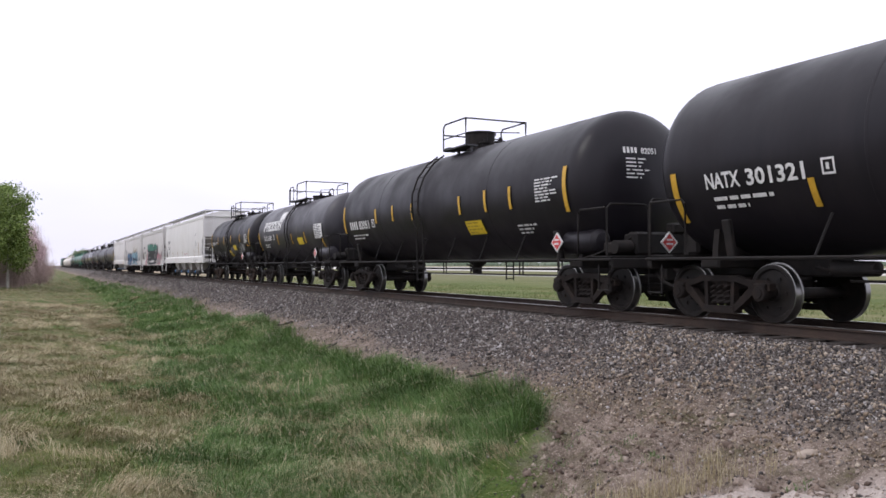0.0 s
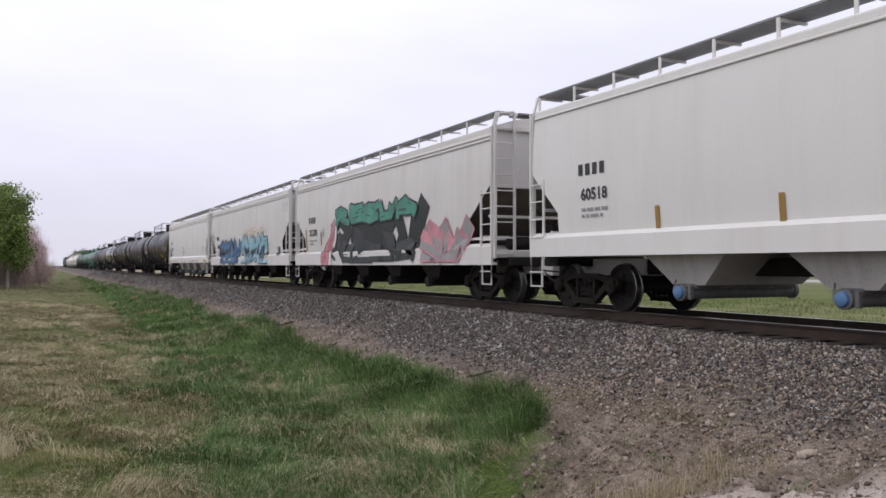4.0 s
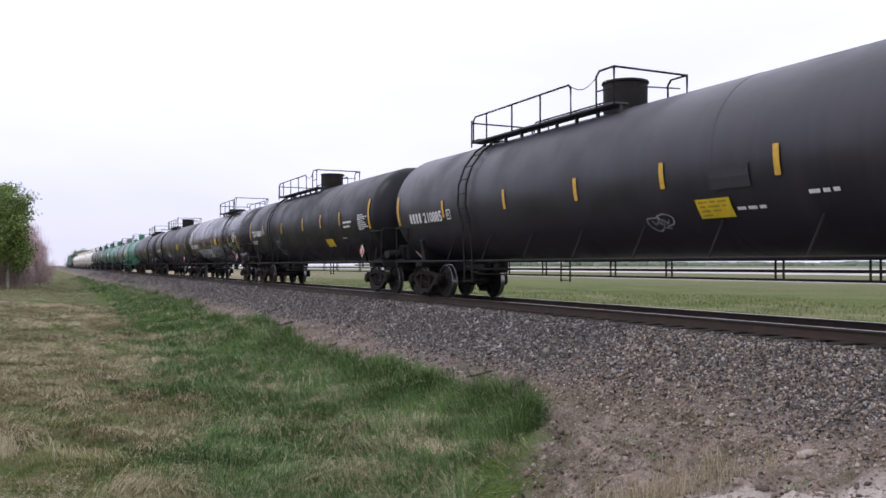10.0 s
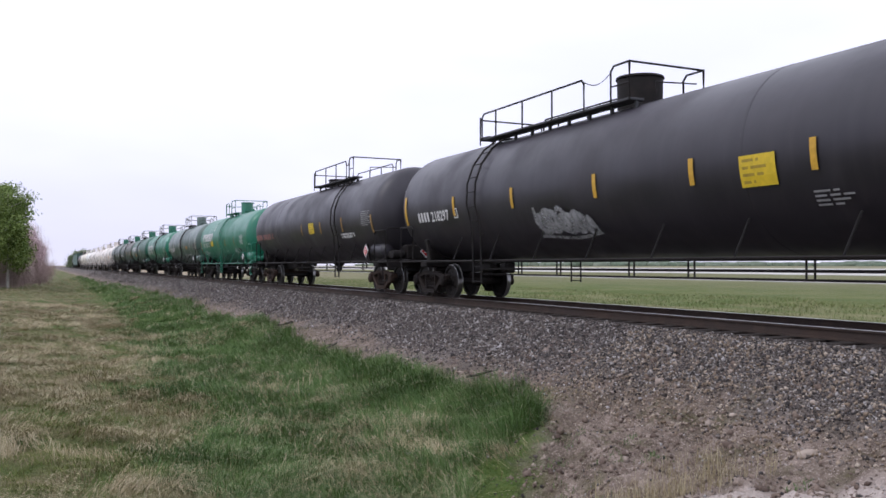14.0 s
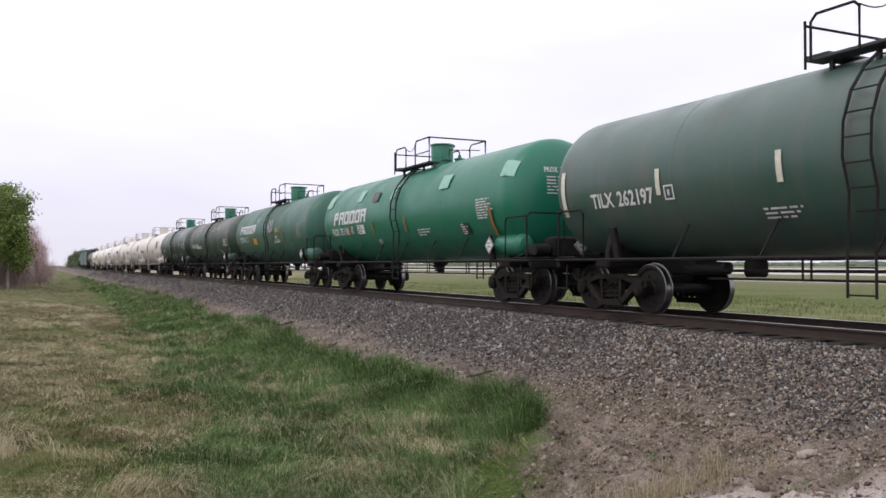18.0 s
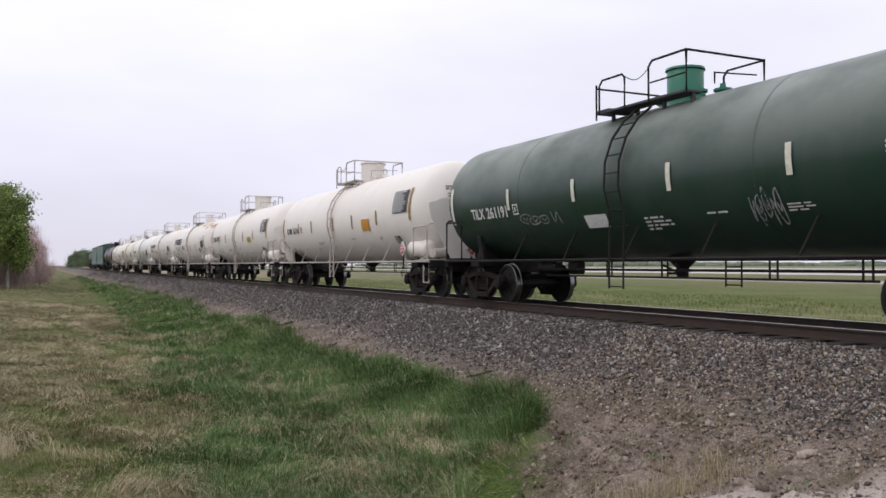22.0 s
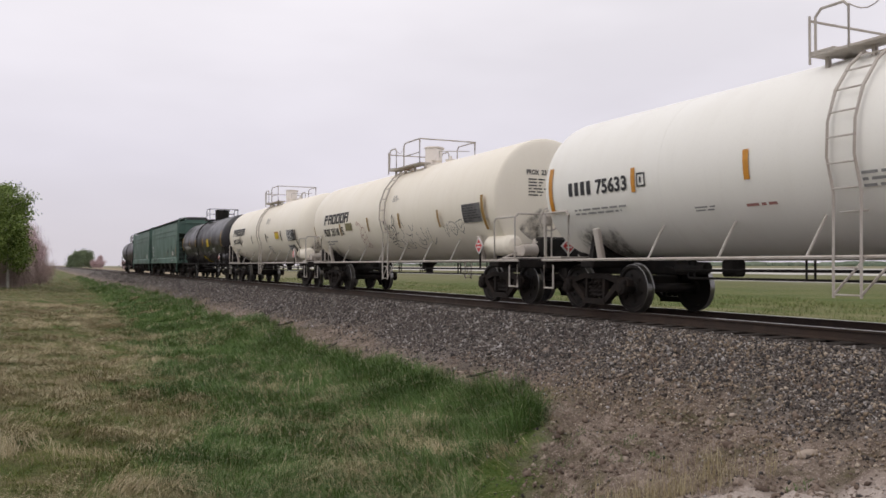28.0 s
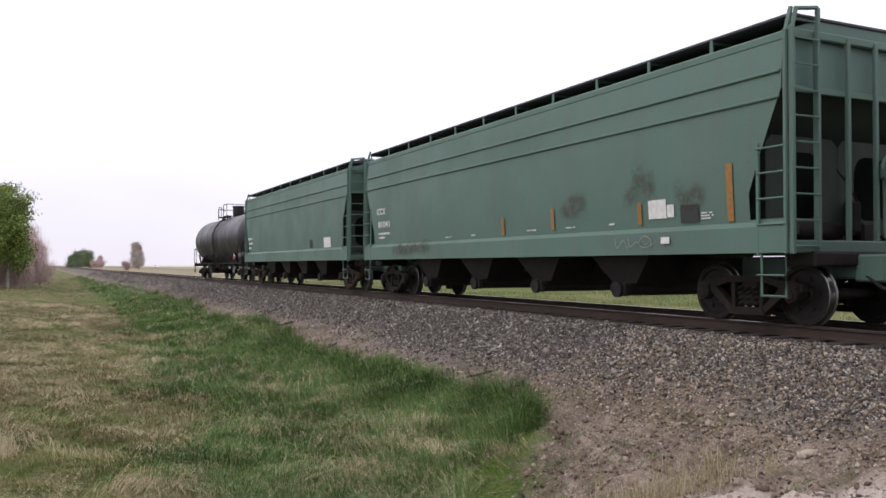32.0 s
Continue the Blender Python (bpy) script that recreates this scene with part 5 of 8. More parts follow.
def marks_05(m):
    m.stacked_number(-7.30, 2.62, 0.90, 0.22, -7.23, 2.15, 0.83, "60518", INK)
    m.stripe(-5.09, 1.52, 0.39, AMBER)
    m.stripe(-2.44, 1.51, 0.41, AMBER)
    m.stripe(0.19, 1.52, 0.43, AMBER)
    m.stripe(2.75, 1.52, 0.43, AMBER)
    m.stripe(5.35, 1.52, 0.44, AMBER)
    m.stripe(7.15, 1.52, 0.92, AMBER)
    m.rows(5.55, 1.20, 0.55, 0.14, 2, GREY_INK)
    m.plate(6.12, 1.14, 0.16, 0.09, DUST_GREY, "small grey panel")
    m.rows(6.38, 1.18, 0.70, 0.16, 2, GREY_INK)
    m.rows(7.25, 1.20, 0.35, 0.12, 2, GREY_INK)
    m.rows(2.6, 1.20, 0.40, 0.12, 2, GREY_INK)
    m.rows(5.93, 2.86, 0.59, 0.23, 3, INK)
    m.rows(5.98, 2.05, 0.59, 0.56, 5, INK)
    m.rows(1.12, 1.65, 1.51, 0.12, 2, RED_INK)


def marks_06(m):
    m.stacked_number(-6.40, 2.49, 0.93, 0.24, -6.37, 2.02, 0.98, "21270", INK)
    m.stripe(-6.87, 1.38, 0.90, AMBER)
    m.stripe(-4.94, 1.65, 0.47, AMBER)
    m.letters_sprayed(*(-3.42, 0.89, 7.9, 1.88), 4, 11, SPRAY_DARK, INK)
    pink = ((-4.72, 0.93), (-4.68, 1.3), (-4.45, 1.55), (-4.1, 1.74), (-3.75, 2.0), (-3.4, 2.45), (-3.22, 2.42), (-3.35, 1.9), (-3.66, 1.45), (-3.85, 0.93))
    m.blob([(u - 0.03 if u < -4 else u + 0.03, h + 0.03) for u, h in pink], INK, "graffiti_outline", "dark rounded sprayed outline")
    m.blob(pink, SPRAY_PINK)
    m.blob(((-3.82, 0.93), (-3.66, 1.45), (-3.24, 1.95), (-3.16, 2.6), (-3.0, 2.62), (-3.04, 1.9), (-3.45, 1.4), (-3.55, 0.93)), WHITE)
    for cu, ch, r in ((-3.85, 1.66, 0.09), (-3.62, 1.85, 0.07), (-4.05, 1.5, 0.08), (-4.45, 1.12, 0.10), (-4.2, 1.22, 0.08), (-3.72, 1.75, 0.06)):
        m.put("graffiti_detail", "small sprayed ring", RED_INK, stroke(Shape(), m.on(), [(cu + r * math.cos(a), ch + r * math.sin(a)) for a in [2 * math.pi * k / 12 for k in range(13)]], 0.025))
    m.letters_sprayed(*(4.49, 0.89, 2.56, 1.18), 2, 8, GREY_INK, SPRAY_PINK)
    m.letters_sprayed(*(-3.0, 2.3, 7.0, 0.60), 5, 21, SPRAY_TEAL, INK)
    m.tag(-4.76, 1.95, 0.41, 0.42, 4, INK, 0.04)


def marks_07(m):
    m.stain(-5.6, 1.2, 4.8, 1.3, DUSTY)
    m.stain(-0.1, 1.5, 5.6, 1.5, PEACH)
    m.stacked_number(-6.71, 2.34, 0.60, 0.22, -6.63, 1.88, 0.75, "58690", INK)
    m.letters_sprayed(*(-5.62, 0.86, 5.22, 1.47), 4, 31, SPRAY_BLUE, SPRAY_NAVY)
    m.letters_sprayed(*(0.11, 0.87, 5.34, 1.57), 5, 33, SPRAY_CYAN, SPRAY_NAVY)
    m.table(7.24, 1.36, 0.44, 0.36, WHITE, INK)
    m.stripe(5.42, 1.23, 0.46, AMBER)
    m.tag(5.51, 1.67, 0.53, 0.33, 4, GREY_INK, 0.03)
    m.rows(-6.41, 1.37, 1.24, 0.22, 2, INK)
    m.tag(-8.11, 2.33, 0.72, 0.61, 6, INK, 0.04)
    m.tag(8.15, 3.23, 1.03, 0.44, 5, GREY_INK, 0.03)


def marks_08(m):
    m.stacked_number(-7.42, 2.55, 0.75, 0.25, -7.38, 2.02, 1.08, "620822", INK, "SOXX")
    m.rows(6.96, 1.69, 0.47, 0.50, 4, INK)
    m.rows(-1.20, 1.71, 0.86, 0.52, 4, GREY_INK)
    m.words(3.21, 1.12, 1.23, 0.13, "DO NOT HAMMER ON CAR", GREY_INK)
    m.words(-4.28, 1.11, 1.25, 0.11, "DO NOT HAMMER ON CAR", GREY_INK)
    m.rows(-6.40, 1.12, 0.78, 0.20, 2, GREY_INK)
    m.rows(-1.52, 1.11, 0.52, 0.20, 3, GREY_INK)
    m.rows(1.39, 1.13, 0.50, 0.20, 3, GREY_INK)
    m.rows(-1.33, 2.05, 0.66, 0.19, 2, GREY_INK)
    m.rows(-1.26, 1.59, 1.06, 0.35, 4, GREY_INK)
    m.plate(-8.05, 1.15, 0.81, 0.11, ORANGE, "orange reflective strip")
    m.plate(-4.90, 1.16, 0.44, 0.10, ORANGE, "orange reflective strip")
    m.plate(7.61, 1.14, 0.86, 0.12, ORANGE, "orange reflective strip")
    m.plate(5.04, 1.16, 0.39, 0.10, ORANGE, "orange reflective strip")
    m.plate(2.67, 1.14, 0.35, 0.09, ORANGE, "orange reflective strip")
    m.plate(-0.00, 1.12, 0.41, 0.10, ORANGE, "orange reflective strip")


def marks_09(m):
    m.number(-7.83, -0.52, 2.03, 0.30, "212785", WHITE, 4)
    m.stripe(-8.68, -0.57, 0.89, YELLOW)
    m.stripe(-5.80, -0.38, 0.44, YELLOW)
    m.stripe(-2.80, -0.41, 0.45, YELLOW)
    m.stripe(0.11, -0.43, 0.46, YELLOW)
    m.stripe(1.56, -0.38, 0.44, YELLOW)
    m.stripe(8.11, -0.52, 0.85, YELLOW)
    m.stripe(5.06, -0.44, 0.48, YELLOW)
    m.stripe(2.75, -0.44, 0.45, YELLOW)
    m.plate(6.45, 0.0, 0.66, 1.02, DUST_GREY, "faded grey primer patch")
    m.plate(3.51, -0.99, 0.96, 0.32, SIGN_YELLOW, "yellow notice plate")
    m.rows(5.89, -0.61, 0.67, 0.53, 4, WHITE)
    m.table(7.20, -0.49, 0.94, 0.43, WHITE, None)
    m.rows(-7.68, -0.87, 1.67, 0.21, 2, WHITE)


def marks_10(m):
    m.number(-8.08, -0.50, 2.15, 0.27, "210885", WHITE, 4)
    m.stripe(-8.94, -0.51, 0.83, YELLOW)
    m.stripe(-5.94, -0.42, 0.44, YELLOW)
    m.stripe(-2.74, -0.39, 0.44, YELLOW)
    m.stripe(0.07, -0.40, 0.44, YELLOW)
    m.stripe(2.61, -0.38, 0.44, YELLOW)
    m.stripe(5.06, -0.38, 0.45, YELLOW)
    m.plate(3.76, -0.49, 0.82, 0.35, INK, "flat black repaint patch")
    m.plate(3.34, -0.96, 0.74, 0.34, SIGN_YELLOW, "yellow notice plate")
    m.rows(4.18, -0.91, 1.06, 0.17, 1, WHITE)
    m.rows(5.57, -0.75, 0.98, 0.18, 1, WHITE)
    m.stripe(7.94, -0.59, 0.87, YELLOW)
    m.table(7.04, -0.32, 0.89, 0.32, WHITE, None)
    m.tag(2.03, -1.18, 0.70, 0.40, 2, SPRAY_WHITE, 0.04)


def marks_11(m):
    m.number(-8.14, -0.27, 1.88, 0.26, "305058", WHITE, "TILX")
    m.stripe(-8.72, -0.40, 0.92, YELLOW)
    m.stripe(-6.06, -0.25, 0.45, YELLOW)
    m.stripe(-2.68, -0.28, 0.47, YELLOW)
    m.stripe(0.62, -0.29, 0.51, YELLOW)
    m.stripe(2.99, -0.27, 0.49, YELLOW)
    m.stripe(5.22, -0.26, 0.46, YELLOW)
    m.stripe(8.13, -0.49, 0.95, YELLOW)
    m.table(7.13, -0.52, 0.98, 0.55, WHITE, None)
    m.plate(3.23, -1.04, 0.85, 0.32, SIGN_YELLOW, "yellow notice plate")
    m.rows(5.69, -0.44, 1.11, 0.35, 2, WHITE)
    m.rows(5.26, -0.78, 0.99, 0.11, 1, WHITE)
    m.rows(-8.17, -0.68, 1.46, 0.23, 2, WHITE)
    m.ring_mark(*(-3.92, -1.31, 0.91, 1.04), SPRAY_WHITE)


def marks_12(m):
    m.number(-8.06, -0.55, 2.53, 0.26, "703951", WHITE, "GBRX")
    m.stripe(-5.54, -0.54, 0.50, YELLOW)
    m.stripe(-2.95, -0.53, 0.47, YELLOW)
    m.stripe(-0.43, -0.53, 0.48, YELLOW)
    m.stripe(2.14, -0.53, 0.46, YELLOW)
    m.stripe(4.64, -0.51, 0.47, YELLOW)
    m.stripe(-8.42, -1.03, 0.94, YELLOW)
    m.plate(0.66, -0.43, 0.65, 0.39, SIGN_YELLOW, "yellow notice plate")
    m.word_band(-5.44, -1.27, 4.55, 0.61)
    m.spiked_tag(-0.78, -1.42, 2.05, 1.04, 5)
    m.spiked_tag(1.45, -1.25, 1.35, 0.85, 8)
    m.tag(1.21, -1.49, 1.57, 0.59, 9, GREY_INK, 0.06)
    m.tag(2.97, -1.52, 1.78, 0.51, 9, GREY_INK, 0.08)
    m.plate(5.43, -1.08, 0.47, 0.27, FADED_RED, "faded pale red panel")
    m.tag(3.85, -0.77, 0.65, 0.36, 5, GREY_INK, 0.05)
    m.plate(5.26, -0.56, 0.75, 0.14, DUST_GREY, "faded grey primer patch")
    m.oval_emblem(-8.24, -0.13, 0.85, 0.91)
    m.table(6.53, -0.40, 0.99, 0.50, WHITE, None)
    m.stripe(7.47, -0.77, 0.74, YELLOW)


def marks_13(m):
    m.number(-7.96, -0.49, 1.97, 0.26, "218297", WHITE, 4)
    m.stripe(-8.84, -0.54, 0.81, YELLOW)
    m.stripe(-5.77, -0.41, 0.48, YELLOW)
    m.stripe(-2.86, -0.39, 0.45, YELLOW)
    m.stripe(0.23, -0.39, 0.45, YELLOW)
    m.stripe(2.85, -0.38, 0.43, YELLOW)
    m.stripe(5.22, -0.37, 0.44, YELLOW)
    m.plate(3.94, -0.51, 0.68, 0.47, SIGN_YELLOW, "yellow notice plate")
    m.tag(-2.06, -1.19, 2.12, 0.76, 9, SPRAY_WHITE, 0.14)
    m.rows(5.17, -0.92, 0.72, 0.30, 4, GREY_INK)
    m.stripe(8.14, -0.62, 0.93, YELLOW)
    m.table(7.19, -0.49, 0.94, 0.48, GREY_INK, None)


def marks_14(m):
    m.plate(0.53, -0.44, 0.66, 0.40, SIGN_YELLOW, "yellow notice plate")
    m.table(6.48, -0.40, 0.97, 0.52, GREY_INK, None)
    m.rows(4.18, -0.79, 1.68, 0.27, 2, WHITE)
    m.stripe(-0.50, -0.48, 0.45, AMBER)
    m.stripe(1.99, -0.50, 0.46, AMBER)
    m.stripe(4.48, -0.50, 0.50, AMBER)
    m.stripe(7.38, -0.63, 0.59, AMBER)
    m.number(-8.21, -0.47, 2.74, 0.23, "29153", FADED_RED, 4)
    m.rows(4.42, -0.72, 1.67, 0.20, 2, WHITE)


def marks_15(m):
    m.firm_badge(-6.44, -0.08, 3.32, 0.45, WHITE)
    m.number(-6.28, -0.44, 1.60, 0.24, "75251", WHITE, "PROX")
    m.plate(-3.74, -0.42, 0.70, 0.33, SIGN_YELLOW, "yellow notice plate")
    m.stripe(-4.15, -0.55, 0.39, AMBER)
    m.stripe(-1.72, -0.54, 0.44, AMBER)
    m.stripe(-7.32, -0.89, 0.77, AMBER)
    m.rows(-3.20, 0.49, 0.82, 0.44, 4, WHITE)
    m.table(4.70, -0.50, 1.00, 0.55, WHITE, None)
    m.rows(2.79, -1.10, 0.64, 0.44, 5, WHITE)
    m.table(3.88, -0.85, 0.43, 0.16, WHITE, INK)
    m.rows(0.50, -0.86, 0.55, 0.17, 3, WHITE)
    m.stripe(0.65, -0.54, 0.45, AMBER)
    m.stripe(3.10, -0.52, 0.47, AMBER)
    m.rows(-6.21, -0.98, 1.46, 0.30, 3, WHITE)


def marks_16(m):
    m.number(-6.26, -0.49, 1.87, 0.27, "262197", WHITE, "TILX")
    m.stripe(-7.23, -0.62, 0.91, TAPE_WHITE)
    m.stripe(-4.36, -0.37, 0.45, TAPE_WHITE)
    m.stripe(-1.74, -0.38, 0.46, TAPE_WHITE)
    m.table(4.91, -0.51, 1.20, 0.52, INK, DUST_GREY)
    m.plate(1.58, -0.40, 0.73, 0.22, ORANGE, "orange notice plate")
    m.stripe(0.38, -0.49, 0.51, TAPE_WHITE)
    m.stripe(3.41, -0.36, 0.44, TAPE_WHITE)
    m.stripe(5.85, -0.60, 0.89, TAPE_WHITE)
    m.rows(-2.13, -0.97, 0.92, 0.26, 3, WHITE)
    m.rows(0.26, -0.98, 3.61, 0.22, 2, WHITE)


def marks_17(m):
    m.firm_badge(-6.19, -0.15, 3.39, 0.44, WHITE)
    m.number(-6.43, -0.52, 1.81, 0.25, "75118", WHITE, "PROX")
    m.table(-3.80, -0.54, 0.68, 0.31, INK, WHITE)
    m.plate(-3.96, 0.56, 0.44, 0.45, PALE_GREEN, "pale green patch")
    m.plate(-7.20, 0.51, 0.57, 0.55, PALE_GREEN, "pale green patch")
    m.plate(-0.91, 0.44, 0.32, 0.45, PALE_GREEN, "pale green patch")
    m.stripe(-4.55, -0.55, 0.39, FADED_ORANGE)
    m.stripe(-2.38, -0.62, 0.46, FADED_ORANGE)
    m.stripe(0.24, -0.62, 0.46, FADED_ORANGE)
    m.table(4.77, -0.48, 1.05, 0.53, WHITE, None)
    m.plate(5.86, 0.49, 0.46, 0.42, PALE_GREEN, "pale green patch")
    m.plate(2.56, 0.45, 0.57, 0.41, PALE_GREEN, "pale green patch")
    m.table(3.77, -0.83, 0.45, 0.32, WHITE, INK)
    m.rows(1.11, -0.79, 0.84, 0.27, 3, WHITE)
    m.plate(-2.52, 0.45, 0.59, 0.34, DUST_GREY, "worn bare patch")
    m.rows(-2.15, -0.98, 0.44, 0.23, 3, WHITE)
    m.stripe(5.41, -1.16, 0.99, FADED_ORANGE)


def marks_18(m):
    m.firm_badge(-5.97, -0.01, 3.46, 0.42, WHITE)
    m.number(-6.07, -0.42, 1.43, 0.27, "71010", WHITE, "PROX")
    m.plate(-3.12, -0.58, 0.71, 0.31, ORANGE, "orange notice plate")
    m.stripe(-3.77, -0.56, 0.43, FADED_ORANGE)
    m.stripe(-1.57, -0.56, 0.44, FADED_ORANGE)
    m.stripe(0.53, -0.54, 0.43, FADED_ORANGE)
    m.words(-0.05, -0.06, 0.98, 0.56, "420", SPRAY_SOLID)
    m.words(1.24, -0.36, 0.34, 0.09, "CAUTION:", WHITE)
    m.plate(1.22, -0.12, 1.03, 0.20, FADED_YELLOW, "sprayed yellow frame")
    m.plate(1.26, -0.09, 0.95, 0.14, GREEN_GREY, "grey-green painted panel")
    m.words(1.28, -0.075, 0.46, 0.13, "OPTI", SIGN_YELLOW)
    m.rows(1.19, -0.60, 1.20, 0.20, 2, WHITE)
    m.tag(-0.12, -0.77, 0.56, 0.60, 6, GREY_INK, 0.03)
    m.rows(-2.36, 0.45, 0.48, 0.26, 4, WHITE)
    m.table(4.80, -0.46, 0.99, 0.64, GREY_INK, None)
    m.tag(2.06, -1.05, 2.13, 0.52, 6, GREY_INK, 0.04)
    m.rows(1.02, -0.63, 1.40, 0.17, 1, WHITE)
    m.stripe(2.43, -0.57, 0.47, FADED_ORANGE)
    m.stripe(-6.76, -0.85, 0.95, FADED_ORANGE)


def marks_19(m):
    m.number(-6.25, -0.42, 1.64, 0.26, "75443", WHITE, "PROX")
    m.table(-4.47, -0.44, 0.70, 0.28, INK, WHITE)
    m.rows(-3.46, -0.50, 1.29, 0.22, 2, WHITE)
    m.stripe(-1.94, -0.48, 0.44, FADED_ORANGE)
    m.stripe(0.92, -0.49, 0.46, FADED_ORANGE)
    m.rows(1.27, -0.17, 0.95, 0.16, 1, FADED_ORANGE)
    m.rows(1.36, 0.48, 0.53, 0.34, 4, WHITE)
    m.plate(2.71, 0.58, 0.20, 0.22, PALE_GREEN, "pale green patch")
    m.table(4.98, -0.49, 1.01, 0.47, WHITE, None)
    m.stripe(6.08, -0.75, 0.85, FADED_ORANGE)
    m.stripe(3.3, -0.32, 0.45, FADED_ORANGE)
    m.stripe(-6.78, -0.85, 0.90, FADED_ORANGE)
    m.table(3.73, -0.96, 0.58, 0.30, WHITE, INK)
    m.rows(-3.66, -0.50, 2.50, 0.20, 2, WHITE)
    m.plate(-3.61, 0.65, 0.29, 0.23, PALE_GREEN, "pale green patch")


def marks_20(m):
    m.number(-6.09, -0.49, 1.77, 0.25, "261191", WHITE, "TILX")
    m.stripe(-7.16, -0.59, 0.94, TAPE_WHITE)
    m.stripe(-4.32, -0.35, 0.47, TAPE_WHITE)
    m.stripe(-1.76, -0.33, 0.44, TAPE_WHITE)
    m.stripe(1.04, -0.34, 0.47, TAPE_WHITE)
    m.stripe(3.56, -0.32, 0.46, TAPE_WHITE)
    m.tag(-3.85, -0.75, 1.62, 0.29, 7, SPRAY_WHITE, 0.03)
    m.tag(2.74, -1.09, 0.64, 0.66, 8, SPRAY_WHITE, 0.03)
    m.plate(-1.49, -0.91, 0.70, 0.28, WHITE, "white notice plate")
    m.rows(0.25, -1.07, 0.91, 0.34, 4, WHITE)
    m.rows(1.82, -0.83, 0.66, 0.10, 1, WHITE)
    m.rows(3.44, -0.87, 0.82, 0.17, 3, WHITE)
    m.table(5.10, -0.42, 1.01, 0.42, WHITE, None)
    m.stripe(6.15, -0.46, 0.84, TAPE_WHITE)


def marks_21(m):
    m.number(-6.64, -0.29, 1.79, 0.23, "6516", INK, "SCMX")
    m.stripe(-7.26, -0.42, 0.79, AMBER)
    m.stripe(-4.94, -0.31, 0.42, AMBER)
    m.stripe(-3.16, -0.34, 0.46, AMBER)
    m.stripe(-0.51, -0.35, 0.46, AMBER)
    m.stripe(1.57, -0.36, 0.46, AMBER)
    m.stripe(3.86, -0.33, 0.45, AMBER)
    m.stripe(6.52, -0.30, 0.95, AMBER)
    m.plate(2.58, -0.47, 0.69, 0.38, ORANGE, "orange notice plate")
    m.table(5.32, -0.05, 1.07, 0.66, WHITE, INK)
    m.table(5.05, -0.98, 0.45, 0.25, WHITE, INK)
    m.rows(-2.59, -0.88, 1.05, 0.17, 2, GREY_INK)
    m.rows(3.88, -0.84, 0.46, 0.15, 2, GREY_INK)
    m.rows(1.25, -0.75, 0.78, 0.09, 1, GREY_INK)
    m.stain(-7.0, -2.0, 1.5, 1.25, SOOT)
    m.stain(5.6, -2.05, 1.4, 1.2, SOOT)
    m.stain(-0.4, 1.6, 1.0, 0.5, SOOT)


def marks_22(m):
    m.number(-6.78, -0.18, 1.76, 0.27, "6492", INK, "SCMX")
    m.stripe(-5.09, -0.37, 0.50, AMBER)
    m.stripe(-3.23, -0.31, 0.47, AMBER)
    m.stripe(1.35, -0.31, 0.47, AMBER)
    m.stripe(3.67, -0.31, 0.47, AMBER)
    m.stripe(6.38, -0.29, 0.95, AMBER)
    m.stripe(-7.32, -0.26, 0.84, AMBER)
    m.table(2.43, -0.41, 0.74, 0.26, INK, SIGN_YELLOW)
    m.table(5.29, 0.00, 1.07, 0.60, WHITE, INK)
    m.table(4.98, -0.99, 0.47, 0.25, WHITE, INK)
    m.tag(-5.76, -0.93, 1.48, 0.43, 4, SPRAY_TEAL, 0.03)
    m.rows(0.04, -0.75, 0.76, 0.09, 1, GREY_INK)
    m.rows(-2.75, -0.86, 1.25, 0.20, 3, GREY_INK)
    m.stain(-7.0, -2.0, 1.5, 1.25, SOOT)
    m.stain(5.6, -2.05, 1.4, 1.2, SOOT)
    m.stain(-0.4, 1.6, 1.0, 0.5, SOOT)


def marks_23(m):
    m.firm_badge(-6.68, -0.03, 3.28, 0.43, INK)
    m.number(-6.39, -0.45, 1.63, 0.26, "23256", GREY_INK, "PROX")
    m.plate(-3.22, -0.45, 0.67, 0.31, OLIVE, "faded olive notice plate")
    m.table(4.77, -0.42, 1.00, 0.46, INK, DUST_GREY)
    m.rows(4.75, 0.10, 1.45, 0.14, 1, GREY_INK)
    m.plate(4.82, -0.58, 0.28, 0.12, INK, "small black panel")
    m.rows(4.90, -0.92, 0.80, 0.30, 4, GREY_INK)
    m.stripe(-7.72, -0.95, 1.37, BROWN)
    m.stripe(6.02, -0.62, 0.98, BROWN)
    m.stripe(-4.15, -0.86, 0.73, BROWN)
    m.stripe(-2.05, -0.56, 0.42, BROWN)
    m.stripe(0.37, -0.54, 0.41, BROWN)
    m.stripe(2.79, -0.60, 0.48, BROWN)
    m.rows(-6.44, -0.86, 1.77, 0.32, 2, GREY_INK)
    m.plate(4.02, -0.74, 0.39, 0.30, DUST_GREY, "faded grey panel")
    m.rows(-2.25, 0.09, 0.46, 0.27, 5, GREY_INK)
    m.stain(5.4, 0.62, 0.95, 1.05, RUST)
    m.stain(3.2, 0.95, 1.9, 0.75, RUST)
    m.stain(6.3, 0.9, 0.6, 0.7, RUST)
    m.stain(6.0, -2.0, 0.6, 1.3, SOOT)
    m.stain(-7.0, -2.0, 1.5, 1.25, SOOT)
    m.stain(5.6, -2.05, 1.4, 1.2, SOOT)
    m.stain(-0.6, 1.4, 1.6, 0.75, RUST)


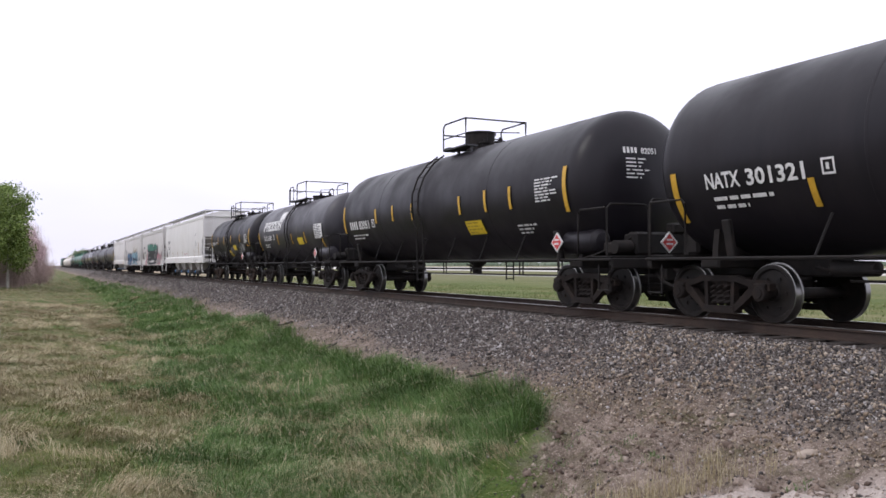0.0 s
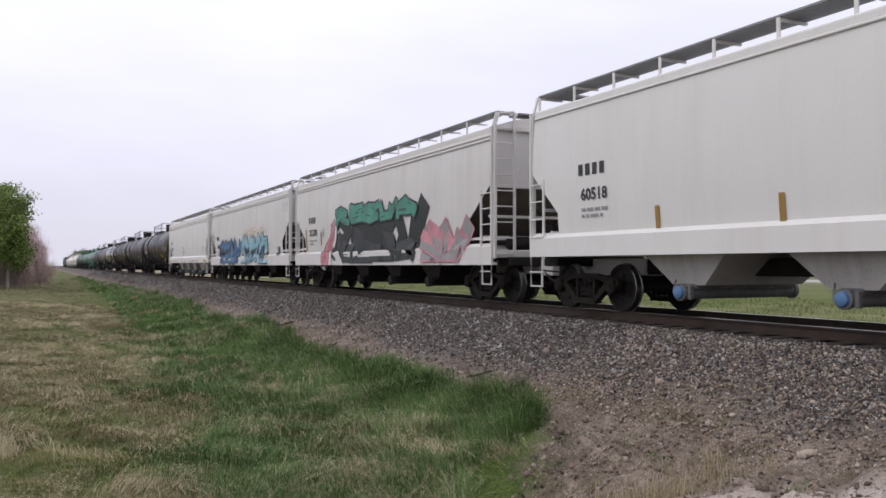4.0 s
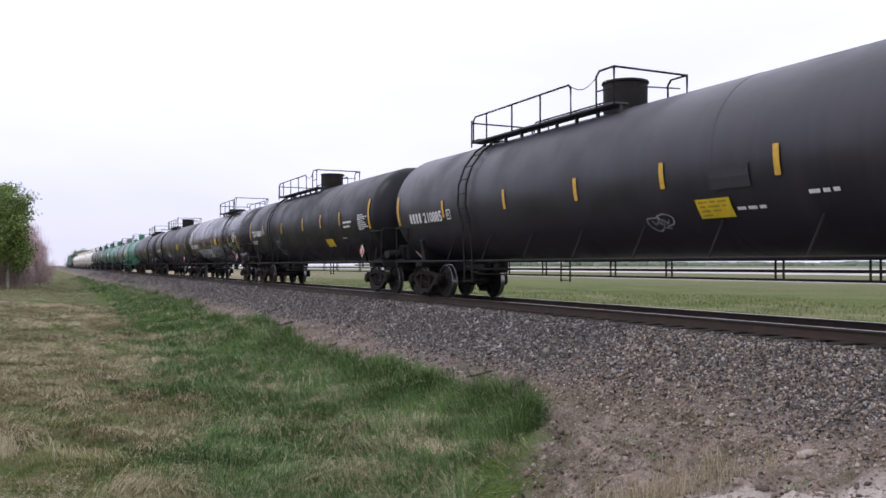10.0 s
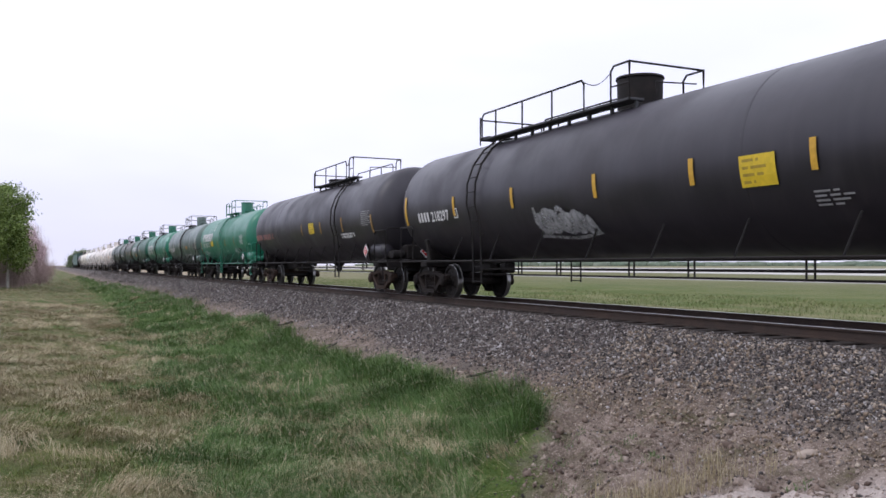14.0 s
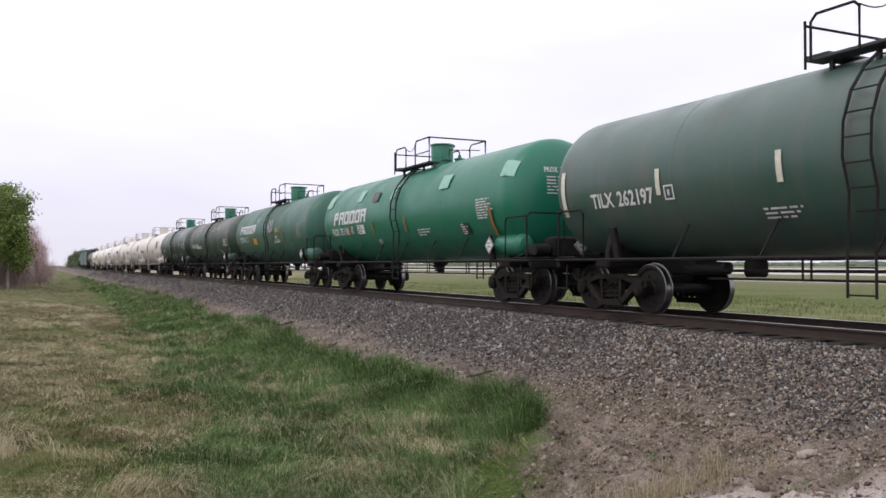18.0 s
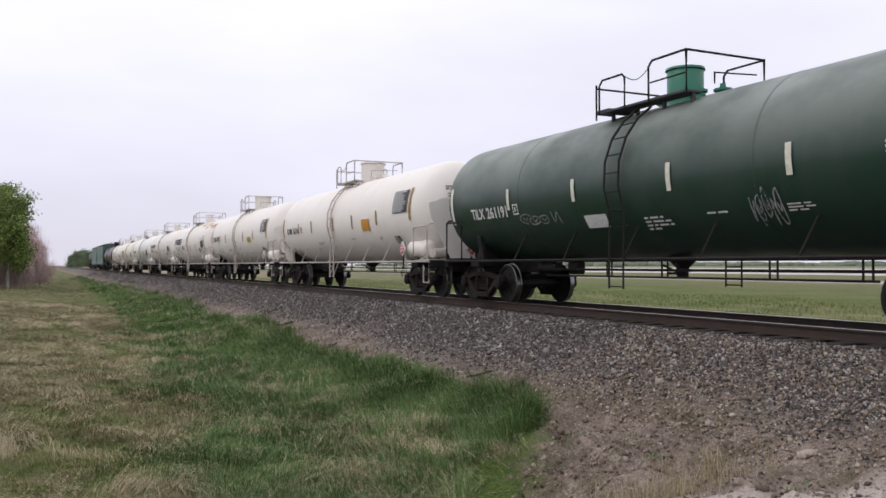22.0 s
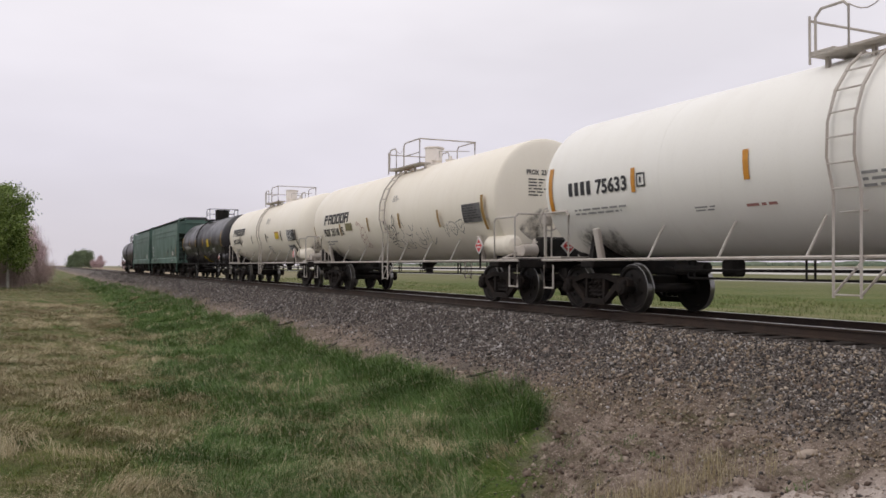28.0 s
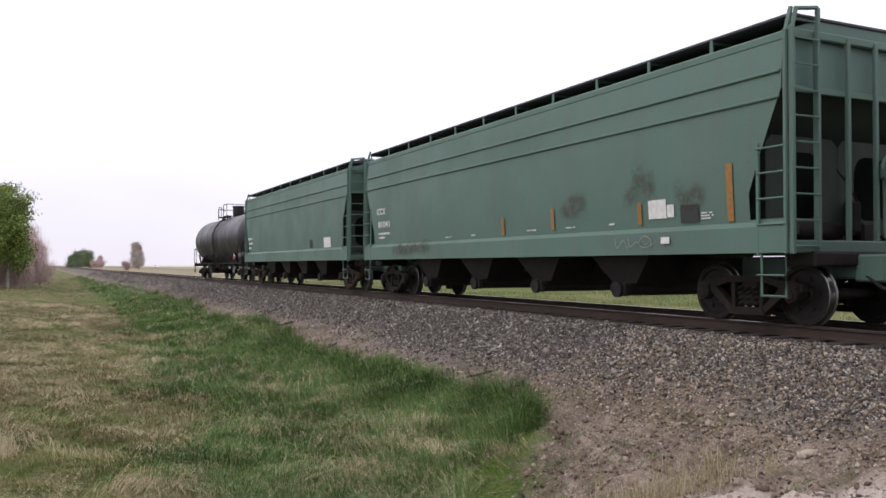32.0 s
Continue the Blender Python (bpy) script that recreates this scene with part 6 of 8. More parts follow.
def marks_24(m):
    m.firm_badge(-6.84, 0.01, 3.66, 0.30, INK)
    m.number(-6.40, -0.36, 1.75, 0.23, "23001", INK, 4)
    m.table(4.78, -0.43, 0.93, 0.45, INK, DUST_GREY)
    m.plate(-3.27, -0.48, 0.68, 0.25, OLIVE, "faded olive notice plate")
    m.plate(4.00, -0.74, 0.42, 0.28, INK, "black panel")
    m.stripe(-0.05, -0.86, 0.64, BROWN)
    m.stripe(2.35, -0.83, 0.64, BROWN)
    m.stripe(6.02, -0.42, 0.79, BROWN)
    m.stripe(-2.25, -0.85, 0.57, BROWN)
    m.stain(-7.0, -2.0, 1.5, 1.25, SOOT)
    m.stain(5.6, -2.05, 1.4, 1.2, SOOT)
    m.stain(-0.6, 1.4, 1.6, 0.75, RUST)


def marks_25(m):
    m.number(-6.72, -0.23, 1.89, 0.26, "75633", INK, 4)
    m.stripe(-7.43, -0.53, 0.92, ORANGE)
    m.stripe(-4.76, -0.29, 0.43, ORANGE)
    m.stripe(-2.11, -0.31, 0.45, ORANGE)
    m.plate(2.15, -0.62, 0.69, 0.37, SIGN_YELLOW, "yellow notice plate")
    m.table(4.16, -0.72, 0.42, 0.26, WHITE, INK)
    m.table(5.07, -0.57, 1.03, 0.52, INK, DUST_GREY)
    m.stripe(0.56, -0.28, 0.45, ORANGE)
    m.stripe(3.25, -0.32, 0.47, ORANGE)
    m.stripe(6.07, -0.51, 0.93, ORANGE)
    m.rows(-6.59, -0.65, 2.34, 0.19, 2, GREY_INK)
    m.rows(-3.27, -0.76, 0.76, 0.13, 2, GREY_INK)
    m.rows(-2.17, -0.77, 0.99, 0.14, 1, FADED_RED)
    m.rows(-0.12, -0.63, 0.79, 0.29, 3, GREY_INK)
    m.rows(0.97, -0.74, 0.90, 0.11, 2, GREY_INK)
    m.stain(-7.0, -2.0, 1.5, 1.25, SOOT)
    m.stain(5.6, -2.05, 1.4, 1.2, SOOT)
    m.stain(-0.4, 1.6, 1.0, 0.5, SOOT)


def marks_26(m):
    m.firm_badge(-6.40, -0.11, 2.75, 0.35, INK)
    m.number(-6.51, -0.53, 1.73, 0.27, "23118", INK, "PROX")
    m.plate(-4.08, -0.41, 0.68, 0.26, OLIVE, "faded olive notice plate")
    m.stripe(-7.77, -0.76, 0.65, AMBER)
    m.stripe(-4.69, -0.56, 0.42, AMBER)
    m.stripe(-1.92, -0.50, 0.45, AMBER)
    m.stripe(0.70, -0.50, 0.44, AMBER)
    m.table(4.89, -0.54, 0.96, 0.46, INK, DUST_GREY)
    m.rows(-6.49, -0.92, 1.28, 0.24, 2, GREY_INK)
    m.rows(0.28, 0.28, 0.61, 0.22, 4, GREY_INK)
    m.drawn([[(-2.45 + 0.25 * math.cos(a) + 0.10 * math.sin(a), -0.70 + 0.36 * math.sin(a)) for a in [0.5 * k for k in range(14)]], [(-2.92, -0.18), (-2.80, -0.26), (-2.68, -0.20), (-2.56, -0.27), (-2.58, -0.38)], [(-2.90, -0.25), (-2.80, -0.14)],
             [(-2.62, -0.55), (-2.50, -0.62), (-2.36, -0.55)], [(-2.60, -0.70), (-2.45, -0.78), (-2.25, -0.66)], [(-2.35, -0.98), (-2.20, -0.90), (-2.16, -1.02), (-2.30, -1.08), (-2.40, -0.98)], [(-2.62, -0.62), (-2.55, -0.92)]], FADED_RED, 0.02, "thin red line of a sprayed figure")
    m.drawn([[(-0.30, -0.62), (-0.26, -0.44), (-0.14, -0.40), (-0.06, -0.50), (0.04, -0.38), (0.13, -0.48), (0.26, -0.38), (0.40, -0.48), (0.36, -0.66), (0.24, -0.70), (0.18, -0.84), (0.04, -0.76), (-0.10, -0.82), (-0.24, -0.76), (-0.30, -0.62)],
             [(-0.36, -0.50), (-0.40, -0.26), (-0.27, -0.40), (-0.36, -0.50)], [(0.26, -0.36), (0.33, -0.10), (0.42, -0.24), (0.38, -0.40)]], INK, 0.034, "thick black line of bubble letters")
    m.drawn([[(-0.16, -0.52), (-0.14, -0.74)], [(-0.04, -0.54), (0.0, -0.74)], [(0.12, -0.56), (0.14, -0.72)], [(0.26, -0.48), (0.30, -0.58), (0.22, -0.58), (0.26, -0.48)], [(-0.22, -0.92), (0.20, -0.88), (0.48, -0.90)], [(-0.18, -1.02), (0.10, -0.98), (0.0, -1.10), (0.26, -1.16)],
             [(0.48, -0.66), (0.60, -0.62)], [(0.54, -0.84), (0.66, -0.98), (0.62, -1.10), (0.56, -0.90)], [(-0.44, -0.72), (-0.36, -0.76)], [(0.54, -1.16), (0.66, -1.18)]], INK, 0.022, "thin black sprayed line")
    m.drawn([[(0.86, -0.42), (0.96, -0.66), (0.80, -0.86), (0.94, -1.12), (1.22, -1.16), (1.28, -0.96)], [(1.02, -0.32), (1.12, -0.46)], [(1.12, -0.66), (1.34, -0.74), (1.54, -0.70), (1.46, -0.80)], [(1.06, -0.86), (1.20, -1.02), (1.26, -0.84)],
             [(1.50, -0.44), (1.66, -0.60), (1.82, -0.40)], [(1.40, -0.92), (1.66, -1.14), (1.90, -1.20)], [(1.86, -0.66), (2.05, -0.92), (2.25, -0.88), (2.10, -1.06), (1.84, -0.98), (1.90, -0.86)], [(2.30, -0.52), (2.42, -0.90), (2.60, -0.60)], [(2.75, -0.55), (2.70, -1.05), (3.05, -0.85)]], INK, 0.018, "thin black sprayed line")
    m.tag(3.73, -0.89, 1.25, 0.54, 6, INK, 0.03)
    m.stripe(3.51, -0.57, 0.45, AMBER)
    m.stripe(6.01, -0.73, 0.81, AMBER)
    m.stain(-7.0, -2.0, 1.5, 1.25, SOOT)
    m.stain(5.6, -2.05, 1.4, 1.2, SOOT)
    m.stain(-0.6, 1.4, 1.6, 0.75, RUST)


def marks_27(m):
    m.firm_badge(-6.39, -0.04, 2.84, 0.36, INK)
    m.number(-6.46, -0.46, 1.73, 0.26, "23043", INK, "PROX")
    m.table(2.53, -0.40, 0.65, 0.31, OLIVE, ORANGE)
    m.stripe(-7.57, -0.63, 0.62, BROWN)
    m.stripe(-4.76, -0.56, 0.49, BROWN)
    m.stripe(-2.11, -0.52, 0.42, BROWN)
    m.stripe(0.83, -0.52, 0.42, BROWN)
    m.stripe(3.56, -0.51, 0.43, BROWN)
    m.rows(0.97, 0.32, 0.80, 0.29, 4, GREY_INK)
    m.rows(0.91, -1.18, 0.63, 0.51, 4, INK)
    m.rows(-6.37, -0.94, 1.34, 0.26, 2, GREY_INK)
    m.rows(1.04, -0.35, 0.53, 0.17, 2, GREY_INK)
    m.table(4.63, -0.54, 1.14, 0.45, WHITE, INK)
    m.table(4.40, -1.10, 0.93, 0.36, WHITE, INK)
    m.plate(2.64, -0.40, 0.62, 0.24, SIGN_YELLOW, "yellow notice plate")
    m.stripe(5.89, -0.92, 0.82, BROWN)
    m.stain(-7.0, -2.0, 1.5, 1.25, SOOT)
    m.stain(5.6, -2.05, 1.4, 1.2, SOOT)
    m.stain(-0.4, 1.6, 1.0, 0.5, SOOT)


def marks_28(m):
    m.number(-6.67, -0.43, 1.76, 0.19, "725564", WHITE, "CBTX")
    m.stripe(-7.88, -0.44, 0.86, YELLOW)
    m.stripe(-4.69, -0.31, 0.44, YELLOW)
    m.stripe(-2.32, -0.29, 0.42, YELLOW)
    m.stripe(0.54, -0.32, 0.45, YELLOW)
    m.stripe(3.41, -0.30, 0.45, YELLOW)
    m.plate(2.05, -0.40, 0.64, 0.45, SIGN_YELLOW, "yellow notice plate")
    m.plate(-0.98, -1.80, 0.63, 0.79, SIGN_YELLOW, "slanted yellow repaint patch")
    m.tag(-5.17, -1.07, 1.55, 0.53, 7, SPRAY_WHITE, 0.03)
    m.rows(-3.35, -0.96, 0.82, 0.26, 3, WHITE)
    m.rows(0.40, -0.92, 0.56, 0.23, 4, WHITE)
    m.rows(2.02, -0.95, 0.59, 0.26, 4, WHITE)
    m.rows(3.54, -0.89, 0.88, 0.36, 5, WHITE)
    m.table(5.36, -0.47, 0.73, 0.54, GREY_INK, None)
    m.stripe(6.75, -0.44, 0.86, YELLOW)


def marks_29(m):
    m.stacked_number(-7.58, 2.45, 0.71, 0.19, -7.49, 2.05, 0.93, "81041", WHITE, "ICCX")
    m.plate(5.27, 1.68, 0.45, 0.32, WHITE, "white notice plate")
    m.plate(5.74, 1.69, 0.17, 0.21, WHITE, "white notice plate")
    m.plate(6.06, 1.58, 0.42, 0.29, DARK_PATCH, "dark greasy patch")
    m.stripe(7.10, 1.56, 0.88, FADED_ORANGE)
    m.stripe(4.98, 1.60, 0.38, FADED_ORANGE)
    m.stripe(2.23, 1.62, 0.43, FADED_ORANGE)
    m.stripe(0.19, 1.57, 0.40, FADED_ORANGE)
    m.rows(4.16, 1.59, 0.38, 0.10, 1, WHITE)
    m.rows(6.54, 1.60, 0.34, 0.15, 3, WHITE)
    m.tag(4.41, 1.14, 1.12, 0.30, 5, GREY_INK, 0.03)
    m.rows(2.76, 1.60, 0.50, 0.07, 1, WHITE)
    m.rows(1.28, 1.60, 0.52, 0.07, 1, WHITE)
    m.plate(5.67, 1.25, 0.21, 0.11, WHITE, "white notice plate")
    m.rows(-1.29, 1.58, 0.41, 0.08, 1, WHITE)
    m.rows(-2.74, 1.58, 0.49, 0.07, 1, WHITE)
    m.stain(4.6, 1.9, 0.9, 0.9, SOOT)
    m.stain(5.9, 1.75, 0.8, 0.6, SOOT)
    m.stain(2.4, 1.8, 1.2, 0.6, SOOT)
    m.stain(-6.4, 1.15, 3.0, 0.5, SOOT)


def marks_30(m):
    m.plate(5.17, 1.55, 0.81, 0.37, WHITE, "white notice plate")
    m.rows(-7.23, 1.59, 1.00, 0.76, 3, WHITE)
    m.plate(3.35, 1.55, 0.38, 0.33, DARK_PATCH, "dark greasy patch")


MARKS = {1: marks_01, 2: marks_02, 3: marks_03, 4: marks_04, 5: marks_05, 6: marks_06, 7: marks_07, 8: marks_08, 9: marks_09, 10: marks_10, 11: marks_11, 12: marks_12, 13: marks_13, 14: marks_14, 15: marks_15, 16: marks_16, 17: marks_17, 18: marks_18, 19: marks_19, 20: marks_20, 21: marks_21, 22: marks_22, 23: marks_23, 24: marks_24, 25: marks_25, 26: marks_26, 27: marks_27, 28: marks_28, 29: marks_29, 30: marks_30}


# ---- the train: kind, the seconds at which its two ends draw level, and how it looks ----
LPG = dict(platform=(-0.58, 5.4), guard=(-0.58, 0.0), walk_from=0.9, dome=(0.46, 0.56), dome_at=0.25, ladder=4.6, struts=7, outlet=False, valves=False)
SPLIT = dict(platform=(-4.05, 0.7), guard=(-4.05, -3.6), walk_from=-3.3, dome=(0.46, 0.22), dome_at=0.1, ladder=-3.8, struts=7)
SHORT = dict(r=1.46, zc=2.49, platform=(-0.95, 1.65), guard=(-0.95, 0.05), walk_from=0.75, dome=(0.34, 0.60), dome_at=0.1, ladder=0.35, struts=5)
SLIM = dict(SHORT, r=1.43, zc=2.47)
PALE = dict(r=1.46, zc=2.49, platform=(-0.4, 1.6), guard=(-0.4, 0.5), walk_from=1.1, dome=(0.43, 0.64), dome_at=0.2, ladder=0.6, struts=6, shield=True, braces=True)
PALE_B = dict(PALE, platform=(-1.1, 1.35), guard=(-1.1, 0.1), walk_from=0.7, dome=(0.27, 0.55), dome_at=-0.1, ladder=0.35, air_tank=True, shield=False, brake=-0.62, brake_up=-0.16, braces=True)
SMALL = dict(r=1.35, zc=2.40, platform=(-1.0, 1.6), guard=(-1.0, 0.4), walk_from=0.95, dome=(0.30, 0.12), dome_at=0.0, ladder=0.35, struts=4)
PLAIN = dict(platform=(-0.85, 0.55), guard=(-0.85, 0.5), dome=(0.40, 0.42), dome_at=0.05, ladder=0.9, struts=6)


def tank(paint_mat, label, base=PLAIN, **more):
    return dict(base, paint=paint_mat, label=label, **more)


SPECS = [
    ("tank", -0.12, 1.093, tank(BLACK, "black tank car with white numbers and yellow tape")),
    ("tank", 1.093, 2.244, tank(BLACK, "black tank car with yellow tape stripes and a notice plate")),
    ("tank", 2.244, 3.135, tank(BLACK_OLD, "short black tank car with a large white mark", SMALL)),
    ("tank", 3.135, 4.012, tank(BLACK, "short dusty black tank car with sprayed tags", SMALL, iron=TRUCK_RUST)),
    ("hopper", 4.012, 5.376, dict(paint=HOPPER_GREY, label="clean light grey covered hopper with blue outlet caps", caps=True, pipe_paint=DUST_GREY, ribs=(3.98,), cut=0.9, slope=2.8)),
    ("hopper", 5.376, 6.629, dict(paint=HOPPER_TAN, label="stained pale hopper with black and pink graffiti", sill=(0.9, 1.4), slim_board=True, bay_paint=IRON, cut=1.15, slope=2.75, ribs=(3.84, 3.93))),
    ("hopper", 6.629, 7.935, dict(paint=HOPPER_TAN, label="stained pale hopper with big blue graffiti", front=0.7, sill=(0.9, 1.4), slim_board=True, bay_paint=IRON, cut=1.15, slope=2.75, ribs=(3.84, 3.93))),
    ("hopper", 7.935, 9.222, dict(paint=HOPPER_GREY, label="clean pale grey hopper with orange tape", front=0.5, caps=True, pipe_paint=DUST_GREY, loops=True, cut=0.9, slope=2.8, ribs=(3.72, 3.82, 3.92))),
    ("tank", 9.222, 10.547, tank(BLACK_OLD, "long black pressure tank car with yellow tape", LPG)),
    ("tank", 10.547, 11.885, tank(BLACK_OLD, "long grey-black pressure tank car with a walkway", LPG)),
    ("tank", 11.885, 13.23, tank(BLACK, "long clean black pressure tank car with white print", LPG)),
    ("tank", 13.23, 14.506, tank(BLACK_BARE, "shiny black tank car with white graffiti", SPLIT)),
    ("tank", 14.506, 15.861, tank(BLACK_OLD, "long dusty black pressure tank car with a yellow plate", LPG)),
    ("tank", 15.861, 17.125, tank(BLACK_OLD, "dull black tank car with small print", SPLIT, iron=TRUCK_RUST)),
    ("tank", 17.125, 18.215, tank(GREEN, "bright green tank car with a white mark", SHORT, rails=GREEN, placard="white", dome_paint=GREEN)),
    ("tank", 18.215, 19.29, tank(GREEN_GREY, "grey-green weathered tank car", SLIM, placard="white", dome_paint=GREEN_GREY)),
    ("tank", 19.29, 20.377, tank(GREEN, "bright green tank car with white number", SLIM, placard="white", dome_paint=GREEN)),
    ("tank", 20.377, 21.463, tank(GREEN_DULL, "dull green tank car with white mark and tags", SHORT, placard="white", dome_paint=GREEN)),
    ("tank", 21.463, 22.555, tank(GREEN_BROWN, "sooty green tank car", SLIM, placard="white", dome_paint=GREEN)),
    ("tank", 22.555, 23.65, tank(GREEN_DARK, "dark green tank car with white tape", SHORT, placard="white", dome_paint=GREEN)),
    ("tank", 23.65, 24.815, tank(CREAM, "cream white tank car with amber tape", PALE, rails=WORN_RAIL, dome_paint=CREAM)),
    ("tank", 24.815, 25.97, tank(CREAM, "cream white tank car with a black table", PALE, rails=WORN_RAIL, dome_paint=CREAM)),
    ("tank", 25.97, 27.08, tank(CREAM, "rust-stained cream tank car with an air reservoir", PALE_B, rails=WORN_RAIL, dome_paint=CREAM)),
    ("tank", 27.08, 28.21, tank(CREAM, "cream white tank car with a black mark", PALE_B, rails=WORN_RAIL, dome_paint=CREAM)),
    ("tank", 28.21, 29.325, tank(WHITE_TANK, "clean white tank car with yellow tape", PALE_B, rails=WORN_RAIL, dome_paint=CREAM)),
    ("tank", 29.325, 30.454, tank(IVORY, "ivory tank car with black scrawled graffiti", PALE_B, head=0.10, rails=WORN_RAIL, dome_paint=CREAM)),
    ("tank", 30.454, 31.575, tank(IVORY, "ivory white tank car with a black mark", PALE_B, rails=WORN_RAIL, dome_paint=CREAM)),
    ("tank", 31.575, 32.765, tank(BLACK_CLEAN, "black tank car with yellow plates and a white tag", dict(SHORT, platform=(-0.15, 1.8), guard=(-0.15, 1.0), walk_from=1.45, dome=(0.45, 0.60), dome_at=0.45, ladder=1.27))),
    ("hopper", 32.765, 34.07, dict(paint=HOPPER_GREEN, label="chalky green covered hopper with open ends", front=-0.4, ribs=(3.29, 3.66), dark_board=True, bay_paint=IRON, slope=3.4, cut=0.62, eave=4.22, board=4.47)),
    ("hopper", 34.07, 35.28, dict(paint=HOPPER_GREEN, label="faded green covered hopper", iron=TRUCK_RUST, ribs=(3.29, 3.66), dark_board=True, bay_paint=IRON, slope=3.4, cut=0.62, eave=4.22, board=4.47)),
    ("tank", 35.28, 36.4, tank(BLACK_OLD, "small dark tank car at the tail of the train", SLIM)),
]
OFFSET = -3.97
BARREL = {1: (0.35, 7.38), 2: (0.39, 6.80), 3: (0.50, 5.10), 4: (0.22, 5.20), 9: (0.22, 8.32), 10: (0.44, 8.50), 11: (0.24, 8.50), 12: (0.45, 7.98), 13: (0.30, 8.55), 14: (0.36, 7.86), 15: (0.60, 6.70), 16: (0.62, 6.60), 17: (0.60, 6.60), 18: (0.52, 6.52), 19: (0.58, 6.60), 20: (0.45, 6.70), 21: (0.31, 6.95), 22: (0.41, 6.91), 23: (0.50, 6.80), 24: (0.45, 6.90), 25: (0.60, 6.81), 26: (0.60, 7.10), 27: (0.60, 6.80), 28: (0.50, 7.38)}
TRAIN = []
for index, (kind, ta, tb, spec) in enumerate(SPECS, 1):
    spec["marks"] = MARKS.get(index)
    front = spec.get("front", 0.0)
    if index in BARREL:
        spec["barrel"] = BARREL[index]
    length = round(SPEED * (tb - ta) + front, 2)
    car = (tank_car if kind == "tank" else hopper_car)(spec, length)
    TRAIN.append((car, SPEED * (ta + tb) / 2 + OFFSET - front / 2 + (SET_BACK if kind == "tank" else 0.0)))


# ---- track ----
def rail_mesh(y0, y1):
    s = Shape()
    prof = [(-0.075, -0.172), (0.075, -0.172), (0.075, -0.160), (0.012, -0.140), (0.009, -0.045), (0.036, -0.034), (0.037, -0.006), (0.030, 0.0), (-0.030, 0.0), (-0.037, -0.006), (-0.036, -0.034), (-0.009, -0.045), (-0.012, -0.140), (-0.075, -0.160)]
    s.prism(prof, y0, y1, "y")
    s.s = [1 if k in (2 + 6, 2 + 7, 2 + 8) else 0 for k in range(len(s.f))]
    return s.mesh("rail", RAIL, RAIL_TOP, smooth=30)


RAIL = paint("rusty_rail", (0.036, 0.025, 0.020), (0.065, 0.042, 0.031), 0.8, 0.6, 0.4, False, 0.0, 0.3)
RAIL_TOP = plain("worn_rail_head", (0.62, 0.60, 0.58), 0.3, 1.0, 0.25)
TIE = plain("creosoted_tie_wood", (0.045, 0.034, 0.028), 0.85, 0, 0.5, 6, 0.5)
track = thing("railway_track", "straight single railway track on a stone bed", "railway track", kind="structure", at=pose(TRACK_X, 0, 0))
rail_m = rail_mesh(-700, 1400)
for e in (-1, 1):
    part("rail", rail_m, track, "rusty steel rail with a bright head", pose(e * 0.755, 0, 0))
tie_m = Shape().box(0, 0, -0.26, 2.6, 0.22, 0.17, 0.012).box(-0.755, 0, -0.172, 0.19, 0.3, 0.012).box(0.755, 0, -0.172, 0.19, 0.3, 0.012).mesh("tie", TIE, smooth=0)
for k in range(300):
    part("tie", tie_m, track, at=pose(0, -18 + k * 0.52, 0, 0, 0, random.uniform(-1, 1)))
far_ties = Shape()
for k in range(700):
    far_ties.box(0, 138 + k * 0.52, -0.26, 2.6, 0.22, 0.17)
    if k < 500:
        far_ties.box(0, -18.52 - k * 0.52, -0.26, 2.6, 0.22, 0.17)
part("far_ties", far_ties.mesh("far_ties", TIE, smooth=0), track)


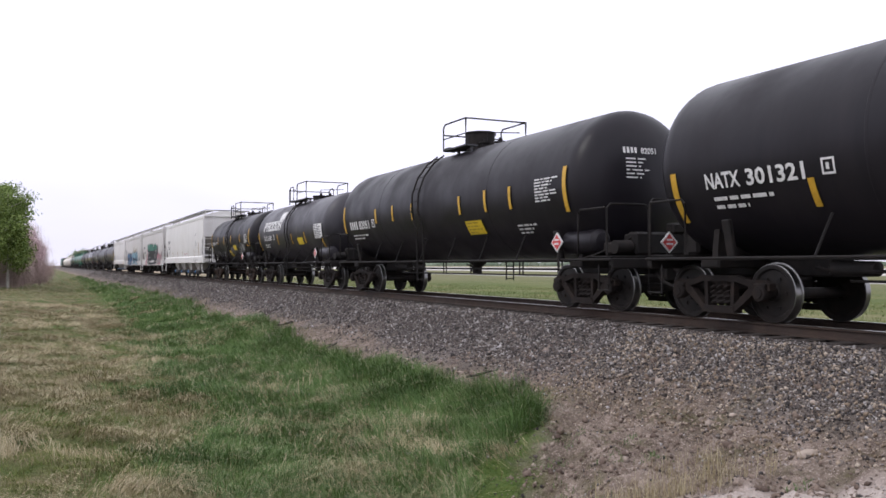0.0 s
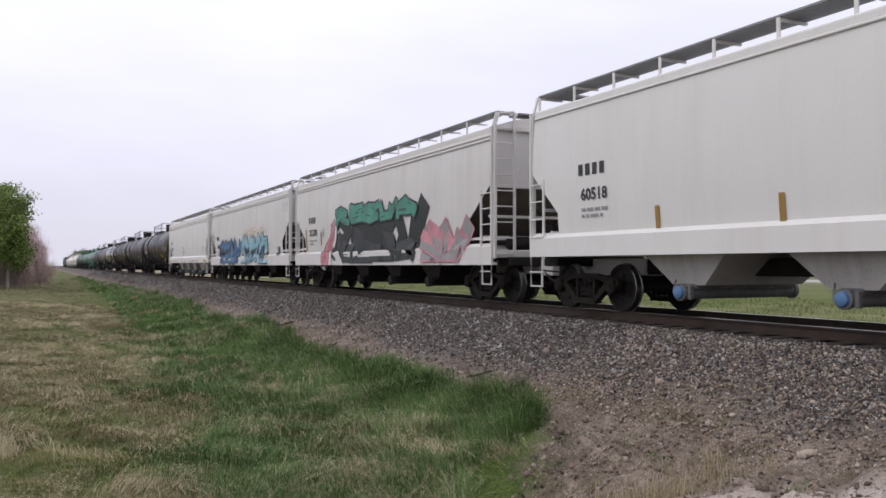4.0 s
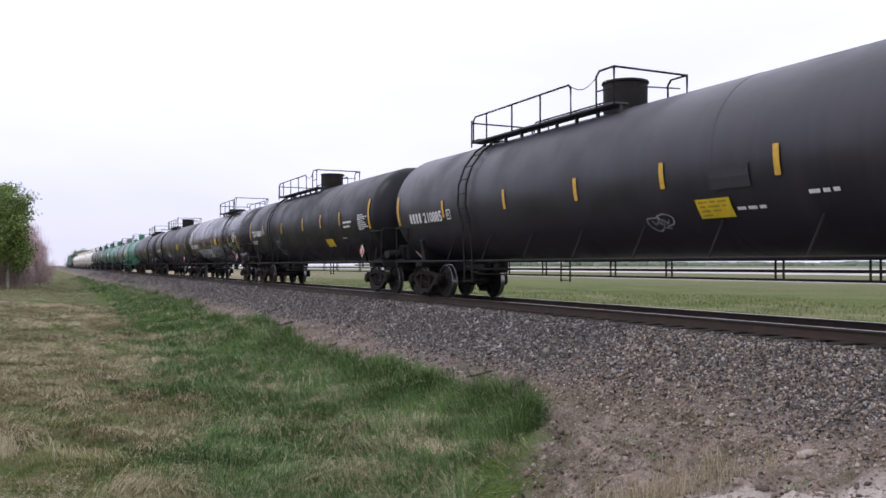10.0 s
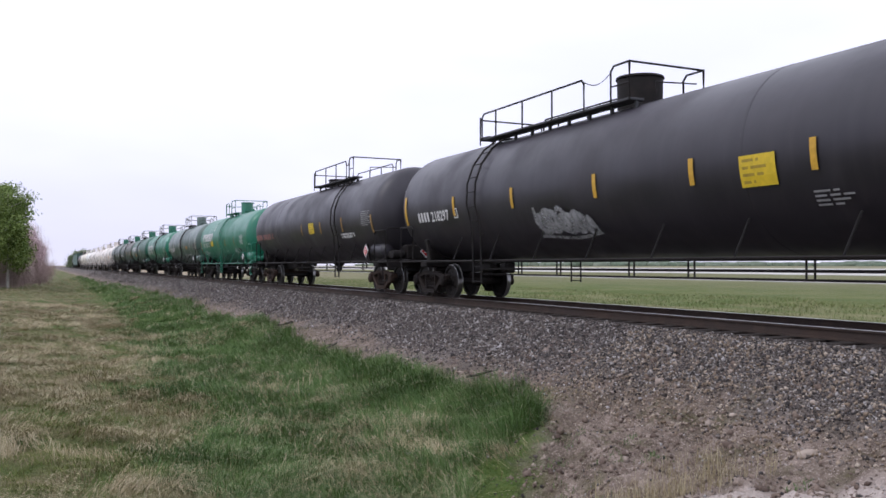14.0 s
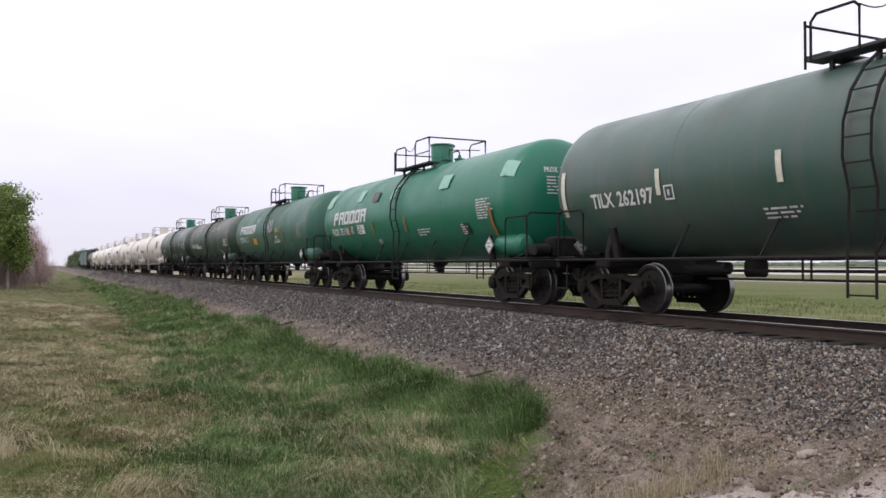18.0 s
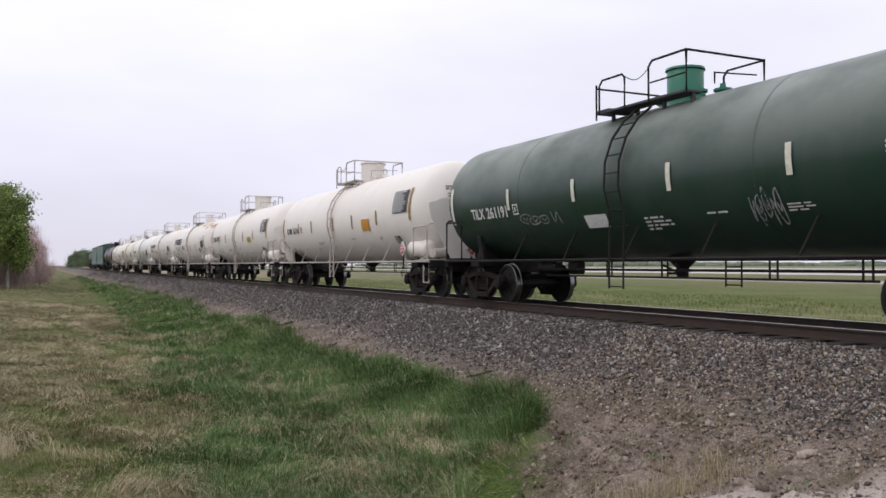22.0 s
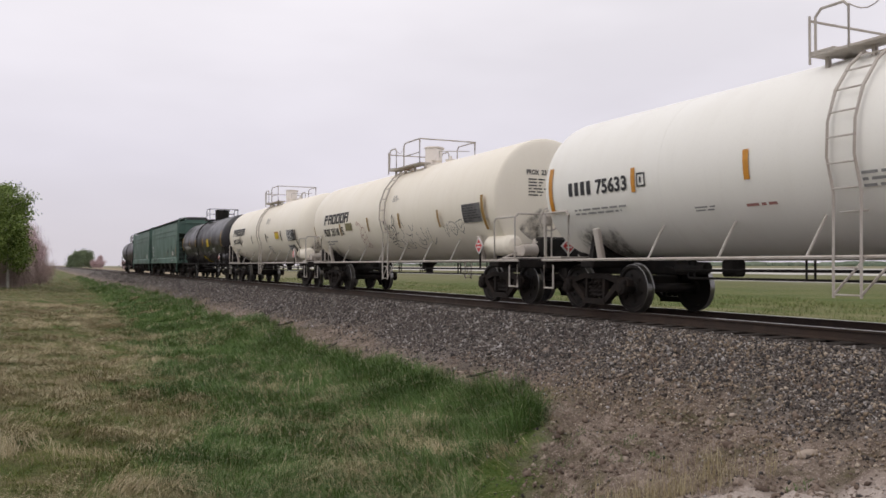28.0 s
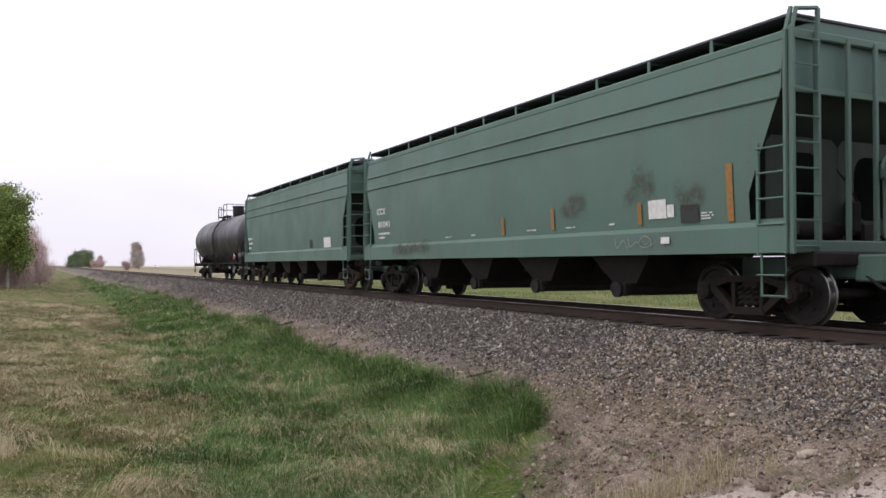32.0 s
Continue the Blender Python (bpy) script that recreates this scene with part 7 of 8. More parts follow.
# ---- ground ----
def ground_z(x, y):
    """Height of the land over the rails' top: bed, shoulders, ditches, field and the crossing road's ramp."""
    x, y = np.asarray(x, float), np.asarray(y, float)
    d = x - TRACK_X
    near = np.interp(-d, [0, 1.45, 1.9, 3.7, 4.4, 5.1, 6.2, 7.3, 9.0, 11.5, 14, 22, 40, 4000], [-0.21, -0.21, -0.27, -1.06, -1.15, -1.24, -1.50, -1.62, -1.60, -1.44, -1.28, -1.02, -0.9, -0.9])
    far = np.interp(d, [0, 1.45, 1.9, 3.7, 5.0, 8.0, 14, 30, 80, 4000], [-0.21, -0.21, -0.27, -1.05, -1.25, -1.3, -1.05, -0.95, -0.9, -0.9])
    z = np.where(d < 0, near, far)
    ramp = np.clip((7.4 - y) / 4.4, 0, 1)
    ramp = ramp * ramp * (3 - 2 * ramp)
    road = np.interp(np.abs(d), [0, 1.6, 3.5, 8, 20, 40, 4000], [-0.21, -0.25, -0.70, -0.80, -0.86, -0.9, -0.9])
    z = z * (1 - ramp) + np.maximum(road, z) * ramp
    off = np.clip((np.abs(d) - 2.0) / 1.2, 0, 1)
    w = 0.035 * np.sin(x * 1.9 + 0.6 * np.sin(y * 0.9)) * np.sin(y * 1.3 + 1.1) + 0.05 * np.sin(x * 0.55 + 1.3) * np.sin(y * 0.41) + 0.02 * np.sin(x * 4.1 + y * 2.3)
    # lumps and crumbs of the bare dirt
    bare = np.clip((x - 2.5) / 1.0, 0, 1) * np.clip((8.6 - x) / 0.9, 0, 1) * np.clip((13 - y) / 3, 0, 1)
    lump = 0.065 * np.sin(x * 5.3 + 1.7 * np.sin(y * 3.1)) * np.sin(y * 6.1 + 1.3 * np.sin(x * 4.7)) + 0.026 * np.sin(x * 17.1 + y * 5.3) * np.sin(y * 15.7 - x * 6.1) + 0.008 * np.sin(x * 41 + 2 * np.sin(y * 23)) * np.sin(y * 37)
    # tussocks of the grass, and the gully that runs down between grass and road
    turf = np.clip((7.0 - x) / 0.8, 0, 1) * np.clip((y - 6.5) / 2, 0, 1) * np.clip((170 - y) / 60, 0, 1)
    tuft = 0.055 * np.sin(x * 3.7 + 1.3 * np.sin(y * 1.9)) * np.sin(y * 2.9 + 1.7 * np.sin(x * 2.3)) + 0.03 * np.sin(x * 7.9 + 1.1 * np.sin(y * 5.1)) * np.sin(y * 7.1 + 1.9 * np.sin(x * 5.3))
    cut = (y - 1.05 * x - 2.35 - 0.25 * np.sin(x * 3.3)) / 1.45
    gully = 0.17 * np.exp(-(cut / 0.22) ** 2) * np.clip((x - 3.2) / 0.8, 0, 1) * np.clip((6.9 - x) / 0.8, 0, 1)
    return z + w * off + lump * bare + tuft * turf - gully


def axis_steps(fine0, fine1, step, far0, far1):
    a = list(np.arange(fine0, fine1, step))
    g, p = step, fine1
    while p < far1:
        a.append(p)
        g *= 1.18
        p += g
    a.append(far1)
    g, p = step, fine0 - step
    while p > far0:
        a.insert(0, p)
        g *= 1.18
        p -= g
    a.insert(0, far0)
    return np.array(a)


def sheet(name, xs, ys, zf, mat, smooth=True):
    X, Y = np.meshgrid(xs, ys)
    Z = zf(X, Y)
    me = bpy.data.meshes.new(name)
    nx, ny = len(xs), len(ys)
    idx = np.arange(nx * ny).reshape(ny, nx)
    quads = np.stack([idx[:-1, :-1], idx[:-1, 1:], idx[1:, 1:], idx[1:, :-1]], -1).reshape(-1, 4)
    me.from_pydata(np.stack([X, Y, Z], -1).reshape(-1, 3).tolist(), [], quads.tolist())
    me.materials.append(mat)
    me.polygons.foreach_set("use_smooth", [smooth] * len(me.polygons))
    return me


def ground_material():
    m, n, l, b = nodes_of("embankment_ground")
    geo = n.new("ShaderNodeNewGeometry")
    sep = n.new("ShaderNodeSeparateXYZ")
    l.new(geo.outputs["Position"], sep.inputs[0])

    def rng(sock, a, c, lo=0.0, hi=1.0):
        r = n.new("ShaderNodeMapRange")
        r.inputs["From Min"].default_value, r.inputs["From Max"].default_value = a, c
        r.inputs["To Min"].default_value, r.inputs["To Max"].default_value = lo, hi
        l.new(sock, r.inputs["Value"])
        return r.outputs[0]

    def op(kind, a, c):
        k = n.new("ShaderNodeMath")
        k.operation = kind
        for i, q in enumerate((a, c)):
            if isinstance(q, (int, float)):
                k.inputs[i].default_value = q
            else:
                l.new(q, k.inputs[i])
        return k.outputs[0]
    wob = noise_fac(n, l, 0.5, 4, 0.2, 0.8)
    wob2 = noise_fac(n, l, 2.3, 4, 0.2, 0.8)
    x = op("ADD", sep.outputs["X"], op("ADD", op("MULTIPLY", op("SUBTRACT", wob, 0.5), 1.6), op("MULTIPLY", op("SUBTRACT", wob2, 0.5), 0.7)))
    y = op("ADD", sep.outputs["Y"], op("MULTIPLY", op("SUBTRACT", wob, 0.5), 2.0))
    fine = noise_fac(n, l, 18, 6, 0.3, 0.7)
    blot = noise_fac(n, l, 0.8, 5, 0.4, 0.62)
    blot2 = noise_fac(n, l, 0.22, 5, 0.4, 0.62)
    green = mixed(n, l, fine, (0.045, 0.082, 0.016), (0.095, 0.125, 0.032))
    dry = mixed(n, l, fine, (0.12, 0.095, 0.052), (0.24, 0.20, 0.115))
    olive = mixed(n, l, blot, green, dry)
    dirt = mixed(n, l, fine, (0.185, 0.142, 0.116), (0.335, 0.27, 0.224))
    clod = noise_fac(n, l, 3.5, 6, 0.38, 0.66, rough=0.65)
    dirt = mixed(n, l, clod, dirt, (0.115, 0.085, 0.066))
    dirt = mixed(n, l, noise_fac(n, l, 0.9, 4, 0.5, 0.68), dirt, (0.12, 0.095, 0.07))
    crumb = noise_fac(n, l, 60, 3, 0.58, 0.66)
    dirt = mixed(n, l, crumb, dirt, (0.44, 0.375, 0.325))
    streak = noise_fac(n, l, 0.5, 5, 0.48, 0.66, (1.0, 0.25, 1.0))
    field = mixed(n, l, blot2, (0.085, 0.118, 0.028), (0.135, 0.150, 0.05))
    field = mixed(n, l, op("MULTIPLY", streak, rng(sep.outputs["X"], 40, 22)), field, (0.25, 0.22, 0.125))
    field = mixed(n, l, rng(sep.outputs["Y"], 70, 190), field, mixed(n, l, blot2, (0.24, 0.195, 0.135), (0.33, 0.27, 0.19)))
    field = mixed(n, l, rng(sep.outputs["X"], 35, 70), field, (0.15, 0.15, 0.07))
    moss = op("MULTIPLY", noise_fac(n, l, 1.7, 5, 0.52, 0.66, rough=0.65), rng(sep.outputs["Y"], 10.5, 8.5))
    dirt = mixed(n, l, op("MULTIPLY", moss, 0.75), dirt, mixed(n, l, fine, (0.062, 0.058, 0.026), (0.11, 0.10, 0.045)))
    road = mixed(n, l, fine, (0.37, 0.31, 0.275), (0.52, 0.45, 0.405))
    stone_c = n.new("ShaderNodeTexVoronoi")
    stone_c.inputs["Scale"].default_value = 28
    l.new(geo.outputs["Position"], stone_c.inputs["Vector"])
    tone = n.new("ShaderNodeValToRGB")
    tone.color_ramp.elements[0].color, tone.color_ramp.elements[1].color = (0.045, 0.039, 0.037, 1), (0.22, 0.195, 0.18, 1)
    sp = n.new("ShaderNodeSeparateColor")
    l.new(stone_c.outputs["Color"], sp.inputs[0])
    l.new(sp.outputs[0], tone.inputs[0])
    # from the west: dry and olive, green strip, dirt, stone bed, dirt, field
    c = mixed(n, l, rng(op("SUBTRACT", x, op("MULTIPLY", sep.outputs["Y"], 0.025)), 1.4, 2.6), olive, green)
    c = mixed(n, l, rng(x, 6.2, 6.5), c, dirt)
    c = mixed(n, l, rng(x, 7.2, 8.1), c, tone.outputs[0])
    c = mixed(n, l, rng(x, 14.4, 15.0), c, field)
    near_dirt = op("MULTIPLY", rng(op("SUBTRACT", y, op("MULTIPLY", x, 1.05)), 3.2, 2.6), op("MULTIPLY", rng(x, 2.6, 3.4), rng(x, 8.5, 7.5)))
    c = mixed(n, l, near_dirt, c, dirt)
    c = mixed(n, l, op("MULTIPLY", rng(op("ADD", op("ADD", sep.outputs["X"], sep.outputs["Y"]), op("MULTIPLY", op("SUBTRACT", wob2, 0.5), 0.5)), 11.55, 11.05), rng(x, 4.0, 4.8)), c, road)
    far_field = mixed(n, l, blot2, (0.17, 0.17, 0.09), (0.24, 0.22, 0.13))
    c = mixed(n, l, rng(sep.outputs["X"], 150, 165), c, far_field)
    strip = op("MULTIPLY", rng(sep.outputs["X"], 128, 134), rng(sep.outputs["X"], 420, 360))
    c = mixed(n, l, strip, c, mixed(n, l, blot2, (0.58, 0.555, 0.52), (0.46, 0.44, 0.41)))
    l.new(c, b.inputs["Base Color"])
    b.inputs["Roughness"].default_value = 0.95
    b.inputs["Specular IOR Level"].default_value = 0.2
    hgt = op("ADD", op("MULTIPLY", stone_c.outputs["Distance"], 1.0), fine)
    bumped(n, l, b, hgt, 0.8, 0.03)
    return m


GROUND = ground_material()
xs = axis_steps(-14, 16, 0.30, -2500, 3500)
xs = np.unique(np.concatenate([xs, np.arange(2.4, 9.4, 0.07)]))
ys = axis_steps(2, 60, 0.4, -2500, 4500)
ys = np.unique(np.concatenate([ys, np.arange(3.0, 15, 0.08)]))
ground = thing("ground", "grassy embankment, stone bed and flat green field", "ground", kind="structure", data=sheet("ground", xs, ys, ground_z, GROUND))


# ---- loose stones, grass and plants ----
def bulk(name, verts, tris, mat, smooth=False):
    """One mesh from arrays of vertices and triangles."""
    me = bpy.data.meshes.new(name)
    me.vertices.add(len(verts))
    me.vertices.foreach_set("co", np.ascontiguousarray(verts, np.float32).ravel())
    me.loops.add(len(tris) * 3)
    me.loops.foreach_set("vertex_index", np.ascontiguousarray(tris, np.int32).ravel())
    me.polygons.add(len(tris))
    me.polygons.foreach_set("loop_start", np.arange(0, len(tris) * 3, 3, dtype=np.int32))
    if smooth:
        me.polygons.foreach_set("use_smooth", [True] * len(tris))
    me.materials.append(mat)
    me.update(calc_edges=True)
    return me


def island_material(name, colours, rough=0.9, drift=0.0):
    """A colour for each loose piece, from a ramp that drifts from place to place, with fine grain."""
    m, n, l, b = nodes_of(name)
    geo = n.new("ShaderNodeNewGeometry")
    ramp = n.new("ShaderNodeValToRGB")
    ramp.color_ramp.interpolation = "LINEAR"
    e = ramp.color_ramp.elements
    e[0].position, e[0].color = 0.0, (*colours[0], 1)
    e[1].position, e[1].color = 1.0, (*colours[-1], 1)
    for k, c in enumerate(colours[1:-1], 1):
        e.new(k / (len(colours) - 1)).color = (*c, 1)
    if drift:
        blend = n.new("ShaderNodeMix")
        blend.inputs["Factor"].default_value = drift
        l.new(geo.outputs["Random Per Island"], blend.inputs[2])
        l.new(noise_fac(n, l, 0.9, 4, 0.3, 0.7, rough=0.65), blend.inputs[3])
        l.new(blend.outputs[0], ramp.inputs[0])
    else:
        l.new(geo.outputs["Random Per Island"], ramp.inputs[0])
    grain = noise_fac(n, l, 40, 4, 0.3, 0.7)
    k = n.new("ShaderNodeMix")
    k.data_type, k.blend_type = "RGBA", "MULTIPLY"
    k.inputs["Factor"].default_value = 0.35
    l.new(ramp.outputs[0], k.inputs[6])
    l.new(grain, k.inputs[7])
    l.new(k.outputs[2], b.inputs["Base Color"])
    b.inputs["Roughness"].default_value = rough
    b.inputs["Specular IOR Level"].default_value = 0.25
    return m


rng = np.random.default_rng(5)
CUBE = np.array([(x, y, z) for x in (-1, 1) for y in (-1, 1) for z in (-1, 1)], float)
CUBE_T = np.array([(0, 1, 3), (0, 3, 2), (4, 6, 7), (4, 7, 5), (0, 4, 5), (0, 5, 1), (2, 3, 7), (2, 7, 6), (0, 2, 6), (0, 6, 4), (1, 5, 7), (1, 7, 3)])


def value_noise(x, y, scale, seed=0):
    """Smooth noise from 0 to 1 on arrays."""
    r = np.random.default_rng(seed).uniform(0, 1, (64, 64))
    fx, fy = np.asarray(x) / scale, np.asarray(y) / scale
    ix, iy = np.floor(fx).astype(int), np.floor(fy).astype(int)
    tx, ty = fx - ix, fy - iy
    tx, ty = tx * tx * (3 - 2 * tx), ty * ty * (3 - 2 * ty)
    g = lambda i, j: r[i % 64, j % 64]
    return (g(ix, iy) * (1 - tx) + g(ix + 1, iy) * tx) * (1 - ty) + (g(ix, iy + 1) * (1 - tx) + g(ix + 1, iy + 1) * tx) * ty


OCTA = np.array([(1, 0, 0), (-1, 0, 0), (0, 1, 0), (0, -1, 0), (0, 0, 1), (0, 0, -1)], float)
OCTA_T = np.array([(0, 2, 4), (2, 1, 4), (1, 3, 4), (3, 0, 4), (2, 0, 5), (1, 2, 5), (3, 1, 5), (0, 3, 5)])


def spin(n):
    q = rng.normal(size=(n, 4))
    q /= np.linalg.norm(q, axis=1)[:, None]
    w, x, y, z = q.T
    return np.stack([np.stack([1 - 2 * (y * y + z * z), 2 * (x * y - z * w), 2 * (x * z + y * w)], -1),
                     np.stack([2 * (x * y + z * w), 1 - 2 * (x * x + z * z), 2 * (y * z - x * w)], -1),
                     np.stack([2 * (x * z - y * w), 2 * (y * z + x * w), 1 - 2 * (x * x + y * y)], -1)], 1)


def stones(px, py, size, sink=0.25):
    n = len(px)
    v = OCTA[None] * rng.uniform(0.6, 1.25, (n, 6, 3)) + rng.uniform(-0.3, 0.3, (n, 6, 3))
    v = v * (size[:, None, None] * rng.uniform(0.45, 0.8, (n, 1, 3)))
    v = np.einsum("nij,nkj->nki", spin(n), v)
    v += np.stack([px, py, ground_z(px, py) + size * sink], -1)[:, None]
    return v.reshape(-1, 3), (OCTA_T[None] + 6 * np.arange(n)[:, None, None]).reshape(-1, 3)


STONE = island_material("crushed_stone", [(0.040, 0.036, 0.035), (0.058, 0.051, 0.050), (0.080, 0.071, 0.069), (0.120, 0.094, 0.080), (0.145, 0.130, 0.124), (0.205, 0.166, 0.138), (0.27, 0.245, 0.23), (0.56, 0.53, 0.51)], 0.85)
px, py, ps = [], [], []
for y0, y1, dens in ((3.0, 12, 1800), (12, 20, 1450), (20, 32, 700), (32, 60, 260), (60, 100, 60), (100, 170, 16)):
    k = int((y1 - y0) * 3.1 * dens)
    x = rng.uniform(6.7, 9.8, k)
    y = rng.uniform(y0, y1, k)
    toe = 7.25 + 0.7 * (value_noise(x, y, 1.1, 41) - 0.5)
    keep = rng.uniform(0, 1, k) < np.clip((x - toe) / 0.9, 0.06, 1)
    px.append(x[keep])
    py.append(y[keep])
    ps.append(rng.gamma(6, 0.0037 * (1 + y0 * 0.017), k)[keep])
k = 5000
px.append(rng.uniform(3.2, 7.4, k)), py.append(rng.uniform(3.0, 16, k)), ps.append(rng.gamma(3, 0.0055, k))
k = 6000
tan_x, tan_y = 6.6 + 3.0 * rng.beta(1.6, 1.4, k), rng.uniform(4.5, 11.5, k)
TAN_STONE = island_material("tan_and_pale_stones", [(0.20, 0.145, 0.10), (0.30, 0.23, 0.165), (0.40, 0.32, 0.24), (0.56, 0.48, 0.39)], 0.85)
tv, tt = stones(tan_x, tan_y, rng.gamma(7, 0.0036, k), 0.35)
thing("tan_stones", "tan and pale stones among the grey track bed", "gravel", kind="stuff", data=bulk("tan_stones", tv, tt, TAN_STONE))
v, t = stones(np.concatenate(px), np.concatenate(py), np.concatenate(ps))
k = 26000
cx, cy = rng.uniform(3.4, 8.6, k), rng.uniform(4.0, 15, k)
keep = (rng.uniform(0, 1, k) < np.clip(value_noise(cx, cy, 0.5, 42) * 2 - 0.5, 0.05, 1)) & (cy < np.where(cx < 6.2, 1.05 * cx + 3.2, 15))
cx, cy = cx[keep], cy[keep]
DIRT_CLOD = island_material("dry_dirt_clods", [(0.128, 0.093, 0.075), (0.204, 0.153, 0.123), (0.281, 0.217, 0.174), (0.391, 0.323, 0.272)], 0.95)
big = rng.uniform(0, 1, len(cx)) < 0.03
cv, ct = stones(cx, cy, np.where(big, rng.gamma(4, 0.012, len(cx)), rng.gamma(2.2, 0.010, len(cx))), 0.1)
thing("dirt_clods", "crumbs and clods of dry brown dirt", "dirt", kind="stuff", data=bulk("dirt_clods", cv, ct, DIRT_CLOD))
thing("ballast_stones", "loose crushed grey and brown track stones", "gravel", kind="stuff", data=bulk("ballast_stones", v, t, STONE))

PALE_STONE = plain("pale_weathered_stone", (0.40, 0.33, 0.27), 0.85, 0, 0.3, 12, 0.5)


def boulder(x, y, size, flat=0.55):
    bm = bmesh.new()
    bmesh.ops.create_icosphere(bm, subdivisions=3, radius=1)
    for q in bm.verts:
        q.co *= 1 + 0.22 * noise.noise(q.co * 1.3 + Vector((x, y, 0)))
        q.co = Vector((q.co.x * size, q.co.y * size * 0.7, q.co.z * size * flat))
    s = Shape().bm(bm)
    return thing("stone", "pale rounded field stone lying on bare dirt", "stone", "loose stones by the track", pose(x, y, float(ground_z(x, y)) + size * flat * 0.35, 0, 0, x * 50), s.mesh("stone", PALE_STONE))


boulder(6.99, 6.02, 0.115)
boulder(7.55, 7.6, 0.055)
boulder(6.55, 10.4, 0.06)
boulder(6.9, 13.6, 0.05)
boulder(7.1, 16.5, 0.05)
boulder(6.9, 19.0, 0.05)
boulder(6.15, 9.4, 0.04)
boulder(8.1, 6.9, 0.05)


def blades(px, py, height, width, lean, az=None):
    """Bent tapered grass blades; az gives the way in which they lie."""
    n = len(px)
    b = rng.uniform(0, 2 * math.pi, n) if az is None else az
    a = b + math.pi / 2 + rng.normal(0, 0.6, n)
    side = np.stack([np.cos(a), np.sin(a), np.zeros(n)], -1) * width[:, None] / 2
    off = np.stack([np.cos(b), np.sin(b), np.zeros(n)], -1) * (height * lean)[:, None]
    base = np.stack([px, py, ground_z(px, py) - 0.01], -1)
    up = np.array([0, 0, 1.0])
    mid = base + up * (height * 0.6)[:, None] + off * 0.35
    tip = base + up * (height * (1 - 0.35 * np.minimum(lean, 1.8)))[:, None] + off
    v = np.stack([base - side, base + side, mid - side * 0.8, mid + side * 0.8, tip], 1)
    t = np.array([(0, 1, 3), (0, 3, 2), (2, 3, 4)])[None] + 5 * np.arange(n)[:, None, None]
    return v.reshape(-1, 3), t.reshape(-1, 3)


GRASS = island_material("spring_grass_blades", [(0.036, 0.077, 0.019), (0.063, 0.130, 0.030), (0.096, 0.178, 0.041), (0.140, 0.229, 0.065), (0.236, 0.287, 0.125)], 0.6, 0.42)
BANK_GRASS = island_material("short_olive_grass_blades", [(0.088, 0.124, 0.024), (0.138, 0.173, 0.038), (0.194, 0.214, 0.061), (0.277, 0.271, 0.106)], 0.75, 0.5)
STRAW = island_material("dry_grass_blades", [(0.221, 0.176, 0.090), (0.362, 0.297, 0.164), (0.502, 0.432, 0.275), (0.683, 0.613, 0.445)], 0.8, 0.35)
THATCH = island_material("brown_thatch_blades", [(0.094, 0.079, 0.035), (0.155, 0.130, 0.061), (0.232, 0.194, 0.096), (0.320, 0.271, 0.153)], 0.85, 0.45)


def edge_x(y):
    """The grass's ragged border beside the stones."""
    base = np.interp(y, [6.9, 7.8, 8.5, 9.0, 9.5, 10.9, 12.1, 13.3, 15.4, 18, 20.4, 23.2, 28.9, 31.5, 33.5, 46, 74, 113, 170], [3.6, 4.2, 4.65, 5.3, 6.15, 6.7, 6.25, 6.2, 6.4, 6.35, 6.15, 6.5, 7.0, 6.7, 6.45, 7.05, 7.3, 6.6, 6.5])
    return base + 0.3 * (value_noise(y * 0 + 3, y, 0.7, 3) - 0.5) * np.clip(y / 14, 0.4, 2)


def strip_x(x, y):
    """Where the lush strip begins, seen from the dry bank."""
    return np.interp(y, [7, 9, 10.5, 13, 16.6, 19.4, 31, 70, 118], [0.9, 1.3, 1.7, 2.2, 2.1, 2.7, 2.9, 4.4, 4.6]) + 1.5 * (value_noise(x, y, 1.7, 4) - 0.5) + 1.3 * (value_noise(x, y, 0.6, 5) - 0.5)


def lie(x, y):
    """The way in which flattened grass lies, drifting from tuft to tuft."""
    return 2 * math.pi * (value_noise(x, y, 2.3, 51) + 0.5 * value_noise(x, y, 0.6, 52)) - 0.8


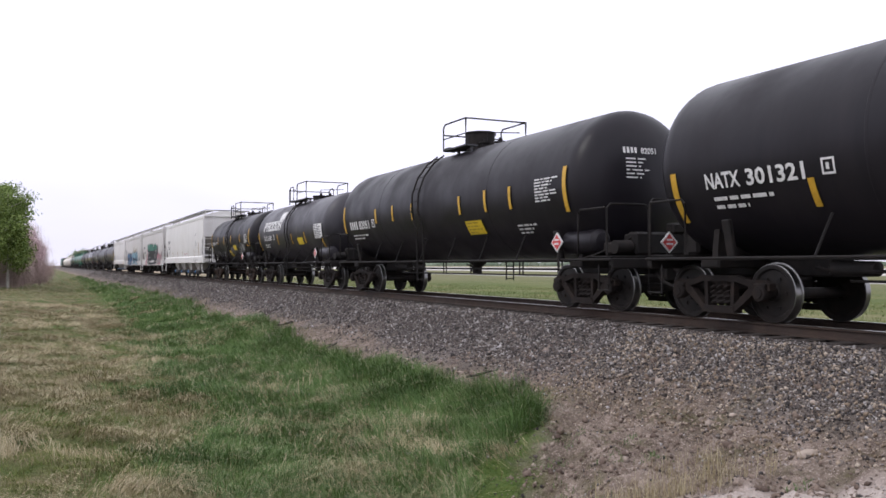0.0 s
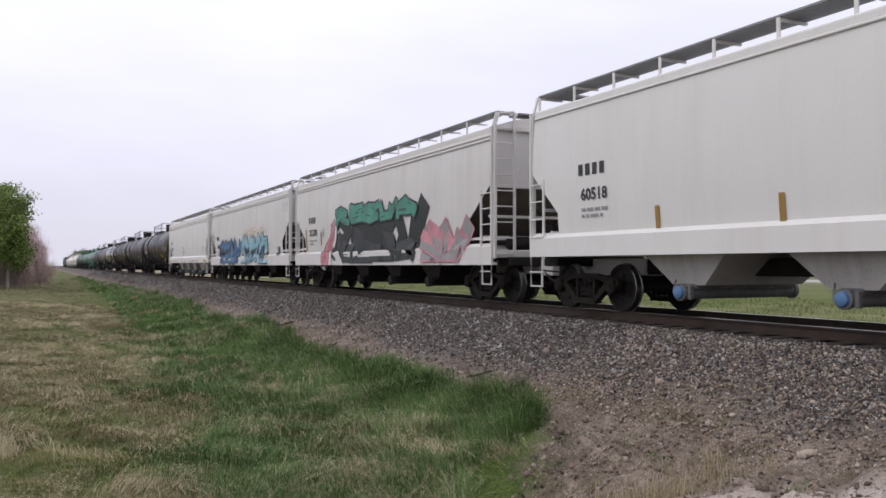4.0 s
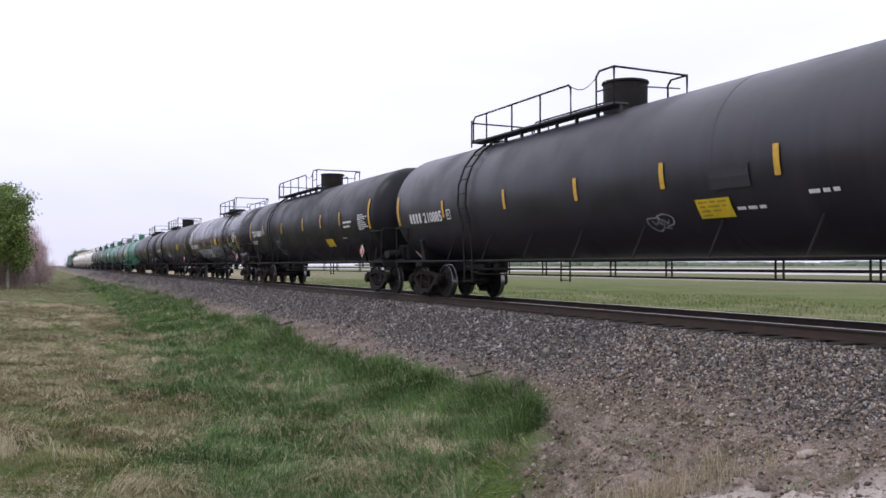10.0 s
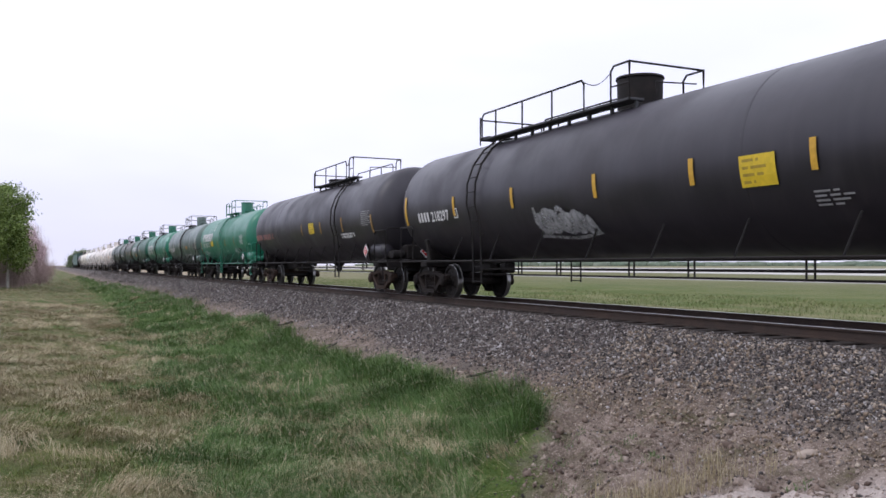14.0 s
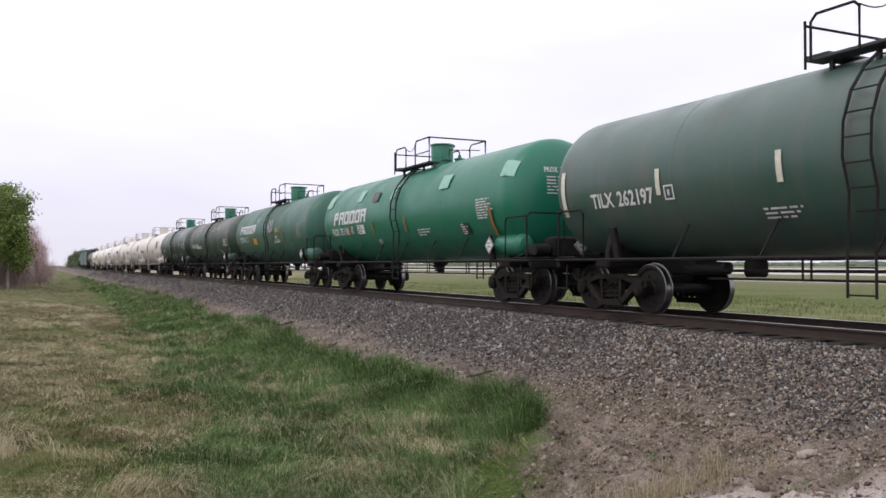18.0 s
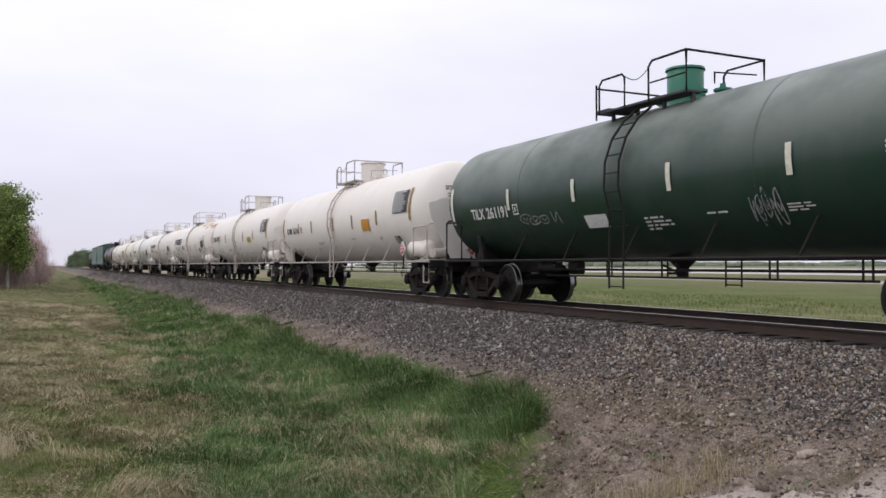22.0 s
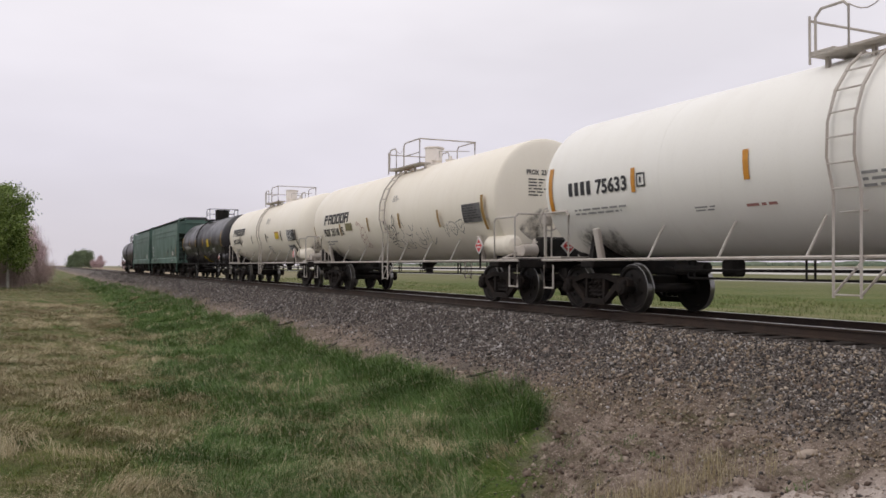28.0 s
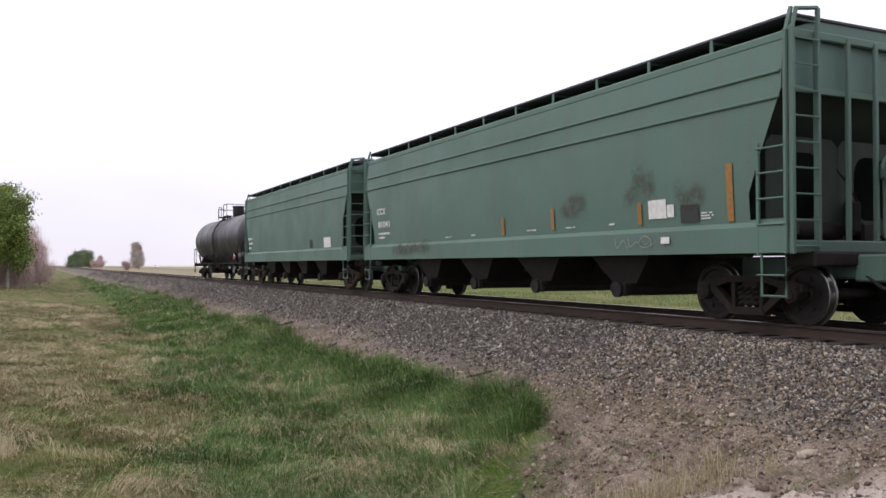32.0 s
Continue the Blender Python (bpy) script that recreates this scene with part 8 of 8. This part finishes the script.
green_v, olive_v, dry_v, brown_v = [], [], [], []
for y0, y1, dens, grow in ((6.9, 10, 3200, 0.42), (10, 14, 2300, 0.50), (14, 22, 1150, 0.66), (22, 34, 430, 0.95), (34, 55, 150, 1.4), (55, 95, 44, 2.0), (95, 170, 13, 2.9)):
    left = -0.06 * y1 - 0.7
    k = int((y1 - y0) * (7.8 - left) * dens)
    x, y = rng.uniform(left, 7.8, k), rng.uniform(y0, y1, k)
    keep = x < edge_x(y)
    x, y = x[keep], y[keep]
    n = len(x)
    clump = value_noise(x, y, 0.34, 1) * 0.5 + value_noise(x, y, 1.1, 2) * 0.5
    lush = x + rng.normal(0, 0.22, n) > strip_x(x, y)
    straw = np.clip((value_noise(x, y, 2.2, 31) * 0.40 + value_noise(x, y, 0.55, 32) * 0.30 + value_noise(x, y, 0.16, 33) * 0.30 - 0.5) * 4, -1, 1)
    far_dry = np.clip((y - 24) / 30, 0, 0.45) * np.clip((3.0 - x) / 2.0, 0, 1)
    worn = np.clip((8.9 - y) / 1.2, 0, 1) * np.clip((x - 2.6) / 0.8, 0, 1)
    inner = np.clip(1 - np.abs(edge_x(y) - 2.4 - x) / 1.2, 0, 1) * (y < 30)
    p_dry = np.where(lush, np.clip(0.03 + 0.55 * np.clip(straw - 0.25, 0, 1) * (0.35 + inner) + 0.15 * worn, 0, 1), np.clip(0.38 + 0.45 * straw + far_dry, 0.06, 0.96))
    is_dry = rng.uniform(0, 1, n) < p_dry
    rim = np.clip((edge_x(y) - x) / np.where(y < 9.6, 0.4, 0.15), 0.12, 1)
    live = (rng.uniform(0, 1, n) < np.where(lush, np.clip(0.25 + clump * 1.5, 0.3, 1), np.clip(clump * 1.5, 0.2, 0.95))) & (rng.uniform(0, 1, n) < rim)
    crest = np.clip(1 - (edge_x(y) - x) / 0.9, 0, 1) * lush
    thatch = is_dry & ~lush & (straw < rng.uniform(-0.5, 0.45, n))
    for flag, store in ((~is_dry & lush, green_v), (~is_dry & ~lush, olive_v), (is_dry & ~thatch, dry_v), (thatch, brown_v)):
        m = flag & live
        c = int(m.sum())
        deep = np.where(lush[m], 1.0, 0.0)
        h = deep * rng.uniform(0.10, 0.27, c) * (0.35 + 1.15 * clump[m]) * (1 + 0.85 * crest[m]) + (1 - deep) * rng.uniform(0.04, 0.11, c) * (0.6 + 0.8 * clump[m])
        lean = rng.gamma(2.2, 0.30, c) * (1.15 if store is green_v else 1.6 if store is olive_v else 2.9)
        if store is dry_v or store is brown_v:
            h = h * 1.1 + 0.03
        az = lie(x[m], y[m]) + rng.normal(0, 1.2, c)
        store.append((x[m], y[m], h, rng.uniform(0.006, 0.012, c) * grow * (1.35 if store is green_v else 1.0), lean, az))

# arching pale tufts of last year's grass, laid over by the snow
tx, ty = rng.uniform(-3.4, 6.4, 900), 7.2 + 50 * rng.uniform(0, 1, 900) ** 1.5
keep = (tx < edge_x(ty) - 0.3) & (tx > -0.06 * ty - 0.6) & ((tx < strip_x(tx, ty) + 0.6) | (rng.uniform(0, 1, 900) < 0.22))
tx, ty = np.concatenate([tx[keep], [5.2, 4.6, 4.9, 5.0, 3.6, 3.3, 2.9]]), np.concatenate([ty[keep], [8.9, 8.4, 9.3, 8.6, 11.2, 9.4, 12.2]])
for cx, cy in zip(tx, ty):
    c = int(rng.uniform(30, 130))
    r = rng.uniform(0.08, 0.24)
    way = float(lie(np.array([cx]), np.array([cy]))[0])
    dry_v.append((rng.normal(cx, r, c), rng.normal(cy, r, c), rng.uniform(0.10, 0.27, c), rng.uniform(0.0028, 0.0055, c) * (1 + cy * 0.05), rng.gamma(3.0, 0.55, c), way + rng.normal(0, 0.45, c)))

# single long pale stems arching out of the lush strip
x, y = rng.uniform(0.8, 5.4, 1500), 7.4 + 12 * rng.uniform(0, 1, 1500) ** 1.6
keep = (x < edge_x(y) - 0.25) & (rng.uniform(0, 1, 1500) < np.clip(value_noise(x, y, 0.8, 57) * 3 - 1.2, 0, 1))
x, y = x[keep], y[keep]
dry_v.append((x, y, rng.uniform(0.22, 0.42, len(x)), rng.uniform(0.004, 0.007, len(x)) * (1 + y * 0.03), rng.uniform(0.4, 1.5, len(x)), lie(x, y) + rng.normal(0, 0.6, len(x))))

# a thin brown fringe of dead stems along the foot of the stone slope
x, y = rng.uniform(5.9, 7.9, 26000), 8.5 + 60 * rng.uniform(0, 1, 26000) ** 1.6
keep = (x > edge_x(y) - 0.05) & (rng.uniform(0, 1, 26000) < np.clip(1.15 - (x - edge_x(y)) / 0.75, 0, 1) * np.clip(value_noise(x, y, 0.5, 53) * 2.2 - 0.6, 0, 1))
x, y = x[keep], y[keep]
brown_v.append((x, y, rng.uniform(0.05, 0.18, len(x)), rng.uniform(0.003, 0.007, len(x)) * (1 + y * 0.03), rng.gamma(2.5, 0.6, len(x)), rng.uniform(0, 6.28, len(x))))
for name, label, store, mat in (("green_grass", "lush green spring grass in the ditch", green_v, GRASS), ("bank_grass", "short olive grass on the bank", olive_v, BANK_GRASS), ("dry_grass", "matted pale dry grass on the bank", dry_v, STRAW), ("old_thatch", "dull brown matted thatch between the grass", brown_v, THATCH)):
    v, t = blades(*[np.concatenate([q[i] for q in store]) for i in range(6)])
    thing(name, label, "grass", kind="stuff", data=bulk(name, v, t, mat))

# dry stalks and a few green tufts on the bare dirt by the road
sx, sy, sh = [], [], []
for cx, cy, n in ((4.95, 6.5, 120), (5.25, 6.35, 150), (5.5, 6.2, 140), (5.75, 6.05, 120), (5.2, 6.1, 90), (6.0, 6.3, 100), (4.75, 6.9, 80), (5.75, 6.75, 70), (6.2, 5.9, 40), (4.55, 7.3, 60), (6.25, 6.6, 60), (6.75, 6.2, 10)):
    sx.append(rng.normal(cx, 0.16, n)), sy.append(rng.normal(cy, 0.12, n)), sh.append(rng.uniform(0.07, 0.32, n))
sx, sy, sh = np.concatenate(sx), np.concatenate(sy), np.concatenate(sh)
v, t = blades(sx, sy, sh, rng.uniform(0.003, 0.006, len(sx)), rng.gamma(2, 0.18, len(sx)))
thing("dry_stalks", "thin dry stalks standing on bare dirt", "grass", kind="stuff", data=bulk("dry_stalks", v, t, STRAW))
sx, sy = [], []
for cx, cy in ((4.85, 6.75), (4.7, 7.2), (5.6, 7.5), (6.05, 5.35), (6.2, 7.9), (5.1, 8.0), (4.6, 6.7), (6.0, 7.2), (5.0, 7.5), (5.9, 8.6), (5.5, 8.3)):
    sx.append(rng.normal(cx, 0.09, 60)), sy.append(rng.normal(cy, 0.07, 60))
sx, sy = np.concatenate(sx), np.concatenate(sy)
v, t = blades(sx, sy, rng.uniform(0.03, 0.10, len(sx)), rng.uniform(0.004, 0.008, len(sx)), rng.gamma(2, 0.4, len(sx)))
thing("weeds", "small green weeds on bare dirt", "weeds", kind="stuff", data=bulk("weeds", v, t, GRASS))

# field grass beyond the track
k = 110000
x, y = 14.6 + 22 * rng.uniform(0, 1, k) ** 1.4, 2 + 118 * rng.uniform(0, 1, k) ** 1.5
keep = rng.uniform(0, 1, k) < np.clip((value_noise(x, y, 1.8, 12) * 0.6 + value_noise(x, y, 0.6, 13) * 0.4) * 2.6 - 0.7, 0.04, 1)
x, y = x[keep], y[keep]
v, t = blades(x, y, rng.uniform(0.08, 0.30, len(x)), rng.uniform(0.010, 0.020, len(x)), rng.gamma(2.4, 0.4, len(x)))
FIELD = island_material("field_grass_blades", [(0.075, 0.12, 0.028), (0.12, 0.17, 0.045), (0.22, 0.23, 0.09), (0.46, 0.42, 0.25)], 0.8, 0.45)
thing("field_grass", "short green grass across the track", "grass", kind="stuff", data=bulk("field_grass", v, t, FIELD))

WOOD = plain("dark_weathered_wood", (0.05, 0.04, 0.032), 0.9, 0, 0.4)


def stick(x, y, size, turn):
    s = Shape().tube([(-size / 2, 0, 0), (-size * 0.1, 0.02 * size, 0.02), (size / 2, -0.03 * size, 0.09)], 0.022, 6)
    return thing("stick", "dark broken stick lying on the stones", "stick", "sticks by the track", pose(x, y, float(ground_z(x, y)) + 0.05, 0, 0, turn), s.mesh("stick", WOOD))


stick(6.9, 26.0, 0.7, 20)
stick(6.75, 12.6, 0.45, -10)
stick(8.6, 30.5, 0.35, 60)
stick(6.6, 20.2, 0.4, 35)


# ---- trees ----
BARK = plain("pale_aspen_bark", (0.38, 0.35, 0.31), 0.85, 0, 0.5, 3, 0.4)
TWIG = plain("reddish_twigs", (0.25, 0.17, 0.16), 0.9, 0, 0.35)
LEAF = island_material("young_green_leaves", [(0.085, 0.135, 0.030), (0.15, 0.22, 0.050), (0.24, 0.32, 0.085), (0.40, 0.47, 0.15)], 0.6, 0.3)
# distance haze is mixed into this leaf green
LEAF_FAR = island_material("haze_greyed_leaves", [(0.15, 0.21, 0.12), (0.22, 0.28, 0.16), (0.29, 0.34, 0.22)], 0.8)
LEAF_PALE = island_material("pale_catkins_and_buds", [(0.46, 0.39, 0.36), (0.58, 0.51, 0.48), (0.70, 0.63, 0.60)], 0.85)
BRUSH = island_material("grey_brown_twigs", [(0.375, 0.275, 0.250), (0.525, 0.400, 0.375), (0.675, 0.537, 0.500)], 0.9)
BUD = island_material("pinkish_bare_twig_tips", [(0.448, 0.302, 0.314), (0.627, 0.459, 0.470), (0.784, 0.627, 0.627)], 0.9)


def limbs(height, spread, seed, trunk_r=0.09, count=14, low=0.2, rise=0.5, taper=0.75):
    r = random.Random(seed)
    s = Shape()
    top = []
    lean = (r.uniform(-0.06, 0.06), r.uniform(-0.06, 0.06))
    pts = [(lean[0] * height * t * t, lean[1] * height * t * t, height * t * 0.95 - 0.1) for t in (0, 0.15, 0.35, 0.6, 0.8, 1)]
    for i in range(5):
        s.tube(pts[i:i + 2], trunk_r * (1 - 0.18 * i), 7)
    for k in range(count):
        t = low + (0.95 - low) * k / count
        a = r.uniform(0, 6.28)
        d = spread * (1.15 - taper * t) * r.uniform(0.6, 1.1)
        p0 = (lean[0] * height * t * t, lean[1] * height * t * t, height * t * 0.95)
        p1 = (p0[0] + math.cos(a) * d * 0.5, p0[1] + math.sin(a) * d * 0.5, p0[2] + d * rise * 0.45)
        p2 = (p0[0] + math.cos(a) * d, p0[1] + math.sin(a) * d, p0[2] + d * rise * 1.2)
        s.tube([p0, p1, p2], trunk_r * 0.28, 5)
        top += [p1, p2, tuple((q + w) / 2 for q, w in zip(p1, p2))]
    top.append(pts[-1])
    return s, top


def leaf_cloud(tips, per, size, spread, seed, twigs=False):
    g = np.random.default_rng(seed)
    c = np.repeat(np.array(tips), per, 0)
    n = len(c)
    c = c + g.normal(0, 1, (n, 3)) * np.array([spread, spread, spread * 0.8])
    a, b = g.normal(size=(n, 3)), g.normal(size=(n, 3))
    a /= np.linalg.norm(a, axis=1)[:, None]
    b -= (a * b).sum(1)[:, None] * a
    b /= np.linalg.norm(b, axis=1)[:, None]
    w = size * g.uniform(0.5, 1.2, n)[:, None]
    thin = 0.55
    if twigs:
        a = a * 0.75 + np.array([0, 0, 1.0])
        thin = 0.035
    v = np.stack([c - a * w, c - b * w * thin, c + a * w, c + b * w * thin], 1)
    t = np.array([(0, 1, 2), (0, 2, 3)])[None] + 4 * np.arange(n)[:, None, None]
    return v.reshape(-1, 3), t.reshape(-1, 3)


def tree(x, y, height, spread, seed, leaf, label, per=60, size=0.11, fuzz=0.42, bark=BARK, low=0.2, name="tree", group="trees along the railway", trunk_r=0.09, count=16, rise=0.5, twigs=False, taper=0.75):
    ob = thing(name, label, "tree" if name == "tree" else "shrub", group, pose(x, y, float(ground_z(x, y))))
    s, tips = limbs(height, spread, seed, trunk_r, count, low, rise, taper)
    part("trunk", s.mesh("trunk", bark), ob)
    v, t = leaf_cloud(tips, per, size, fuzz, seed, twigs)
    part("crown", bulk("crown", v, t, leaf), ob)
    return ob


for i, (x, y, h, sp) in enumerate(((-2.9, 89, 9.6, 1.5), (-4.6, 86, 10.4, 1.8), (-3.5, 94, 10.3, 1.7), (-6.6, 90, 10.2, 2.2), (-3.7, 100, 9.0, 1.6), (-7.6, 84, 9.2, 2.2), (-6.0, 98, 9.9, 2.2), (-3.3, 95, 7.0, 1.5))):
    tree(x, y, h, sp, 40 + i, LEAF, "leafy young aspen with a pale trunk", 125, 0.13, 0.44, low=0.20, count=28, trunk_r=0.12, taper=0.10)
for i, (x, y, h, sp) in enumerate(((-2.5, 92, 1.2, 1.3), (-1.7, 98, 1.4, 1.4), (-0.9, 104, 1.3, 1.5), (-0.4, 112, 1.1, 1.4), (0.0, 121, 1.0, 1.4), (-3.6, 91, 1.1, 1.4))):
    tree(x, y, h, sp, 140 + i, BRUSH, "low grey-brown bare brush below the trees", 70, 0.4, 0.4, TWIG, 0.06, "shrub", trunk_r=0.03, count=22, rise=1.2, twigs=True)
for i, (x, y, h, sp) in enumerate(((-1.9, 104, 5.6, 1.7), (-2.2, 116, 4.9, 2.0), (-2.4, 126, 5.6, 2.1), (-1.8, 134, 3.9, 2.1), (-2.1, 146, 4.8, 2.2), (-1.4, 154, 3.2, 2.1), (-3.0, 118, 6.6, 2.2), (-3.1, 140, 6.0, 2.3), (-1.6, 124, 2.8, 1.9))):
    tree(x, y, h, sp, 60 + i, BUD, "bare pinkish brown willow shrub", 90, 0.42, 0.5, TWIG, 0.06, "shrub", trunk_r=0.04, count=30, rise=1.5, twigs=True)
for i, (x, y, h, sp) in enumerate(((19.5, 540, 10.0, 3.6), (23.0, 552, 11.0, 3.6), (17.2, 548, 8.0, 3.0), (25.0, 545, 10.0, 3.0))):
    tree(x, y, h, sp, 80 + i, LEAF_FAR, "distant rounded green tree across the track", 110, 0.42, 0.9, low=0.1)
for i, (x, y, h, sp) in enumerate(((33.4, 350, 11.0, 1.4), (34.9, 352, 9.6, 1.3), (34.2, 346, 6.4, 1.5))):
    tree(x, y, h, sp, 90 + i, LEAF_PALE, "pale half-bare poplar in the distance", 110, 0.24, 0.5, low=0.06, count=26, rise=1.6)
for i, (x, y, h, sp) in enumerate(((27.5, 470, 6.6, 1.2), (26.2, 452, 2.6, 2.0), (24.0, 455, 2.8, 2.2), (30.5, 356, 1.7, 1.6))):
    tree(x, y, h, sp, 100 + i, BUD, "low reddish bare shrub in the distance", 110, 0.6, 0.5, TWIG, 0.06, "shrub", trunk_r=0.05, count=18, rise=1.3, twigs=True)

# a far line of woods on the plain
# haze is painted into the woods' greens
HAZE_WOOD = island_material("hazy_far_woods", [(0.16, 0.21, 0.15), (0.21, 0.26, 0.19), (0.27, 0.31, 0.24)], 0.95)
n = 1500
far_y = rng.uniform(200, 4200, n)
far_x = 1500 + rng.normal(0, 60, n) + 120 * np.sin(far_y / 500)
tall = rng.uniform(5.0, 11.0, n) * (0.4 + value_noise(far_x, far_y, 300, 20))
v = CUBE[None] * rng.uniform(0.6, 1.0, (n, 8, 3)) * np.stack([rng.uniform(8, 20, n), rng.uniform(8, 20, n), tall], -1)[:, None]
v += np.stack([far_x, far_y, -0.9 + tall * 0.4], -1)[:, None]
thing("far_woods", "hazy line of woods on the horizon", "woods", kind="stuff", data=bulk("far_woods", v.reshape(-1, 3), (CUBE_T[None] + 8 * np.arange(n)[:, None, None]).reshape(-1, 3), HAZE_WOOD))

# ---- the highway across the field ----
ASPHALT = plain("pale_worn_asphalt", (0.40, 0.38, 0.36), 0.85, 0, 0.2, 2)
hs = Shape()
hs.prism([(70.2, -0.84), (70.6, -0.76), (79.4, -0.76), (79.8, -0.84)], -1200, 2600, "y")
BANK = plain("grassy_bank", (0.16, 0.165, 0.07), 0.95, 0, 0.4, 0.6, 0.5)
thing("road_bank", "low grassy bank that carries the road", "bank", kind="structure", data=Shape().prism([(66.0, -0.99), (70.0, -0.83), (80.0, -0.83), (84.0, -0.99)], -1200, 2600, "y").mesh("road_bank", BANK, smooth=0))
thing("highway", "straight grey two-lane road across the field", "road", kind="structure", data=hs.mesh("highway", ASPHALT, smooth=0))
CAR_WHITE = plain("white_car_paint", (0.72, 0.72, 0.72), 0.3, 0, 0.1)
CAR_GLASS = plain("dark_car_glass", (0.02, 0.025, 0.03), 0.1)
RUBBER = plain("black_rubber", (0.02, 0.02, 0.02), 0.9)
LAMP, _n, _l, _b = nodes_of("lit_headlamp")
_b.inputs["Emission Color"].default_value, _b.inputs["Emission Strength"].default_value = (1.0, 0.97, 0.9, 1), 30.0


def road_car():
    ob = thing("pickup_truck", "white pickup truck with lit headlamps on the road", "car", "vehicles on the highway")
    s = Shape().prism([(-2.6, 0.45), (-2.6, 1.0), (-1.3, 1.08), (0.6, 1.08), (2.6, 1.05), (2.6, 0.45)], -0.95, 0.95)
    part("body", s.mesh("body", CAR_WHITE), ob)
    part("cabin", Shape().prism([(-1.3, 1.08), (-0.7, 1.75), (0.75, 1.78), (1.1, 1.08)], -0.85, 0.85).mesh("cabin", CAR_GLASS), ob)
    wheel = Shape().lathe([(-0.13, 0.0), (-0.13, 0.36), (0.13, 0.36), (0.13, 0.0)], 16, "x").mesh("wheel", RUBBER)
    lamp = Shape().lathe([(-0.04, 0.0), (-0.04, 0.15), (0.02, 0.15), (0.02, 0.0)], 14, "y").mesh("headlamp", LAMP)
    for e in (-1, 1):
        part("headlamp", lamp, ob, "lit headlamp", pose(e * 0.7, -2.62, 0.85))
        for y2 in (-1.7, 1.7):
            part("wheel", wheel, ob, at=pose(e * 0.82, y2, 0.36))
    return ob


PICKUPS = [(road_car(), Y0) for Y0 in (1685.0, 1473.0)]


# ---- motions ----
def motions():
    for car, y0 in TRAIN:
        walk(car, [(0.0, pose(TRACK_X, y0, 0)), (32.0, pose(TRACK_X, y0 - SPEED * 32.0, 0))])
    for pickup, y0 in PICKUPS:
        walk(pickup, [(0.0, pose(74.5, y0, -0.76)), (32.0, pose(74.5, y0 - 26.0 * 32.0, -0.76))])
    turn = math.degrees(SPEED / WHEEL_R)
    steps = 960
    first = {}
    for w, d in WHEELSETS:
        if d not in first:
            walk(w, [(32.0 * k / steps, pose(0, d * HALF_BASE, WHEEL_R, turn * 32.0 * k / steps, 0, 0)) for k in range(steps + 1)])
            first[d] = w
        else:
            w.rotation_mode = "QUATERNION"
            w.animation_data_create()
            w.animation_data.action = first[d].animation_data.action
            w.animation_data.action_slot = first[d].animation_data.action_slot


motions()
